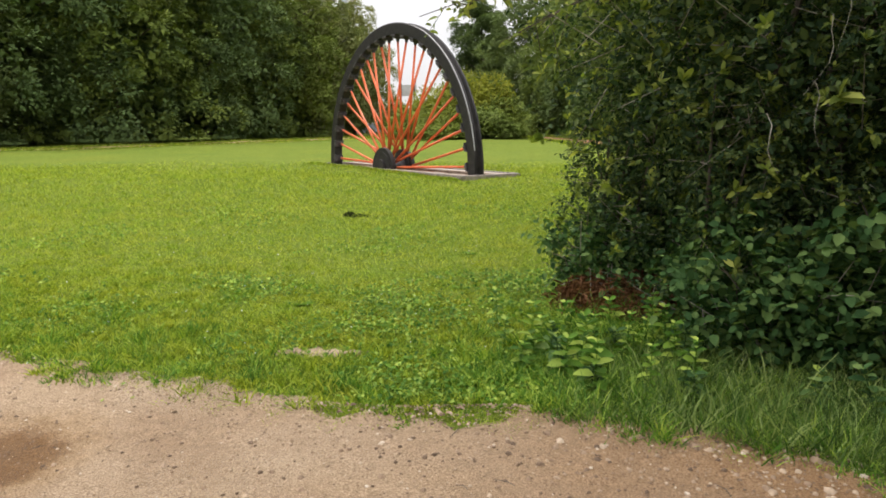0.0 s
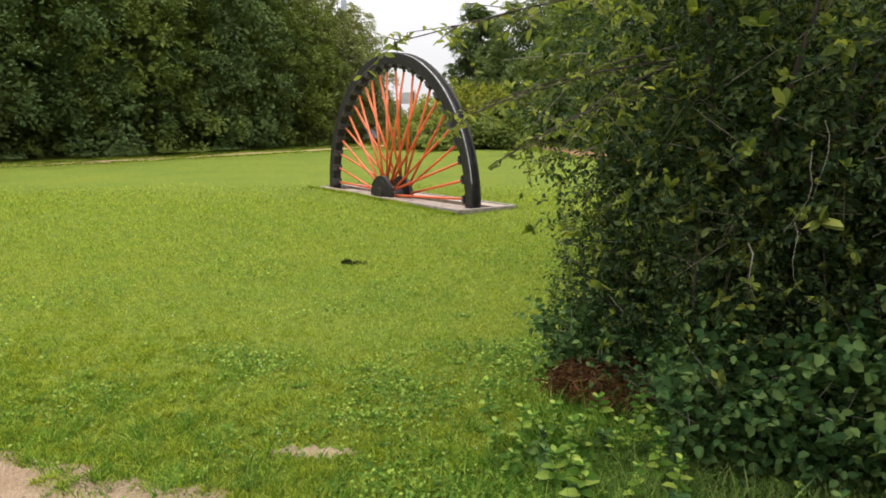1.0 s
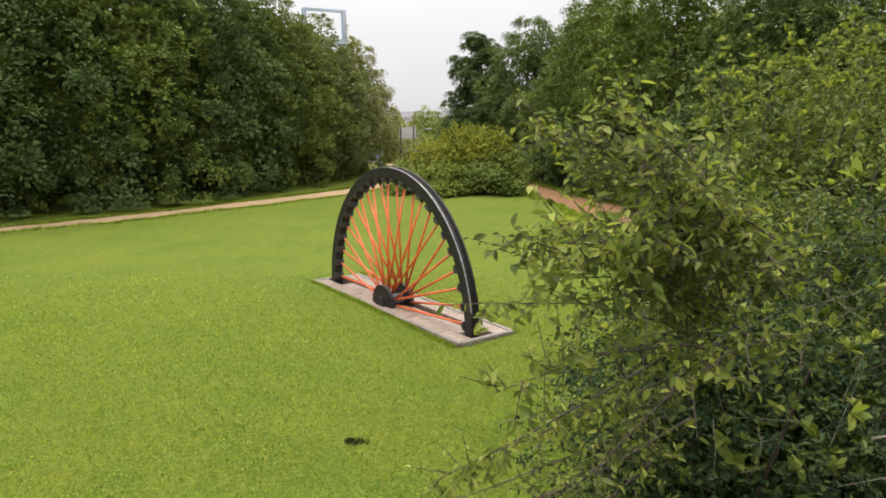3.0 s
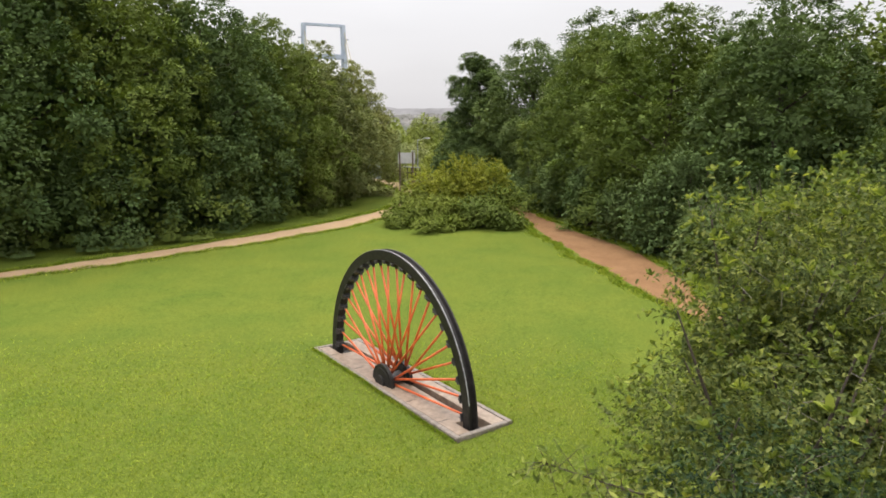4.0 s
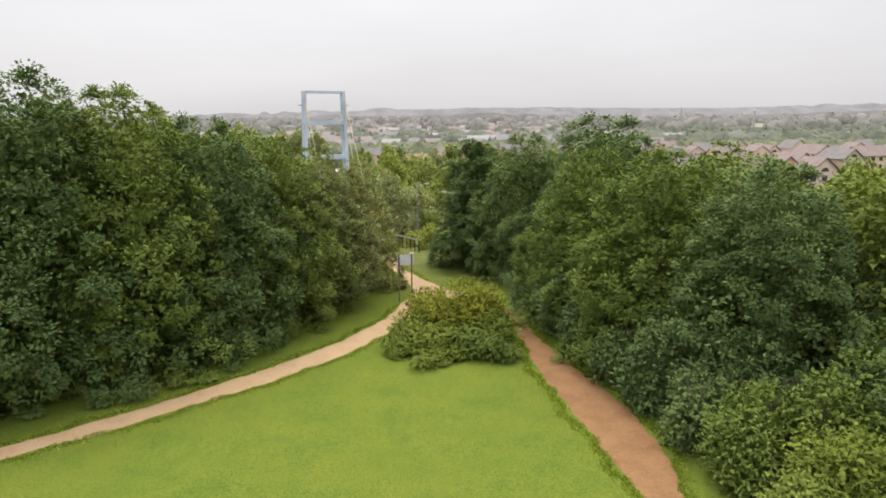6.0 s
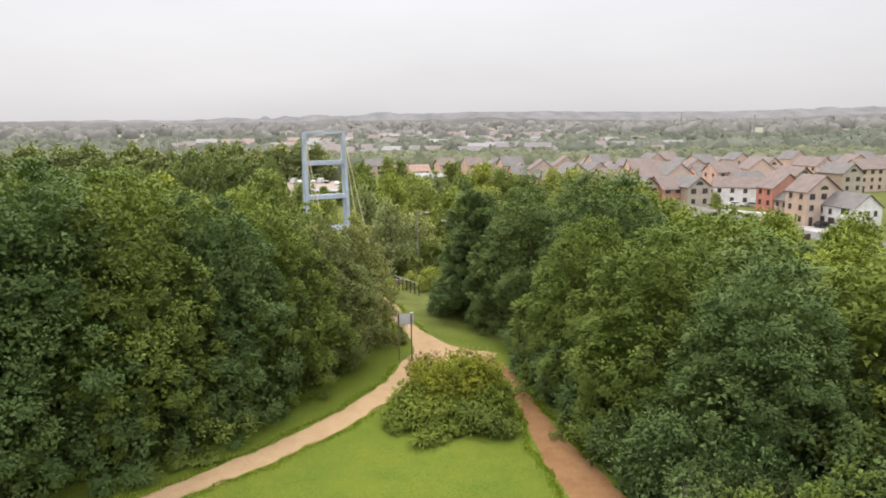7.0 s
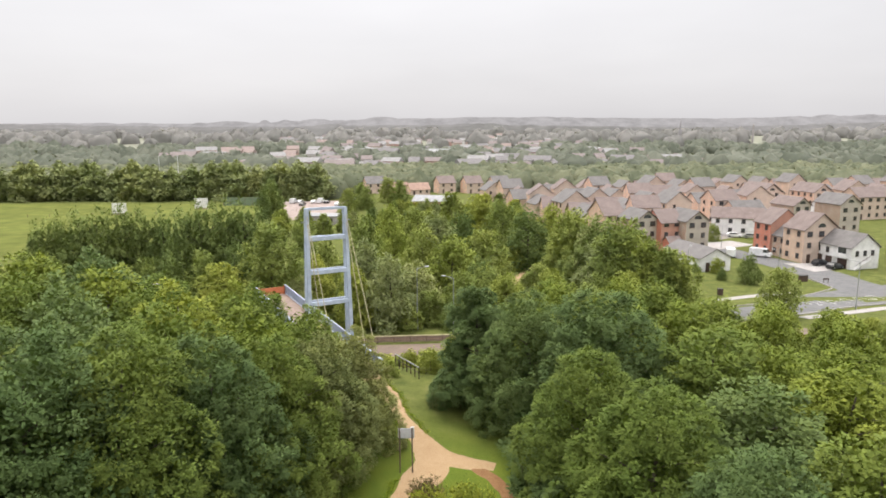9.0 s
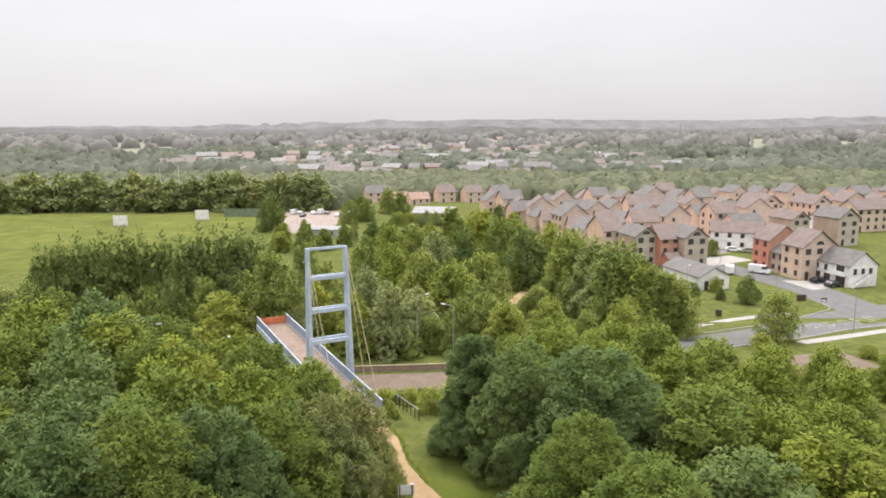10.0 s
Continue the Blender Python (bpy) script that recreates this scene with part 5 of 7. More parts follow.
part("slab", boxes((X0 + K, X1 - K, Y0 + K, -0.06, bot, top - 0.012), bevel=0.01), M_CONCRETE, plinth, "damp buff concrete")
part("pit_floor", boxes((-2.25, 2.35, -0.06, 0.3, bot, -0.05), (X0 + K, X1 - K, 0.42, Y1 - K, bot, top - 0.012), bevel=0.008), M_CONCRETE, plinth, "damp buff floor of the recess")
# near-black colour paints the slot's shade onto its damp floor
part("slot_floor", boxes((X0 + K, X1 - K, -0.06, 0.42, bot - 0.02, -0.2)), M_PIT, plinth, "damp slot floor, darkened in colour as shade")
for k in range(5):
    xx = -2.2 + 1.1 * k
    part("joint", boxes((xx, xx + 0.012, Y0 + K, -0.06, top - 0.014, top - 0.009)), M_PIT, plinth)
# grass against the plinth's foot
n = 5000
u = rng.uniform(X0, X1, n)
vv = np.where(rng.random(n) < 0.7, Y0 - rng.exponential(0.03, n), Y1 + rng.exponential(0.03, n))
ca, sa = 0.571, -0.821
x, y = HUB[0] + u * ca - vv * sa, HUB[1] + u * sa + vv * ca
blades(rng, x, y, np.full(n, 0.055), 0.006, L_GRASS, "grass_fringe", "uncut grass along the foot of the plinth", 0.5)

# ---- the notice posts at the junction ----
nb = thing("notice_board", "pale notice board between two slim dark posts by the path", "sign", Matrix.Translation((-2.22, 42.7, float(ground_z(-2.2, 42.7)))))
for dx in (-0.4, 0.4):
    bm = bmesh.new()
    rod(bm, (dx, 0, -0.2), (dx, 0, 3.1), 0.045, 0.045, 8)
    part("post", bm, M_POST, nb)
part("board", boxes((-0.5, 0.55, 0.06, 0.1, 2.35, 3.02), bevel=0.008), M_BOARD, nb, "pale grey board")
part("cap", boxes((0.3, 0.55, -0.05, 0.11, 3.09, 3.14), bevel=0.008), M_BOARD, nb)


# ---- the footbridge ----
DECK_DIR = Vector((-0.46, 0.888, 0)).normalized()
PX = Vector((DECK_DIR.y, -DECK_DIR.x, 0))
BM = Matrix(((PX.x, DECK_DIR.x, 0, -11.6), (PX.y, DECK_DIR.y, 0, 69.6), (0, 0, 1, 0), (0, 0, 0, 1)))
bridge = thing("footbridge", "pale blue steel cable-stayed footbridge with a tall ladder-like pylon", "bridge", BM)
part("deck", boxes((-1.85, 1.85, -9.5, 26, -0.1, 0.3), bevel=0.02), M_DECK, bridge, "brown timber deck")
part("edge_beam", boxes((-2.12, -1.9, -9.5, 26, -0.35, 0.35), bevel=0.02), M_BLUE, bridge)
part("edge_beam", boxes((1.9, 2.12, -9.5, 26, -0.35, 0.35), bevel=0.02), M_BLUE, bridge)
for sx in (-1.95, 1.95):
    for k in range(12):
        y0 = -9.4 + k * 2.95
        p = part("parapet_panel", boxes((sx - 0.03, sx + 0.03, y0 + 0.04, y0 + 2.87, 0.4, 1.38), bevel=0.01), M_BLUEDK, bridge, "blue-grey solid panel")
    part("handrail", boxes((sx - 0.07, sx + 0.07, -9.5, 26, 1.4, 1.5), bevel=0.015), M_BLUE, bridge)
LEGX0, LEGX1, TOP = 2.3, 1.98, 14.8
for s in (-1, 1):
    for dy in (-0.55, 0.55):
        bm = bmesh.new()
        b0, b1 = Vector((s * LEGX0, dy * 1.5, -6.5)), Vector((s * LEGX1, dy * 0.35, TOP))
        vs = []
        for p, w in ((b0, 0.2), (b1, 0.15)):
            vs.append([bm.verts.new(p + Vector((dx * w, dyy * w, 0))) for dx, dyy in ((-1, -1), (1, -1), (1, 1), (-1, 1))])
        for k in range(4):
            bm.faces.new((vs[0][k], vs[0][(k + 1) % 4], vs[1][(k + 1) % 4], vs[1][k]))
        bm.faces.new(vs[0][::-1])
        bm.faces.new(vs[1])
        part("pylon_leg", bm, M_BLUE, bridge)
for z, h in ((14.72, 0.26), (11.75, 0.42), (8.35, 0.42), (5.1, 0.42)):
    t = (z + 6.5) / (TOP + 6.5)
    x = LEGX0 + (LEGX1 - LEGX0) * t - 0.1
    d = 0.825 + (0.19 - 0.825) * t
    for yy in ((-d, d) if z < 14 else (0,)):
        part("cross_beam", boxes((-x, x, yy - 0.12, yy + 0.12, z - h / 2, z + h / 2), bevel=0.02), M_BLUE, bridge)
for s in (-1, 1):
    for y1, z0 in ((-5.2, 14.2), (-8.6, 14.6)):
        bm = bmesh.new()
        rod(bm, (s * 2.02, 0, z0), (s * 2.05, y1, 0.4), 0.035, 0.035, 6)
        part("cable", bm, M_CABLE, bridge, "thin yellowed stay cable")
    part("lamp_bracket", boxes((s * 2.1, s * 2.55, -0.06, 0.06, 13.4, 13.5)), M_STEEL, bridge)
ob = part("end_barrier", boxes((-1.8, 1.8, 25.2, 25.3, 0.34, 1.3), (-1.75, -1.65, 25.15, 25.35, 0.3, 1.45), (1.65, 1.75, 25.15, 25.35, 0.3, 1.45)), M_ORANGE_NET, bridge, "orange barrier at the far end")

strip("road_under_bridge", [(-120, 83, 9), (-60, 83, 9), (-20, 84, 9), (0, 85.5, 9), (30, 88, 9), (60, 94, 9)], M_OLDROAD, "grey asphalt road cutting below the footbridge", "road", 0.03, 2.0, 0.0, 3, 5)
verge_fence = thing("verge_fence", "long low brown board fence with a cream top rail", "fence")
line = along([(-28, 89.0, 0), (-20, 89.2, 0), (0, 90.7, 0), (22, 92.5, 0)], 2.0)
for a, b in zip(line[:-1], line[1:]):
    m = Matrix.Translation((a[0], a[1], -6.0)) @ Matrix.Rotation(math.atan2(b[1] - a[1], b[0] - a[0]), 4, "Z")
    ln = math.hypot(b[0] - a[0], b[1] - a[1])
    for name, bm, mat in (("post", boxes((-0.06, 0.06, -0.06, 0.06, -0.2, 1.05)), M_POST), ("board", boxes((0.06, ln - 0.06, -0.025, 0.025, 0.15, 0.5)), M_DECK),
                          ("board", boxes((0.06, ln - 0.06, -0.025, 0.025, 0.54, 0.9)), M_DECK), ("top_rail", boxes((0, ln, -0.08, 0.08, 0.95, 1.05)), M_CABLE)):
        part(name, bm, mat, verge_fence).matrix_basis = m
strip("footway_under_bridge", [(-60, 89.6, 1.2), (-20, 90.6, 1.2), (0, 92.1, 1.2), (30, 94.6, 1.2)], M_EARTH, "brown verge path beside the road", "path", 0.06, 2.0, 0.0, 3, 3)


bank_rail = thing("guard_rail", "low dark guard rail with a steel top bar along the bank", "railing")
RAIL_A, RAIL_B = Vector((-4.4, 64.0, 0)), Vector((-2.0, 59.8, 0))
for k in range(7):
    p = RAIL_A.lerp(RAIL_B, k / 6)
    z = float(ground_z(p.x, p.y))
    part("post", boxes((p.x - 0.04, p.x + 0.04, p.y - 0.04, p.y + 0.04, z - 0.2, z + 1.05)), M_DARKFRAME, bank_rail)
for h, r, mat in ((1.08, 0.04, M_STEEL), (0.6, 0.025, M_DARKFRAME)):
    bm = bmesh.new()
    for k in range(6):
        p, q = RAIL_A.lerp(RAIL_B, k / 6), RAIL_A.lerp(RAIL_B, (k + 1) / 6)
        rod(bm, (p.x, p.y, float(ground_z(p.x, p.y)) + h), (q.x, q.y, float(ground_z(q.x, q.y)) + h), r, r, 6)
    part("rail", bm, mat, bank_rail)


def lamp_column(x, y, h, label="tall galvanised street lamp column", arm=1.2, turn=0.0):
    e = thing("street_lamp", label, "street lamp", Matrix.Translation((x, y, float(ground_z(x, y)))) @ Matrix.Rotation(turn, 4, "Z"), "street lamps")
    bm = bmesh.new()
    rod(bm, (0, 0, -0.2), (0, 0, 1.2), 0.11, 0.1, 8)
    rod(bm, (0, 0, 1.2), (0, 0, h), 0.07, 0.045, 8)
    part("column", bm, M_STEEL, e)
    bm = bmesh.new()
    rod(bm, (0, 0, h), (arm, 0, h + 0.25), 0.035, 0.03, 6)
    part("arm", bm, M_STEEL, e)
    part("lantern", boxes((arm - 0.05, arm + 0.6, -0.14, 0.14, h + 0.18, h + 0.34), bevel=0.04), M_BOARD, e)


for x, y, h, t in ((69.1, 112.2, 8, 2.6), (-3.6, 97, 9, 0.3), (1.6, 95, 8, 2.9), (50, 138, 7, 1), (66, 133, 7, 2), (-29, 66, 8, 1.0), (-19, 61, 7, 2), (95, 142, 8, 2), (73, 178, 6, 0)):
    lamp_column(x, y, h, turn=t)

# ---- the estate ----
E1 = radians(14.5)
strip("road_main", [(22, 97, 8), (40, 104.5, 8), (55, 111.5, 9), (66, 118.2, 10.5), (80, 124.5, 12), (110, 134, 12), (170, 146, 12)], M_ASPHALT, "grey asphalt road past the housing estate", "road", 0.04, 1.5, 0.0, 3, 5)
strip("road_estate", [(82, 124, 13), (81.5, 136, 10), (81, 146, 10), (77.5, 158, 9), (73.5, 170, 8), (71, 184, 7), (72, 196, 7)], M_ASPHALT, "asphalt estate road between the houses", "road", 0.055, 1.5, 0.0, 3, 5)
strip("estate_paving", [(52, 186, 26), (64, 212, 60), (84, 250, 110), (104, 290, 150), (118, 340, 190)], speckled("pinkish_paving", (0.2, 0.175, 0.155), (0.33, 0.285, 0.255), 0.4, 0.9), "pinkish paved courts and yards between the houses", "pavement", 0.035, 3.0, 0.4, 3, 13)
strip("forecourt", [(80, 152, 10), (85, 153, 8), (89, 154, 5)], M_PAVING, "pale paved forecourt before the garages", "pavement", 0.07, 1.0, 0.0, 3, 5)
strip("parking_court", [(66, 178, 9), (72, 181, 9), (82, 186, 8)], M_PAVING, "pale paved parking court", "pavement", 0.075, 1.5, 0.0, 3, 5)
strip("footway", [(42, 116, 1.8), (46, 119.2, 1.8), (52.6, 122.7, 1.8), (60, 125.5, 1.8), (66, 127, 1.8)], M_PAVING, "pale paved footway beside the verge", "pavement", 0.06, 1.0, 0.0, 3, 3)
strip("footway_lower", [(56, 104, 2.2), (66, 108.8, 2.2), (78, 114.5, 2.2), (100, 123, 2.2)], M_PAVING, "pale paved footway along the main road", "pavement", 0.06, 1.0, 0.0, 3, 3)
strip("track_far", [(14, 136, 2.5), (17.3, 145.6, 2.8), (21, 155, 2.8), (26.5, 163, 3.0), (28, 172, 2.4)], M_PATH, "buff track between the trees", "path", 0.06, 1.0, 0.2, 3, 5)


def kerb_line(points, label="pale concrete kerb"):
    c = along(points, 1.0)
    bm = bmesh.new()
    for a, b in zip(c[:-1], c[1:]):
        d = Vector((b[0] - a[0], b[1] - a[1], 0))
        n = Vector((-d.y, d.x, 0)).normalized() * 0.09
        za, zb = float(ground_z(a[0], a[1])), float(ground_z(b[0], b[1]))
        pts = [Vector((a[0], a[1], za)), Vector((b[0], b[1], zb))]
        lo = [bm.verts.new(p + s * n + Vector((0, 0, -0.1))) for p, s in ((pts[0], -1), (pts[1], -1), (pts[1], 1), (pts[0], 1))]
        hi = [bm.verts.new(p + s * n + Vector((0, 0, 0.16))) for p, s in ((pts[0], -1), (pts[1], -1), (pts[1], 1), (pts[0], 1))]
        bm.faces.new(hi)
        for k in range(4):
            bm.faces.new((lo[k], lo[(k + 1) % 4], hi[(k + 1) % 4], hi[k]))
    tagged(part("kerb", bm, M_PAVING, None), label, "kerb", kind="structure")


kerb_line([(44, 112, 0), (58, 119.5, 0), (66, 124.2, 0), (72, 128, 0), (75.8, 131, 0), (76.2, 134, 0), (75.8, 142, 0)])
kerb_line([(44, 101, 0), (58, 107.5, 0), (70, 114.5, 0), (84, 120, 0), (104, 126.5, 0)])
# worn zigzag marking at the junction: cross bars joined in turn at one end and the other
MARK_A, MARK_B = Vector((64.4, 117.6, 0)), Vector((80.0, 123.6, 0))
run = (MARK_B - MARK_A).normalized()
over_road = Vector((-run.y, run.x, 0))
NB = 11
for k in range(NB):
    base = MARK_A.lerp(MARK_B, k / (NB - 1))
    z = float(ground_z(base.x, base.y)) + 0.06
    o = part("road_marking", boxes((-0.05, 0.05, -1.35, 1.35, 0, 0.012)), M_LINE, None)
    o.matrix_basis = Matrix.Translation((base.x, base.y, z)) @ Matrix.Rotation(math.atan2(run.y, run.x), 4, "Z")
    tagged(o, "worn white bar painted across the road", "road marking", "road markings", "structure")
    if k < NB - 1:
        end = base + run * 0.78 + over_road * (1.26 if k % 2 else -1.26)
        o = part("road_marking", boxes((-0.7, 0.7, -0.05, 0.05, 0, 0.012)), M_LINE, None)
        o.matrix_basis = Matrix.Translation((end.x, end.y, float(ground_z(end.x, end.y)) + 0.06)) @ Matrix.Rotation(math.atan2(run.y, run.x), 4, "Z")
        tagged(o, "worn white line joining two painted bars", "road marking", "road markings", "structure")


def window(parent, x, y, z, w, h, face, frame_mat):
    """A window with frame, sill and pane, set in a wall that faces -y ("front") or -x ("side")."""
    m = Matrix.Translation((x, y, z)) if face == "front" else Matrix.Translation((x, y, z)) @ Matrix.Rotation(-math.pi / 2, 4, "Z")
    key = (round(w, 2), round(h, 2), frame_mat.name)
    if key not in WINDOWS:
        f = 0.07
        a = boxes((-w / 2, w / 2, -0.05, 0.06, 0, f), (-w / 2, w / 2, -0.05, 0.06, h - f, h), (-w / 2, -w / 2 + f, -0.05, 0.06, f, h - f), (w / 2 - f, w / 2, -0.05, 0.06, f, h - f),
                  (-0.03, 0.03, -0.04, 0.05, f, h - f), (-w / 2 - 0.05, w / 2 + 0.05, -0.12, 0.02, -0.07, -0.002))
        me = bpy.data.meshes.new("window")
        a.to_mesh(me)
        a.free()
        me.materials.append(frame_mat)
        b = boxes((-w / 2 + f, w / 2 - f, -0.02, 0.03, f, h - f))
        pane = bpy.data.meshes.new("pane")
        b.to_mesh(pane)
        b.free()
        pane.materials.append(M_GLASS)
        WINDOWS[key] = (me, pane)
    me, pane = WINDOWS[key]
    o = shared("window", me, parent, m)
    shared("pane", pane, o)


WINDOWS = {}


def house(x, y, w, d, storeys, ridge, wall, roof, label, yaw=E1, pitch=0.75, eave=None, frame_mat=None, front="windows", side="windows", over=0.35, base_z=None, chimney=False, group="estate houses"):
    """A house whose nearest corner stands at x, y; it reaches w along its own x and d along its own y."""
    frame_mat = frame_mat or M_DARKFRAME
    eh = eave or 2.6 * storeys
    z0 = float(ground_z(x, y)) if base_z is None else base_z
    e = thing("house", label, "house", Matrix.Translation((x, y, z0)) @ Matrix.Rotation(yaw, 4, "Z"), group)
    bm = bmesh.new()
    if ridge == "y":
        rise = w / 2 * pitch
        prism(bm, [(0, -1.0), (w, -1.0), (w, eh), (w / 2, eh + rise), (0, eh)], 0, d)
    else:
        rise = d / 2 * pitch
        a = [bm.verts.new((0, yy, zz)) for yy, zz in ((0, -1.0), (d, -1.0), (d, eh), (d / 2, eh + rise), (0, eh))]
        b = [bm.verts.new((w, v.co.y, v.co.z)) for v in a]
        bm.faces.new(a)
        bm.faces.new(b[::-1])
        for k in range(5):
            bm.faces.new((a[k], b[k], b[(k + 1) % 5], a[(k + 1) % 5]))
    bmesh.ops.recalc_face_normals(bm, faces=bm.faces[:])
    part("wall", bm, wall, e)
    th = 0.16
    for s in (0, 1):
        bm = bmesh.new()
        if ridge == "y":
            lo = (-over, eh - over * pitch) if s == 0 else (w + over, eh - over * pitch)
            hi = (w / 2, eh + rise)
            prism(bm, [(lo[0], lo[1] + 0.03), (hi[0], hi[1] + 0.03), (hi[0], hi[1] + th + 0.03), (lo[0], lo[1] + th + 0.03)], -over, d + over)
        else:
            lo = (-over, eh - over * pitch) if s == 0 else (d + over, eh - over * pitch)
            hi = (d / 2, eh + rise)
            out = [(lo[0], lo[1] + 0.03), (hi[0], hi[1] + 0.03), (hi[0], hi[1] + th + 0.03), (lo[0], lo[1] + th + 0.03)]
            a = [bm.verts.new((-over, p, q)) for p, q in out]
            b = [bm.verts.new((w + over, p, q)) for p, q in out]
            bm.faces.new(a)
            bm.faces.new(b[::-1])
            for k in range(4):
                bm.faces.new((a[k], b[k], b[(k + 1) % 4], a[(k + 1) % 4]))
        bmesh.ops.recalc_face_normals(bm, faces=bm.faces[:])
        part("roof", bm, roof, e)
    if chimney:
        part("chimney", boxes((w * 0.5 - 0.3, w * 0.5 + 0.3, d * 0.5 - 0.3, d * 0.5 + 0.3, eh + rise - 0.4, eh + rise + 1.0)), wall, e)
    if front == "few":
        for s in range(1, storeys):
            window(e, w * 0.32, 0, s * 2.6 + 0.95, 0.95, 1.1, "front", frame_mat)
    if front == "windows":
        n = max(2, round(w / 3.6))
        for s in range(storeys):
            for k in range(n):
                xx = w * (k + 0.5) / n
                if s == 0 and k == 0:
                    part("door", boxes((xx - 0.5, xx + 0.5, -0.05, 0.03, 0, 2.05)), M_DARKFRAME, e, "dark panelled door")
                else:
                    window(e, xx, 0, s * 2.6 + 0.95, 1.5 if s == storeys - 1 and storeys > 2 else 1.1, 1.25, "front", frame_mat)
        if ridge == "y" and storeys > 2:
            bm = bmesh.new()
            arc = [(w / 2 + 1.1 * math.cos(radians(t)), eh + 0.45 + 0.95 * math.sin(radians(t))) for t in range(0, 181, 20)]
            prism(bm, arc, -0.04, 0.03)
            bmesh.ops.recalc_face_normals(bm, faces=bm.faces[:])
            part("gable_window", bm, M_GLASS, e, "half-round gable window")
            for sgn in (0, 1):
                bm = bmesh.new()
                rod(bm, (-over if sgn == 0 else w + over, -over - 0.03, eh - over * pitch + 0.06), (w / 2, -over - 0.03, eh + rise + 0.06), 0.09, 0.09, 4)
                part("bargeboard", bm, M_DARKFRAME, e)
    if side == "windows":
        n = max(2, round(d / 3.2))
        for s in range(storeys):
            for k in range(n):
                window(e, 0, d * (k + 0.5) / n, s * 2.6 + 0.95, 1.0, 1.2, "side", frame_mat)
    return e


house(49.7, 175.1, 6.2, 9, 3, "y", M_BROWN, M_TILE2, "three-storey brown brick house with a dark half-round gable window", side="")
house(55.9, 174.4, 6, 8, 3, "x", M_RED, M_TILE, "three-storey red brick house between two gabled ones", eave=7.2, side="")
house(61.6, 172.5, 6.6, 9, 3, "y", M_BROWN, M_TILE2, "three-storey brown brick house with a half-round gable window", side="")
house(43.8, 185, 6, 10, 3, "x", M_PEACH, M_TILE, "peach brick house with a pitched tiled roof", side="")
house(57.3, 171.6, 3.4, 3.2, 1, "x", M_RED, M_TILE, "small red brick porch wing with a lean roof", side="")
house(79.5, 202, 14, 7, 2, "x", M_WHITE, M_TILE, "white rendered two-storey terrace with brown windows", yaw=radians(-22), side="")
house(80.6, 167.6, 9, 5.8, 3, "y", M_RED, M_TILE, "three-storey red brick house with dark windows by the estate road", front="", chimney=False)
house(82.4, 163.4, 7, 4.6, 2, "y", M_BROWN, M_TILE2, "narrow brown brick house set between taller ones", front="")
house(83.4, 157.1, 9.6, 6.6, 3, "y", M_TAN, M_TILE, "three-storey tan brick house with a gable end")
H = house(90.0, 149.4, 7.6, 12.2, 2, "y", M_WHITE, M_TILE2, "white rendered two-storey house with dark garage doors and an outside stair", front="", side="", eave=4.9)
for k in range(2):
    window(H, 0, 9.2 - k * 2.6, 3.0, 0.9, 1.2, "side", M_DARKFRAME)
part("balcony", boxes((-0.9, -0.02, 0.6, 4.8, 2.45, 2.6), (-0.9, -0.84, 0.6, 4.8, 2.6, 3.5)), M_WHITE, H, "white balcony")
part("balcony_door", boxes((-0.04, 0.03, 1.4, 3.6, 2.62, 4.6)), M_GLASS, H, "dark glazed balcony door")
for y0, y1 in ((8.0, 10.8), (5.2, 7.0), (1.0, 3.6)):
    part("garage_door", boxes((-0.05, 0.03, y0, y1, 0, 2.2)), M_DARKFRAME, H, "dark garage door")
for k in range(3):
    window(H, 1.6 + 2.1 * k, 0, 3.0, 0.9, 1.2, "front", M_DARKFRAME)
for k in range(12):
    part("step", boxes((0.3 + k * 0.38, 0.7 + k * 0.38, -1.1, -0.02, 0.1 + k * 0.2, 0.28 + k * 0.2)), M_WHITE, H)
bm = bmesh.new()
rod(bm, (0.3, -1.1, 1.1), (4.9, -1.1, 3.6), 0.05, 0.05, 6)
part("stair_rail", bm, M_DARKFRAME, H)
house(56.1, 147.4, 7.6, 14, 1, "y", M_WHITE, M_TILE2, "low white rendered building with a grey tiled roof", eave=3.0, pitch=0.5, side="")
house(118.4, 203.8, 7.5, 10, 3, "y", M_BROWN, M_TILE2, "tall brown brick house with a half-round gable window", eave=8.5, side="")
house(106.2, 207, 6.2, 10, 3, "y", M_BROWN, M_TILE, "tall brown brick gabled house", side="")
house(89.0, 223.6, 9, 8, 3, "x", M_PEACH, M_TILE, "peach brick house with a tiled roof")
house(92.0, 214, 11, 8, 2, "x", M_PEACH, M_TILE2, "peach brick house with a dark grey roof and skylights", side="")
house(117.5, 252, 8, 13, 3, "y", M_PEACH, M_TILE, "peach brick house with a long tiled roof")
house(135.3, 250, 8, 12, 3, "y", M_PEACH, M_TILE, "peach brick gabled house")
house(140.7, 232, 20, 8, 3, "x", M_TAN, M_TILE, "long tan brick block of flats with many windows")
house(126, 224, 9, 8, 2, "x", M_WHITE, M_TILE2, "white rendered house behind the brown one", side="")
mats = (M_PEACH, M_TAN, M_PEACH, M_TAN, M_PEACH, M_TAN, M_PEACH, M_PEACH, M_TAN, M_PEACH)
tiles = (M_TILE, M_TILE2, M_TILE, M_TILE2)
k = 0
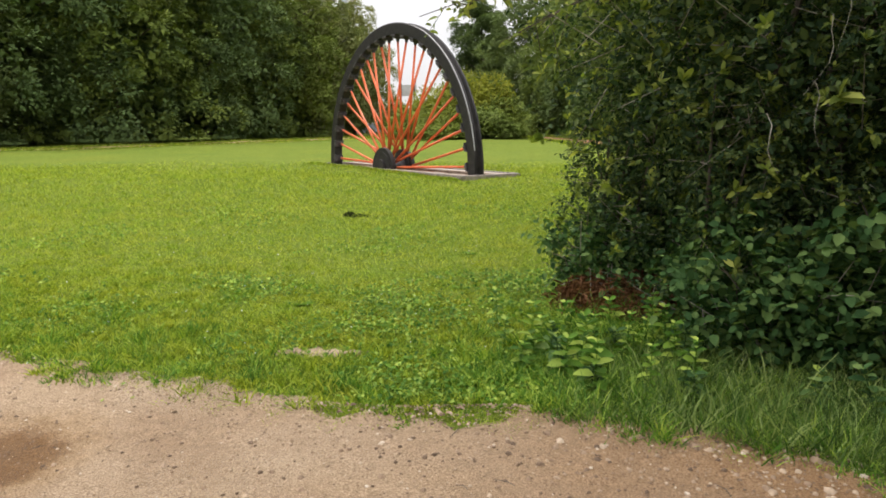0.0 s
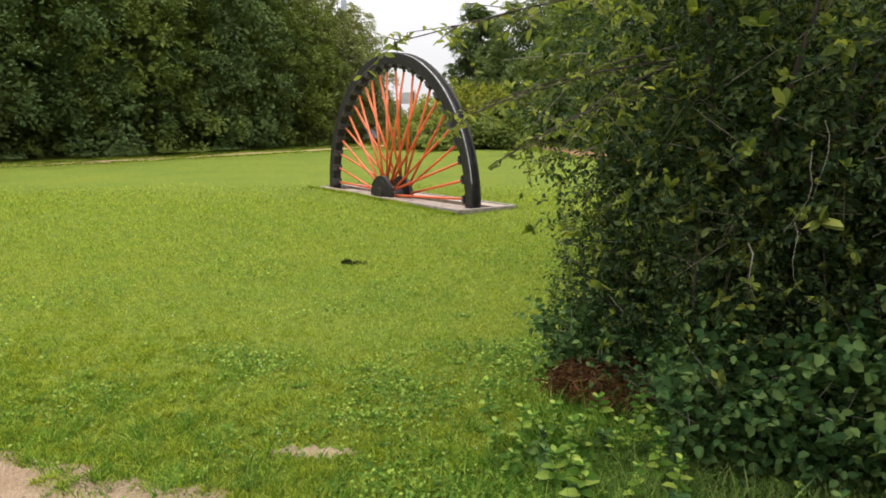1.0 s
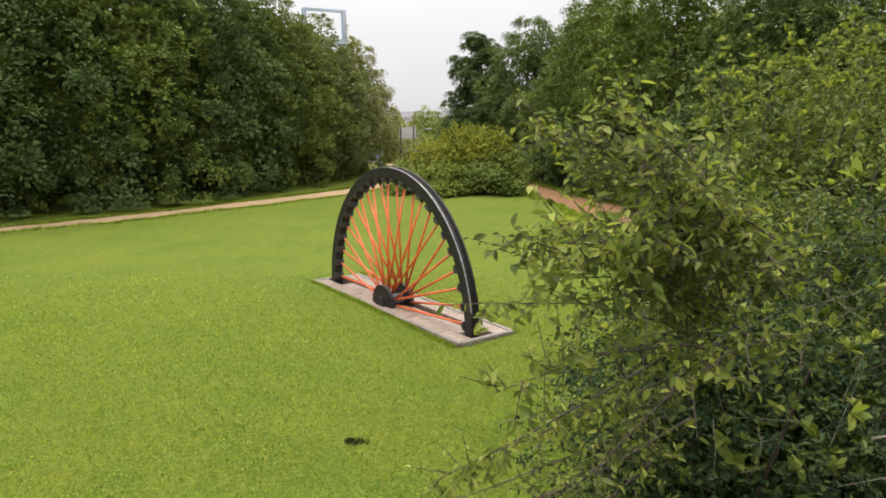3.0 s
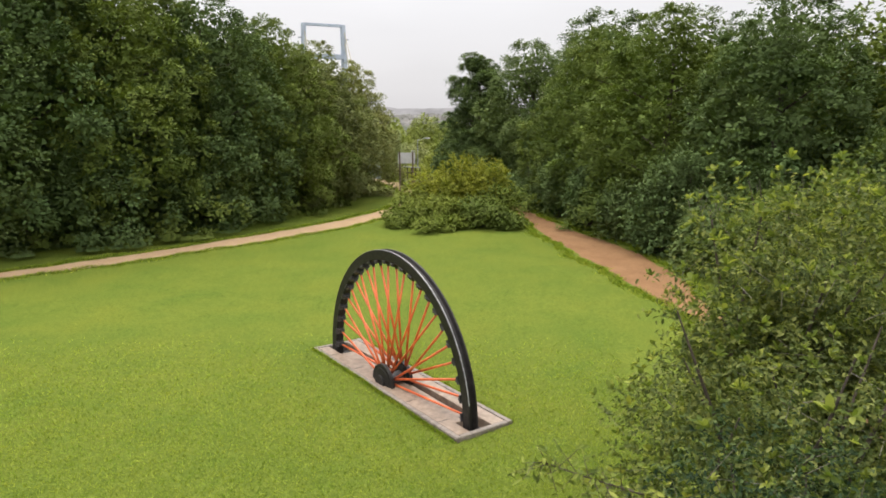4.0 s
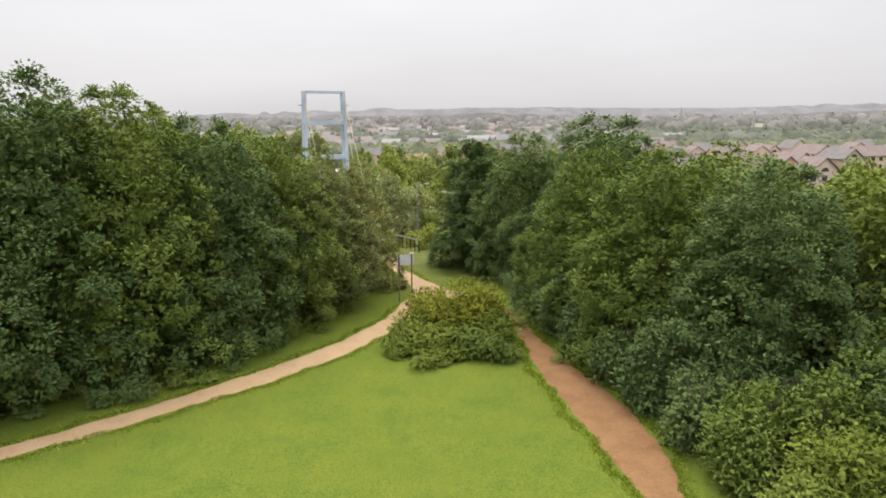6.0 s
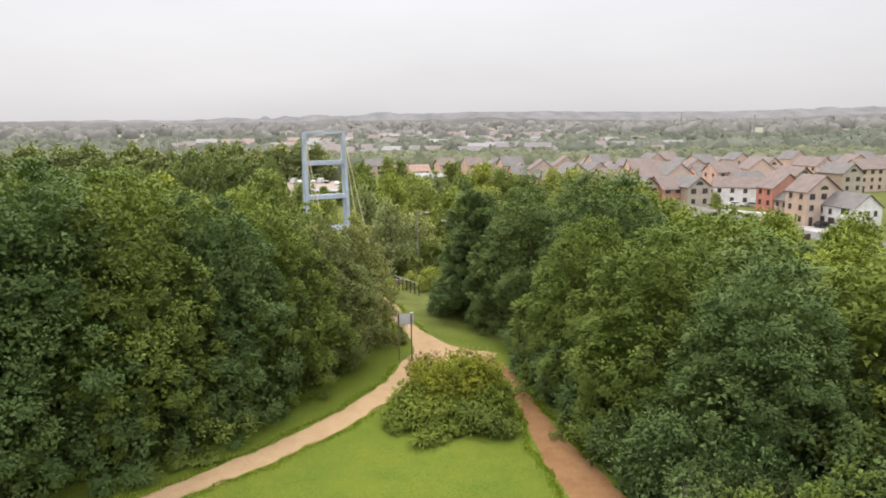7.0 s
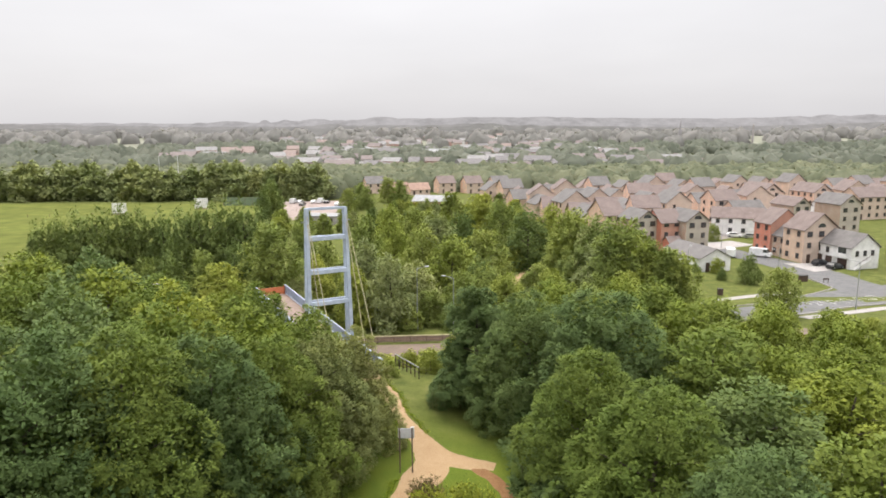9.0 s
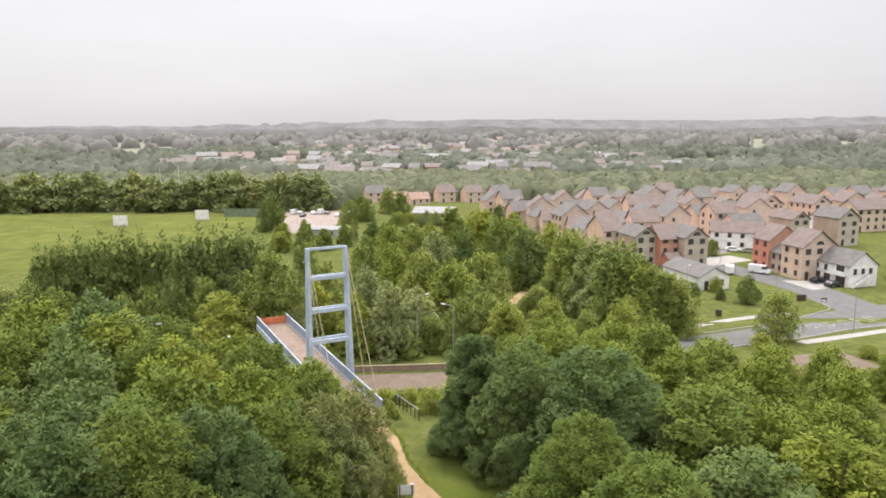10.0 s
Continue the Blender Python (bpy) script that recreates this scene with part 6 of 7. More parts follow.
for (xa, ya), (xb, yb), step in (((41, 200), (17, 302), 9.5), ((57, 204), (38, 300), 10.5), ((72, 216), (58, 310), 11), ((90, 240), (80, 320), 11), ((106, 238), (100, 330), 12), ((128, 272), (120, 340), 12),
                                 ((150, 258), (150, 340), 13), ((170, 246), (180, 330), 13), ((196, 250), (200, 330), 14)):
    n = int(math.hypot(xb - xa, yb - ya) / step)
    for i in range(n):
        t = i / n
        k += 1
        hx, hy = xa + (xb - xa) * t + (k * 37 % 7 - 3) * 0.5, ya + (yb - ya) * t
        st = 3 if k % 3 == 0 else 2
        house(hx, hy, 7.5 + (k * 13 % 5) * 0.5, 8.5, st, "y" if k % 5 in (0, 1, 3) else "x", mats[k % 10], tiles[k % 4],
              "peach brick estate house with a tiled pitched roof" if mats[k % 10] is M_PEACH else "tan brick estate house with a tiled pitched roof", yaw=E1 + (0.0 if k % 2 else -0.25),
              side="windows" if hy < 235 and k % 2 else "", front="windows" if k % 3 else "few")
for hx, hy, w, d, mat, tile, st, lab in ((-39, 350, 12, 9, M_PEACH, M_TILE2, 2, "pale house with a hipped grey roof beyond the trees"), (-25, 346, 8, 8, M_RED, M_TILE3, 1, "red brick bungalow with a brown roof"),
                                         (-16, 340, 10, 8, M_PEACH, M_TILE3, 1, "brick bungalow with a red-brown roof"), (-2, 352, 9, 9, M_PEACH, M_TILE, 2, "peach brick house end seen over the trees"),
                                         (12, 350, 9, 9, M_PEACH, M_TILE, 2, "peach brick house seen over the trees"), (26, 350, 9, 9, M_PEACH, M_TILE2, 2, "peach brick house seen over the trees")):
    house(hx, hy, w, d, st, "x" if st < 3 else "y", mat, tile, lab, yaw=radians(20), side="")
house(-12, 268, 16, 11, 1, "x", M_RED, M_SHED, "low red brick hall with a pale sheet roof", eave=3.2, pitch=0.35, yaw=radians(-12), side="")


def car(x, y, turn, paint, label, van=False):
    e = thing("van" if van else "car", label, "van" if van else "car", Matrix.Translation((x, y, float(ground_z(x, y)) + 0.06)) @ Matrix.Rotation(turn, 4, "Z"), "parked vehicles")
    if van:
        body = [(-2.5, 0.35), (2.45, 0.35), (2.5, 0.95), (1.95, 1.2), (1.35, 1.95), (1.1, 2.1), (-2.45, 2.1)]
        glass = [(1.9, 1.22), (1.37, 1.9), (0.7, 1.9), (0.7, 1.25)]
        half = 0.95
    else:
        body = [(-2.1, 0.3), (2.1, 0.3), (2.15, 0.62), (1.95, 0.8), (1.1, 0.92), (0.45, 1.38), (-1.2, 1.42), (-1.85, 0.98), (-2.12, 0.9)]
        glass = [(0.98, 0.94), (0.42, 1.32), (-1.15, 1.35), (-1.65, 0.98)]
        half = 0.86
    bm = bmesh.new()
    prism(bm, body, -half, half)
    bmesh.ops.recalc_face_normals(bm, faces=bm.faces[:])
    bmesh.ops.bevel(bm, geom=bm.edges[:], offset=0.05, segments=2, affect="EDGES")
    part("body", bm, paint, e)
    for s in (-1, 1):
        bm = bmesh.new()
        prism(bm, glass, s * (half + 0.004), s * (half + 0.012))
        bmesh.ops.recalc_face_normals(bm, faces=bm.faces[:])
        part("side_window", bm, M_GLASS, e)
        for wx in (-1.3, 1.35):
            bm = bmesh.new()
            rod(bm, (wx, s * (half - 0.18), 0.32), (wx, s * (half + 0.03), 0.32), 0.32, 0.32, 16)
            wheel_ob = part("wheel", bm, M_RUBBER, e)
            bm = bmesh.new()
            rod(bm, (wx, s * (half + 0.03), 0.32), (wx, s * (half + 0.045), 0.32), 0.19, 0.17, 12)
            part("rim", bm, M_STEEL, wheel_ob)
    a, b = (glass[0], glass[1]) if not van else (glass[0], glass[1])
    bm = bmesh.new()
    n = Vector((0.5, 0, 0.6)).normalized() * 0.06
    vs = [bm.verts.new(Vector((px, sy * (half - 0.1), pz)) + n) for (px, pz), sy in ((a, -1), (a, 1), (b, 1), (b, -1))]
    bm.faces.new(vs)
    r = bmesh.ops.extrude_face_region(bm, geom=bm.faces[:])
    bmesh.ops.translate(bm, verts=[v for v in r["geom"] if isinstance(v, bmesh.types.BMVert)], vec=-n * 0.8)
    part("windscreen", bm, M_GLASS, e)


car(86.4, 154.6, radians(20), M_CARDARK, "dark parked saloon car beside the tan house")
car(87.4, 150.6, radians(25), M_CARDARK, "black parked car before a garage door")
car(77.6, 165.4, radians(-40), M_CARWHITE, "white panel van parked by the red house", True)
car(70.5, 166, radians(70), M_CARWHITE, "white van parked beside the low building", True)
car(84, 196, radians(-20), M_CARWHITE, "white car parked before the white terrace")
car(88, 194, radians(-20), M_CARSILVER, "silver car parked before the white terrace")
car(104, 166, radians(10), M_CARSILVER, "silver car behind the white house")
for k in range(9):
    car(-64 + 2.9 * k + (3 if k > 5 else 0), 292 - (9 if k % 4 == 2 else 0) + 0.6 * math.sin(k * 2.1), radians(84 + 6 * math.sin(k * 3)), (M_CARWHITE, M_CARSILVER, M_CARDARK)[k % 3] if k % 4 else M_CARWHITE, "parked car in the sports ground car park", k % 4 == 0)


def bin_or_box(x, y, name, label, cat):
    e = thing(name, label, cat, Matrix.Translation((x, y, float(ground_z(x, y)))))
    part("body", boxes((-0.45, 0.45, -0.35, 0.35, 0, 1.15), bevel=0.04), M_DARKFRAME, e)
    part("lid", boxes((-0.5, 0.5, -0.4, 0.4, 1.16, 1.26), bevel=0.03), M_BLACK, e)


bin_or_box(51.9, 125.8, "litter_bin", "dark square litter bin on the grass verge", "bin")
bin_or_box(73.1, 137.5, "cable_cabinet", "dark street cabinet on the grass island", "cabinet")
bin_or_box(74.0, 137.8, "cable_cabinet", "dark street cabinet beside another", "cabinet")
sg = thing("street_sign", "low dark street name sign on two posts", "sign", Matrix.Translation((77.2, 135.8, float(ground_z(77.2, 135.8)))))
part("plate", boxes((-0.6, 0.6, -0.03, 0.03, 0.75, 1.05)), M_DARKFRAME, sg)
part("post", boxes((-0.5, -0.42, -0.04, 0.04, -0.1, 0.75)), M_DARKFRAME, sg)
part("post", boxes((0.42, 0.5, -0.04, 0.04, -0.1, 0.75)), M_DARKFRAME, sg)

# ---- the sports ground ----
strip("sports_field", [(-330, 230, 122), (-260, 230, 122), (-190, 230, 122), (-130, 230, 122), (-70, 230, 122)], M_FIELD, "level mown sports field", "field", 0.05, 6.0, 0.0, 3, 9)
strip("car_park", [(-49, 236, 20), (-50, 255, 23), (-53, 275, 27), (-55, 302, 28)], speckled("pinkish_gravel", (0.27, 0.21, 0.185), (0.4, 0.32, 0.28), 0.5, 0.9), "pinkish gravel car park by the sports field", "car park", 0.07, 3.0, 0.3, 3, 5)
for x, y in ((-121, 255), (-96.3, 272)):
    e = thing("sight_screen", "large white cricket sight screen on the field", "sight screen", Matrix.Translation((x, y, -8.45)), "sight screens")
    for j in range(9):
        part("slat", boxes((-2.7, 2.7, -0.04, 0.04, 0.5 + 0.42 * j, 0.89 + 0.42 * j)), M_WHITE, e)
    for px in (-2.5, 2.5):
        part("post", boxes((px - 0.08, px + 0.08, 0.05, 0.2, 0, 4.3)), M_WHITE, e)
    part("skid", boxes((-2.8, 2.8, -0.8, 0.8, 0.0, 0.12)), M_POST, e)
e = thing("practice_nets", "long green cricket practice cage", "sports cage", Matrix.Translation((-82, 283, -8.45)))
for j in range(8):
    part("post", boxes((-9 + 3 * j - 0.06, -9 + 3 * j + 0.06, -0.06, 0.06, 0, 3.6)), M_POST, e)
part("net", boxes((-9, 12, -0.03, 0.03, 0.1, 3.5)), speckled("dark_net", (0.12, 0.17, 0.1), (0.2, 0.25, 0.16), 4, 0.9), e, "green netting")
for j in range(14):
    x, y = -150 + 7.2 * j, 246 + 1.3 * j
    e = thing("fence_post", "short dark fence post on the field", "post", Matrix.Translation((x, y, -8.45)), "fence posts")
    part("stake", boxes((-0.06, 0.06, -0.06, 0.06, -0.1, 1.3)), M_POST, e)
house(-46, 226, 11, 8, 1, "x", M_PAVING, M_SHED, "low pale sports pavilion with a grey sheet roof", eave=2.8, pitch=0.08, yaw=radians(-10), side="")
for x in (-136, -127):
    e = thing("goal_post", "tall thin pale pole beyond the field", "pole", Matrix.Translation((x, 330, float(ground_z(x, 330)))))
    bm = bmesh.new()
    rod(bm, (0, 0, 0), (0, 0, 20), 0.14, 0.1, 6)
    part("pole", bm, M_BOARD, e)

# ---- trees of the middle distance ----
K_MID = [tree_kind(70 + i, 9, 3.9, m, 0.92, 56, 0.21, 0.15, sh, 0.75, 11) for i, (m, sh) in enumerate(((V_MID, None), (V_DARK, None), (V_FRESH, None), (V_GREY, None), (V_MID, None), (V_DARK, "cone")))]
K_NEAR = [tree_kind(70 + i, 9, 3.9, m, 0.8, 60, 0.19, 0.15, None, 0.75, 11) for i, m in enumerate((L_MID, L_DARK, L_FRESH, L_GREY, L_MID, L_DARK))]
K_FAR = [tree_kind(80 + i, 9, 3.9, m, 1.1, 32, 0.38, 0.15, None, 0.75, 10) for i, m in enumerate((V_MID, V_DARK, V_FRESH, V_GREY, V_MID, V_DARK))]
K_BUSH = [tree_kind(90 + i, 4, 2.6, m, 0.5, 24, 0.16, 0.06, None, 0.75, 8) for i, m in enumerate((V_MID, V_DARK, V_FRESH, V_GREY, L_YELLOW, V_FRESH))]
NAMES = {0: "green broadleaf tree in the wooded valley", 1: "dark green broadleaf tree in the wooded valley", 2: "yellow-green broadleaf tree in the wooded valley", 3: "grey-green broadleaf tree in the wooded valley",
         4: "green broadleaf tree in the wooded valley", 5: "dark pointed tree in the wooded valley"}
tr = random.Random(5)


def blocked(x, y):
    if 77 < y - 0.06 * x < 95 and -14 < x < 8:
        return True
    p = Vector((x + 11.6, y - 69.6, 0))
    if abs(p.dot(PX)) < 4.5 and -12 < p.dot(DECK_DIR) < 34:
        return True
    if 79 < y - 0.07 * x < 92:
        return True
    if -27 < x < -2 and 55 < y < 82:
        return True
    if x > 27 and y > 74 - (x - 27) * 0.25:
        return True
    if -8 < x < 4 and 56 < y < 80:
        return True
    if x > 36 and y > 98 + (x - 36) * 0.45:
        return True
    if 10 < x < 26 and 130 < y < 168:
        return True
    if y > 150 and x > (38 if y < 196 else 36 - (y - 196) * 0.24):
        return True
    if x < -56 and 176 < y < 305:
        return True
    if -76 < x < -26 and 228 < y < 300:
        return True
    if -44 < x < 5 and y > 262:
        return True
    return False


def room(x, y):
    """How tall a tree may grow here: the slope below the road and the estate is low scrub."""
    if y > 150 and -0.27 < x / y < 0.03:
        return 27.3 - 0.133 * y - float(ground_z(x, y))
    if x < 8 or (y > 95 and x / y < 0.36):
        return 99.0
    s = float(np.interp(x / y, (0.1, 0.2, 0.36, 0.65), (0.2, 0.24, 0.275, 0.31)))
    return 25.6 - s * y - float(ground_z(x, y))


def scatter(n, x0, x1, y0, y1, h0, h1, kinds, gap, taken, group="wooded valley"):
    done = 0
    for _ in range(n * 12):
        if done >= n:
            break
        x, y = tr.uniform(x0, x1), tr.uniform(y0, y1)
        if abs(x) > 0.78 * y + 10 or blocked(x, y) or any((x - a) ** 2 + (y - b) ** 2 < gap * gap for a, b in taken):
            continue
        taken.append((x, y))
        i = tr.choice(kinds)
        h = min(tr.uniform(h0, h1), room(x, y) * tr.uniform(0.8, 1.0))
        if h < 1.6:
            continue
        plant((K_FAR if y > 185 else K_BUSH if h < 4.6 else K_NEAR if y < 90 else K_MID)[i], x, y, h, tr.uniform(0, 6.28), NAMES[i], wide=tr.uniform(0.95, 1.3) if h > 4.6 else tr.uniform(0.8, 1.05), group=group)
        done += 1


taken = [(a[1], a[2]) for a in LEFT + RIGHT]
scatter(34, -62, -12, 44, 79, 9, 11.5, (0, 1, 4, 4, 2), 4.4, taken)
scatter(46, 7, 66, 42, 98, 7.0, 9.5, (2, 2, 2, 0, 2), 4.6, taken)
# the hedge before the sports field, the wood beyond the road, the far bank, and the trees between bridge and estate
HEDGE = ((-66.9, 113.0, 14.9, 2.9, 1), (-64.4, 113.5, 16.2, 3.3, 1), (-60.9, 114.0, 16.9, 3.8, 1), (-56.8, 114.0, 17.4, 3.8, 1), (-53.4, 114.5, 17.9, 3.5, 1), (-50.4, 114.5, 17.1, 3.1, 1), (-46.8, 115.0, 16.9, 3.0, 1), (-41.7, 109.5, 17.2, 3.4, 1), (-38.7, 110.0, 18.3, 3.8, 1), (-35.1, 110.0, 18.7, 3.8, 1), (-31.8, 110.0, 18.2, 3.6, 1), (-29.5, 110.0, 16.7, 2.7, 1))
WOOD_BEYOND = ((-24.7, 97.9, 9.3, 4.9, 0), (-30.5, 101.0, 9.4, 3.1, 1), (-35.5, 100.8, 10.6, 3.6, 0), (-39.7, 99.6, 10.6, 3.3, 1), (-42.9, 98.4, 10.3, 2.9, 0), (-45.7, 96.0, 9.9, 3.1, 4), (-50.7, 97.2, 10.0, 3.7, 1), (-55.6, 97.2, 10.5, 4.0, 0), (-61.1, 98.4, 11.1, 4.6, 1), (-65.3, 97.2, 10.9, 4.0, 0), (-58.6, 96.2, 6.5, 4.2, 4), (-53.5, 95.4, 5.0, 3.6, 0), (-47.7, 95.0, 4.3, 3.1, 2), (-44.2, 96.6, 6.4, 2.4, 2), (-40.3, 96.2, 6.4, 2.7, 0), (-36.5, 95.4, 5.2, 2.7, 4), (-63.0, 95.0, 4.4, 4.7, 1), (-30.8, 94.6, 7.7, 4.8, 2), (-35.3, 94.0, 3.7, 3.4, 0))
BANK = ((-26.1, 129.0, 13.9, 4.3, 4), (-20.1, 116.1, 12.1, 3.4, 0), (-18.8, 101.5, 8.6, 3.3, 2), (-20.6, 97, 4.4, 2.4, 3), (-11.2, 101.5, 12.8, 4.0, 3), (-12.8, 97, 9.3, 3.2, 2), (-7.5, 97, 11.1, 4.2, 3), (-4.1, 104, 9.1, 4.3, 3), (-9.6, 99, 5.6, 2.8, 2), (-5.1, 97, 4.0, 2.4, 0), (-1.9, 100, 5.3, 2.8, 4), (-15.7, 102, 5.0, 2.5, 0))
VALLEY_A = ((-15.4, 134.4, 14.1, 5.1, 0), (-12.4, 159.6, 13.8, 5.3, 2), (-6.6, 163.8, 12.7, 5.5, 0), (-1.3, 138.6, 14.4, 5.5, 3), (-8.7, 126.0, 14.1, 4.6, 2), (-3.6, 115.9, 14.2, 4.8, 4), (1.6, 112.2, 12.7, 6.0, 2), (6.0, 106.7, 9.6, 4.2, 1), (7.4, 124.3, 12.6, 6.0, 0), (4.8, 156.2, 12.7, 5.7, 1), (2.6, 189.0, 13.7, 5.6, 4), (10.2, 186.5, 13.6, 5.5, 2), (14.5, 172.2, 13.3, 5.7, 0))
VALLEY_B = ((19.0, 151.4, 14.0, 6.8, 1), (24.9, 156.5, 13.9, 5.2, 2), (25.9, 138.1, 15.1, 5.0, 0), (28.1, 129.0, 13.6, 4.4, 3), (29.4, 119.4, 14.0, 3.9, 1), (31.1, 114.1, 13.0, 4.7, 0), (28.8, 124.4, 10.1, 3.5, 2), (23.3, 138, 7.6, 4.6, 0), (17.4, 124, 6.5, 3.7, 4), (25.4, 128, 6.2, 4.5, 0), (15.2, 150, 5.4, 3.2, 2), (34.1, 111.3, 11.8, 3.7, 1), (36.6, 110.4, 10.2, 3.5, 0))
for row, group in ((HEDGE, "hedge before the sports field"), (WOOD_BEYOND, "wood beyond the road"), (BANK, "trees on the far bank"), (VALLEY_A, "wooded valley"), (VALLEY_B, "wooded valley")):
    for x, y, h, r, i in row:
        taken.append((x, y))
        label = "dark upright hedgerow tree before the sports field" if row is HEDGE else NAMES[i]
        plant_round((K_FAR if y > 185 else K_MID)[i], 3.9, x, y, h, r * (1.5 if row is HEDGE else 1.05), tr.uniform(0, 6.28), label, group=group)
scatter(46, -110, 44, 93, 152, 2.2, 4.2, (0, 2, 4, 2, 3), 4.0, taken, "low scrub of the valley")
scatter(30, -50, 40, 196, 262, 6.0, 8.5, (0, 3, 4, 1, 2), 6.5, taken)
for i, x in enumerate(range(-330, -50, 7)):
    plant(K_FAR[3], x + tr.uniform(-2, 2), 308 + tr.uniform(-3, 5), tr.uniform(14, 18), tr.uniform(0, 6.28), NAMES[3], wide=1.25, group="tree belt behind the field")
for i, (x, y, h) in enumerate(((-63, 252, 14), (-61.5, 246, 13), (-63, 240, 11), (-36, 262, 9), (-33, 275, 10), (-30, 268, 9), (-50, 244, 4), (-24, 295, 11), (-18, 288, 10))):
    plant(K_MID[1 if i < 3 else 0], x, y, h, i, "rounded green tree beside the car park", wide=0.8 if i < 3 else 1.1, group="trees by the car park")
for x, y, h, k in ((52.6, 104.6, 8.0, 0), (61.4, 135.6, 6.2, 1), (57.5, 139, 2.6, 1), (59.3, 146.0, 3.6, 2), (53, 141.5, 3.2, 1), (38.3, 110.0, 10.2, 0), (34.9, 111.0, 11.4, 4), (65.0, 138.6, 2.4, 1), (30.6, 115.2, 15.3, 0), (28.7, 125.3, 15.1, 1), (26.7, 135.0, 14.5, 0), (32.5, 111.9, 12.6, 2),
                   (29.3, 120.5, 12.8, 3), (26.1, 137.4, 11.8, 0), (44, 127, 3.4, 1), (45.3, 121.6, 2.6, 1), (75, 189, 5, 0), (73, 193, 4.5, 1), (84, 162.5, 2.2, 1), (99, 146.5, 3.5, 1), (102, 149, 4, 0), (106, 158, 6, 0), (112, 163, 6.5, 3), (120, 170, 7, 1),
                   (36, 118, 6, 2), (33, 126, 7, 0), (27, 122, 7, 1), (30, 108, 7, 2), (40, 112, 4.5, 2)):
    plant((K_MID if h > 4.6 else K_BUSH)[k], x, y, h, x, "leafy tree by the houses of the estate", wide=1.1 if h > 4.6 else 0.75, group="trees of the estate")
for x, y, h in ((-6.5, 65.0, 1.3), (-3.0, 65, 1.8), (-1, 62, 2.4), (1.5, 64, 3.2), (-4.5, 73, 2.6), (0.5, 75, 3), (-2, 70, 2.5), (3.5, 70, 4), (4.2, 61, 4.5), (-4.6, 60.5, 1.6), (5, 80, 4.5), (-11.8, 61.5, 5.2), (-14.8, 63.5, 4.6), (-13.2, 66.2, 3.2), (-17.5, 66, 4.2), (-20.5, 71, 4.5), (-23, 77, 4.2), (-10.0, 59.5, 2.6), (-14.3, 70.5, 5.2), (-12.6, 67.0, 3.6)):
    plant(K_BUSH[tr.choice((0, 2, 5))], x, y, h, x, "low green scrub on the bank above the road", "scrub", "scrub", 0.9, "scrub on the bank")

for x, y, h, k in ((3, 99.5, 8.0, 0), (6.5, 102, 8.5, 4), (9, 98, 7.5, 2), (1, 97, 3.5, 0)):
    plant(K_MID[k], x, y, h, x * 2, "leafy tree on the far bank of the road", wide=1.1, group="trees on the far bank")
for i in range(60):
    x, y = tr.uniform(26, 66), tr.uniform(66, 106)
    if y > 97 + (x - 36) * 0.42 or 80 < y - 0.07 * x < 91:
        continue
    h = min(tr.uniform(3, 5), room(x, y) * 0.9)
    if h < 1.2:
        continue
    plant(K_BUSH[tr.choice((2, 4, 5, 0))], x, y, h, tr.uniform(0, 6), "low yellow-green scrub below the road", "scrub", "scrub", 1.15, "scrub below the road")

for k in range(26):
    x, y = -32 + (k * 37 % 38), 252 + (k * 23 % 14) - (6 if k % 3 == 0 else 0)
    if -14 < x < 6 and y > 258:
        continue
    plant(K_BUSH[(0, 2, 3)[k % 3]], x, y, 3.2 + (k * 7 % 5) * 0.6, k, "rounded green bush before the low hall", "bush", "bush", 0.9, "bushes before the hall")

for k in range(22):
    x, y = -9 + (k * 29 % 17) * 0.9, 73 + (k * 13 % 8) * 0.75
    plant(K_BUSH[(0, 2, 5)[k % 3]], x, y, 1.5 + (k * 7 % 4) * 0.45, k * 1.3, "low bramble and scrub on the bank by the road", "scrub", "scrub", 1.1, "scrub on the bank")

# ---- woods and town further off ----
fr = np.random.default_rng(91)


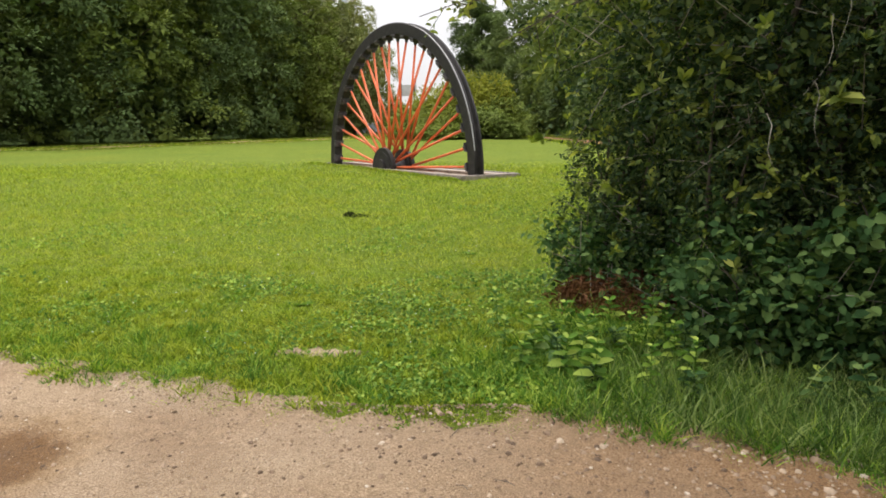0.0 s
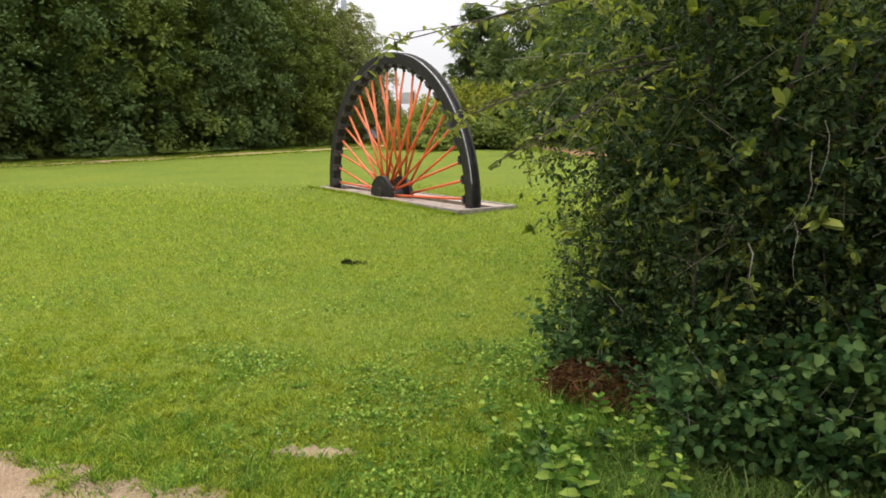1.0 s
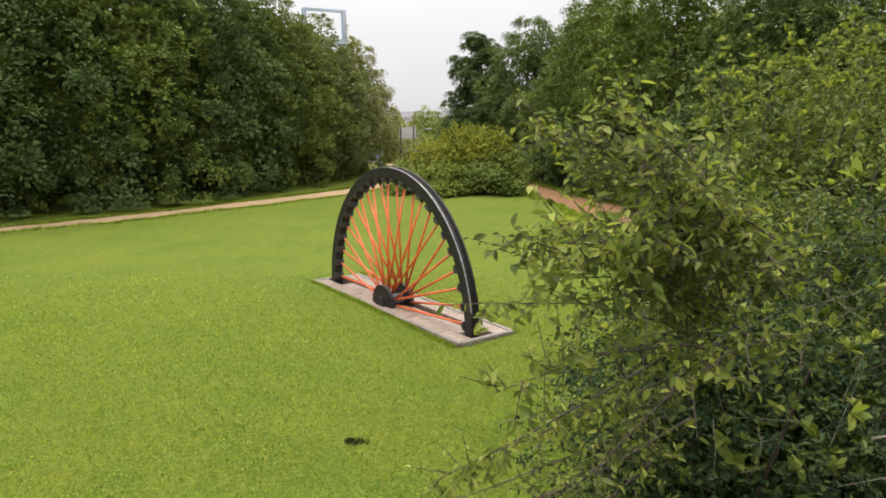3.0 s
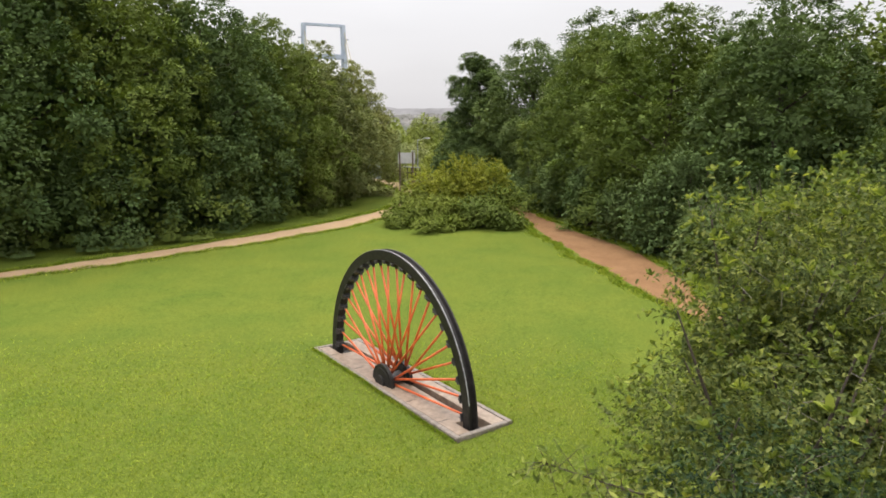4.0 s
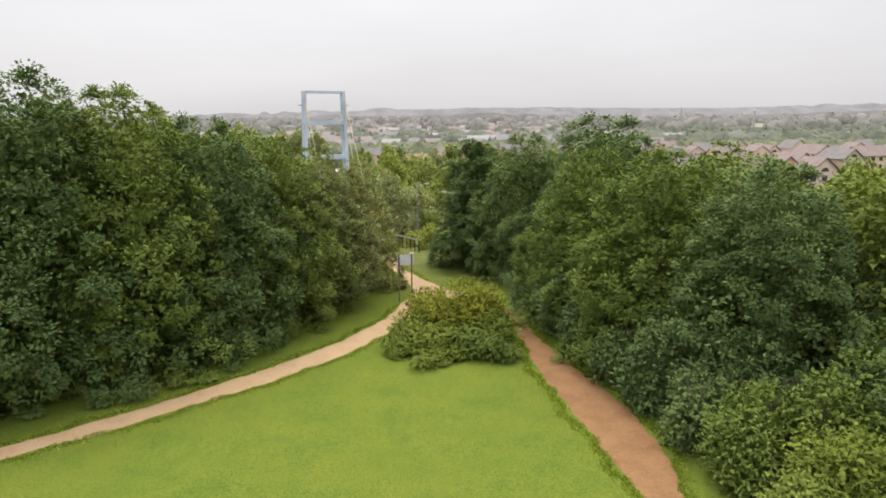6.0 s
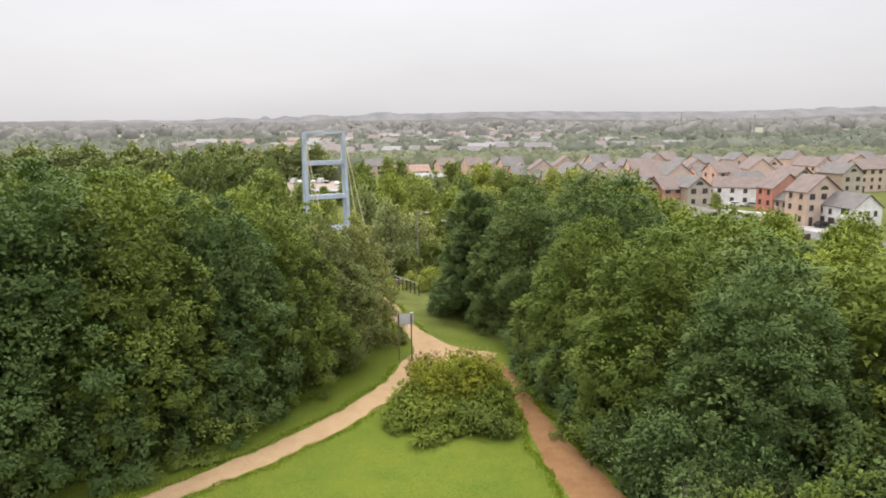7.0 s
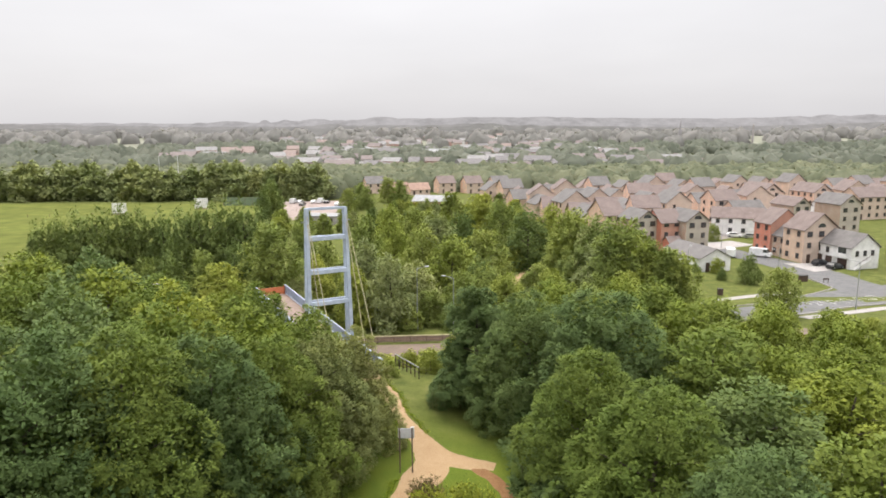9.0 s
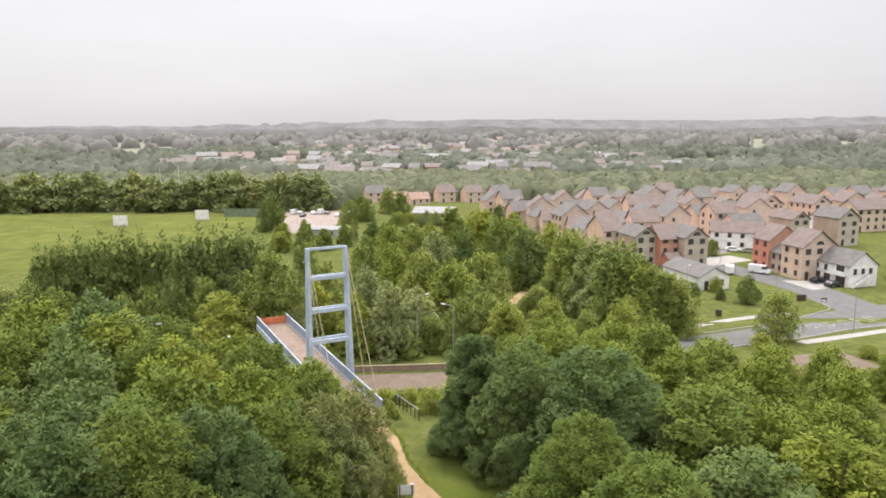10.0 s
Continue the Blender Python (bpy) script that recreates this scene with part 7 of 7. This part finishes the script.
def far_woods(n, x_of, y0, y1, size, name, label, per=40, mat=None, keep=None, fine=0.16):
    """Crowns far off, joined: each a lumpy dome with ragged leafage standing out of it."""
    y = fr.uniform(y0, y1, n)
    x = x_of(n, y)
    if keep is not None:
        k = keep(x, y)
        x, y = x[k], y[k]
    n = len(x)
    s = size * fr.uniform(0.65, 1.3, n)
    foot = np.stack([x, y, ground_z(x, y)], -1)[:, None]

    def lumps(d):
        q = d * 3.1 + np.stack([x, y, x - y], -1)[:, None]
        return 1 + 0.2 * np.sin(q[..., 0] * 1.3) * np.sin(q[..., 1] * 1.7) + 0.13 * np.sin(2.6 * q[..., 2] + q[..., 0]) * np.sin(2.9 * q[..., 1])

    ring, rows = 9, 5
    th = np.linspace(-0.15, 1.0, rows)[:, None] * (math.pi / 2) + 0 * np.arange(ring)[None]
    ph = np.arange(ring)[None] * math.tau / ring + 0.35 * np.arange(rows)[:, None]
    d = np.stack([np.cos(th) * np.cos(ph), np.cos(th) * np.sin(ph), np.sin(th) * 1.15], -1).reshape(1, -1, 3) * np.ones((n, 1, 1))
    dome = d * (s[:, None] * lumps(d))[..., None] + foot
    i = np.arange(rows * ring).reshape(rows, ring)
    q = np.stack([i[:-1], np.roll(i[:-1], -1, 1), np.roll(i[1:], -1, 1), i[1:]], -1).reshape(-1, 4)
    quads = (np.arange(n)[:, None, None] * rows * ring + q).reshape(-1, 4)
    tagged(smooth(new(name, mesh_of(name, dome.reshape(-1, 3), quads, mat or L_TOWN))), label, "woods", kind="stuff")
    e = ball_points(fr, n * per).reshape(n, per, 3)
    e[..., 2] = np.abs(e[..., 2]) * 1.15
    pts = e * (s[:, None] * lumps(e) * fr.uniform(0.9, 1.08, (n, per)))[..., None] + foot
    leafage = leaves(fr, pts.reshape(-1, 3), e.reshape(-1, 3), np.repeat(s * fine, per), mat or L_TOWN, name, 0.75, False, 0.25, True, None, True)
    return tagged(new(name, leafage), "ragged leafage of the " + label, "woods", kind="stuff")


patch_of = lambda x, y: np.sin(x * 0.011 + 1.3) * np.sin(y * 0.009 + 0.4) + 0.5 * np.sin(x * 0.031) * np.sin(y * 0.023)
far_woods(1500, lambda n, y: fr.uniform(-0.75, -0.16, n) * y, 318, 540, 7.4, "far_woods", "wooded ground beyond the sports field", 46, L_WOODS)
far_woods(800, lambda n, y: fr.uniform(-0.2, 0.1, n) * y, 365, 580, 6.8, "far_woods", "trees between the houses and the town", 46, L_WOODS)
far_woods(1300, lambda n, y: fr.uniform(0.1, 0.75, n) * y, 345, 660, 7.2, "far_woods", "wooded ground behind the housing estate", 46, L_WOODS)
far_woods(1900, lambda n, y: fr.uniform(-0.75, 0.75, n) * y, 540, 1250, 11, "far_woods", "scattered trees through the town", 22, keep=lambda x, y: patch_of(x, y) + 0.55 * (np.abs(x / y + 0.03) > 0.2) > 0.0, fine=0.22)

# town walls and roofs dulled in base colour, with haze painted in
TOWN_WALLS = [speckled("hazed_town_wall", tuple(0.85 * q for q in c), c, 0.4, 0.85) for c in ((0.5, 0.4, 0.34), (0.66, 0.64, 0.62), (0.5, 0.48, 0.45), (0.46, 0.36, 0.31), (0.62, 0.6, 0.58), (0.42, 0.27, 0.22), (0.5, 0.47, 0.45))]
TOWN_ROOFS = [speckled("hazed_town_roof", tuple(0.8 * q for q in c), c, 0.4, 0.85) for c in ((0.27, 0.225, 0.21), (0.33, 0.255, 0.225), (0.24, 0.225, 0.22), (0.34, 0.33, 0.32))]
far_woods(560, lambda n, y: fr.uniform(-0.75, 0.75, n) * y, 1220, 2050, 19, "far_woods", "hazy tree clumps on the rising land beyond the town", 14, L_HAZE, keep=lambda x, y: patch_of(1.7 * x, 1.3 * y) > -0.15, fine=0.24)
far_houses = bmesh.new()
for k in range(290):
    y = fr.uniform(560, 900) if k < 150 else fr.uniform(900, 1750)
    x = (fr.uniform(-0.42, 0.36) if k < 130 else fr.uniform(-0.24, 0.2)) * y
    w, d, st = fr.uniform(9, 26), fr.uniform(9, 13), int(fr.integers(2, 5))
    z = float(ground_z(x, y))
    eh = 2.7 * st
    turned = Matrix.Translation((x, y, z)) @ Matrix.Rotation(fr.uniform(-0.5, 0.5), 4, "Z")
    walls = boxes((0, w, 0, d, -3, eh))
    roof = bmesh.new()
    a = [roof.verts.new((-0.4, yy, zz)) for yy, zz in ((-0.4, eh), (d + 0.4, eh), (d / 2, eh + d * 0.38))]
    b = [roof.verts.new((w + 0.4, v.co.y, v.co.z)) for v in a]
    roof.faces.new(a)
    roof.faces.new(b[::-1])
    for j in range(3):
        roof.faces.new((a[j], b[j], b[(j + 1) % 3], a[(j + 1) % 3]))
    bmesh.ops.recalc_face_normals(roof, faces=roof.faces[:])
    if k < 150:
        e = thing("house", "far town house with pale walls and a tiled roof" if k % 7 != 5 else "far red brick town house with a tiled roof", "house", turned, "houses of the town")
        part("wall", walls, TOWN_WALLS[k % 7], e)
        part("roof", roof, TOWN_ROOFS[k % 4], e)
        continue
    for piece, slot in ((walls, k % 7), (roof, 7 + k % 4)):
        for f in piece.faces:
            made = far_houses.faces.new([far_houses.verts.new(turned @ v.co) for v in f.verts])
            made.material_index = slot
        piece.free()
o = part("far_houses", far_houses, TOWN_WALLS[0], None)
for m in TOWN_WALLS[1:] + TOWN_ROOFS:
    o.data.materials.append(m)
tagged(o, "hazy pale and reddish houses strewn through the far town", "houses", kind="stuff")
for x, y, w, h in ((-60, 900, 46, 9), (-30, 890, 40, 10), (0, 765, 62, 7), (58, 720, 20, 8), (-190, 690, 22, 8), (-160, 688, 18, 8), (-330, 1150, 60, 8), (90, 900, 50, 9), (200, 960, 40, 9), (-120, 1050, 70, 8), (150, 820, 34, 10), (-95, 800, 36, 7), (270, 1000, 44, 9)):
    e = thing("warehouse", "long pale warehouse in the town", "warehouse", Matrix.Translation((x, y, float(ground_z(x, y)))), "warehouses of the town")
    part("wall", boxes((0, w, 0, 22, -2, h)), M_WHITE, e)
    bm = bmesh.new()
    prism(bm, [(0, 0), (22, 0), (11, 2.2)], 0, w)
    bmesh.ops.rotate(bm, verts=bm.verts[:], cent=(0, 0, 0), matrix=Matrix.Rotation(-math.pi / 2, 3, "Z"))
    bmesh.ops.translate(bm, verts=bm.verts[:], vec=(0, 22, h + 0.05))
    bmesh.ops.recalc_face_normals(bm, faces=bm.faces[:])
    part("roof", bm, M_SHED, e)
e = thing("church", "distant dark stone church with a tall pointed spire", "church", Matrix.Translation((512, 1500, -6.0)))
part("nave", boxes((2, 22, -6, 6, -10, 6)), M_SLATE, e)
part("tower", boxes((-3.4, 3.4, -3.4, 3.4, -10, 18), bevel=0.2), M_SLATE, e)
bm = bmesh.new()
rod(bm, (0, 0, 18), (0, 0, 46), 4.0, 0.2, 8)
part("spire", bm, M_SLATE, e)
for x, y, h in ((603, 1350, 38),):
    e = thing("tower", "slim grey tower on the skyline", "tower", Matrix.Translation((x, y, float(ground_z(x, y)))))
    bm = bmesh.new()
    rod(bm, (0, 0, -2), (0, 0, h), 2.6, 1.8, 10)
    part("shaft", bm, M_PAVING, e)
    bm = bmesh.new()
    rod(bm, (0, 0, h), (0, 0, h + 2), 2.2, 0.8, 10)
    part("cap", bm, M_PAVING, e)

# ---- the hills at the back, pale in the haze ----
def crest(g, n, spans):
    """An uneven skyline of tree crowns."""
    out = np.zeros(n)
    for count, tall in spans:
        at, w, h = g.uniform(0, n, count), g.uniform(4, 22, count), g.uniform(0.2, 1, count) * tall
        k = np.arange(n)
        for a, ww, hh in zip(at, w, h):
            lo, hi = max(0, int(a - ww)), min(n, int(a + ww) + 1)
            out[lo:hi] = np.maximum(out[lo:hi], hh * np.sqrt(np.clip(1 - ((k[lo:hi] - a) / ww) ** 2, 0, 1)))
    return out


# haze is put into the emission: each farther ridge glows paler
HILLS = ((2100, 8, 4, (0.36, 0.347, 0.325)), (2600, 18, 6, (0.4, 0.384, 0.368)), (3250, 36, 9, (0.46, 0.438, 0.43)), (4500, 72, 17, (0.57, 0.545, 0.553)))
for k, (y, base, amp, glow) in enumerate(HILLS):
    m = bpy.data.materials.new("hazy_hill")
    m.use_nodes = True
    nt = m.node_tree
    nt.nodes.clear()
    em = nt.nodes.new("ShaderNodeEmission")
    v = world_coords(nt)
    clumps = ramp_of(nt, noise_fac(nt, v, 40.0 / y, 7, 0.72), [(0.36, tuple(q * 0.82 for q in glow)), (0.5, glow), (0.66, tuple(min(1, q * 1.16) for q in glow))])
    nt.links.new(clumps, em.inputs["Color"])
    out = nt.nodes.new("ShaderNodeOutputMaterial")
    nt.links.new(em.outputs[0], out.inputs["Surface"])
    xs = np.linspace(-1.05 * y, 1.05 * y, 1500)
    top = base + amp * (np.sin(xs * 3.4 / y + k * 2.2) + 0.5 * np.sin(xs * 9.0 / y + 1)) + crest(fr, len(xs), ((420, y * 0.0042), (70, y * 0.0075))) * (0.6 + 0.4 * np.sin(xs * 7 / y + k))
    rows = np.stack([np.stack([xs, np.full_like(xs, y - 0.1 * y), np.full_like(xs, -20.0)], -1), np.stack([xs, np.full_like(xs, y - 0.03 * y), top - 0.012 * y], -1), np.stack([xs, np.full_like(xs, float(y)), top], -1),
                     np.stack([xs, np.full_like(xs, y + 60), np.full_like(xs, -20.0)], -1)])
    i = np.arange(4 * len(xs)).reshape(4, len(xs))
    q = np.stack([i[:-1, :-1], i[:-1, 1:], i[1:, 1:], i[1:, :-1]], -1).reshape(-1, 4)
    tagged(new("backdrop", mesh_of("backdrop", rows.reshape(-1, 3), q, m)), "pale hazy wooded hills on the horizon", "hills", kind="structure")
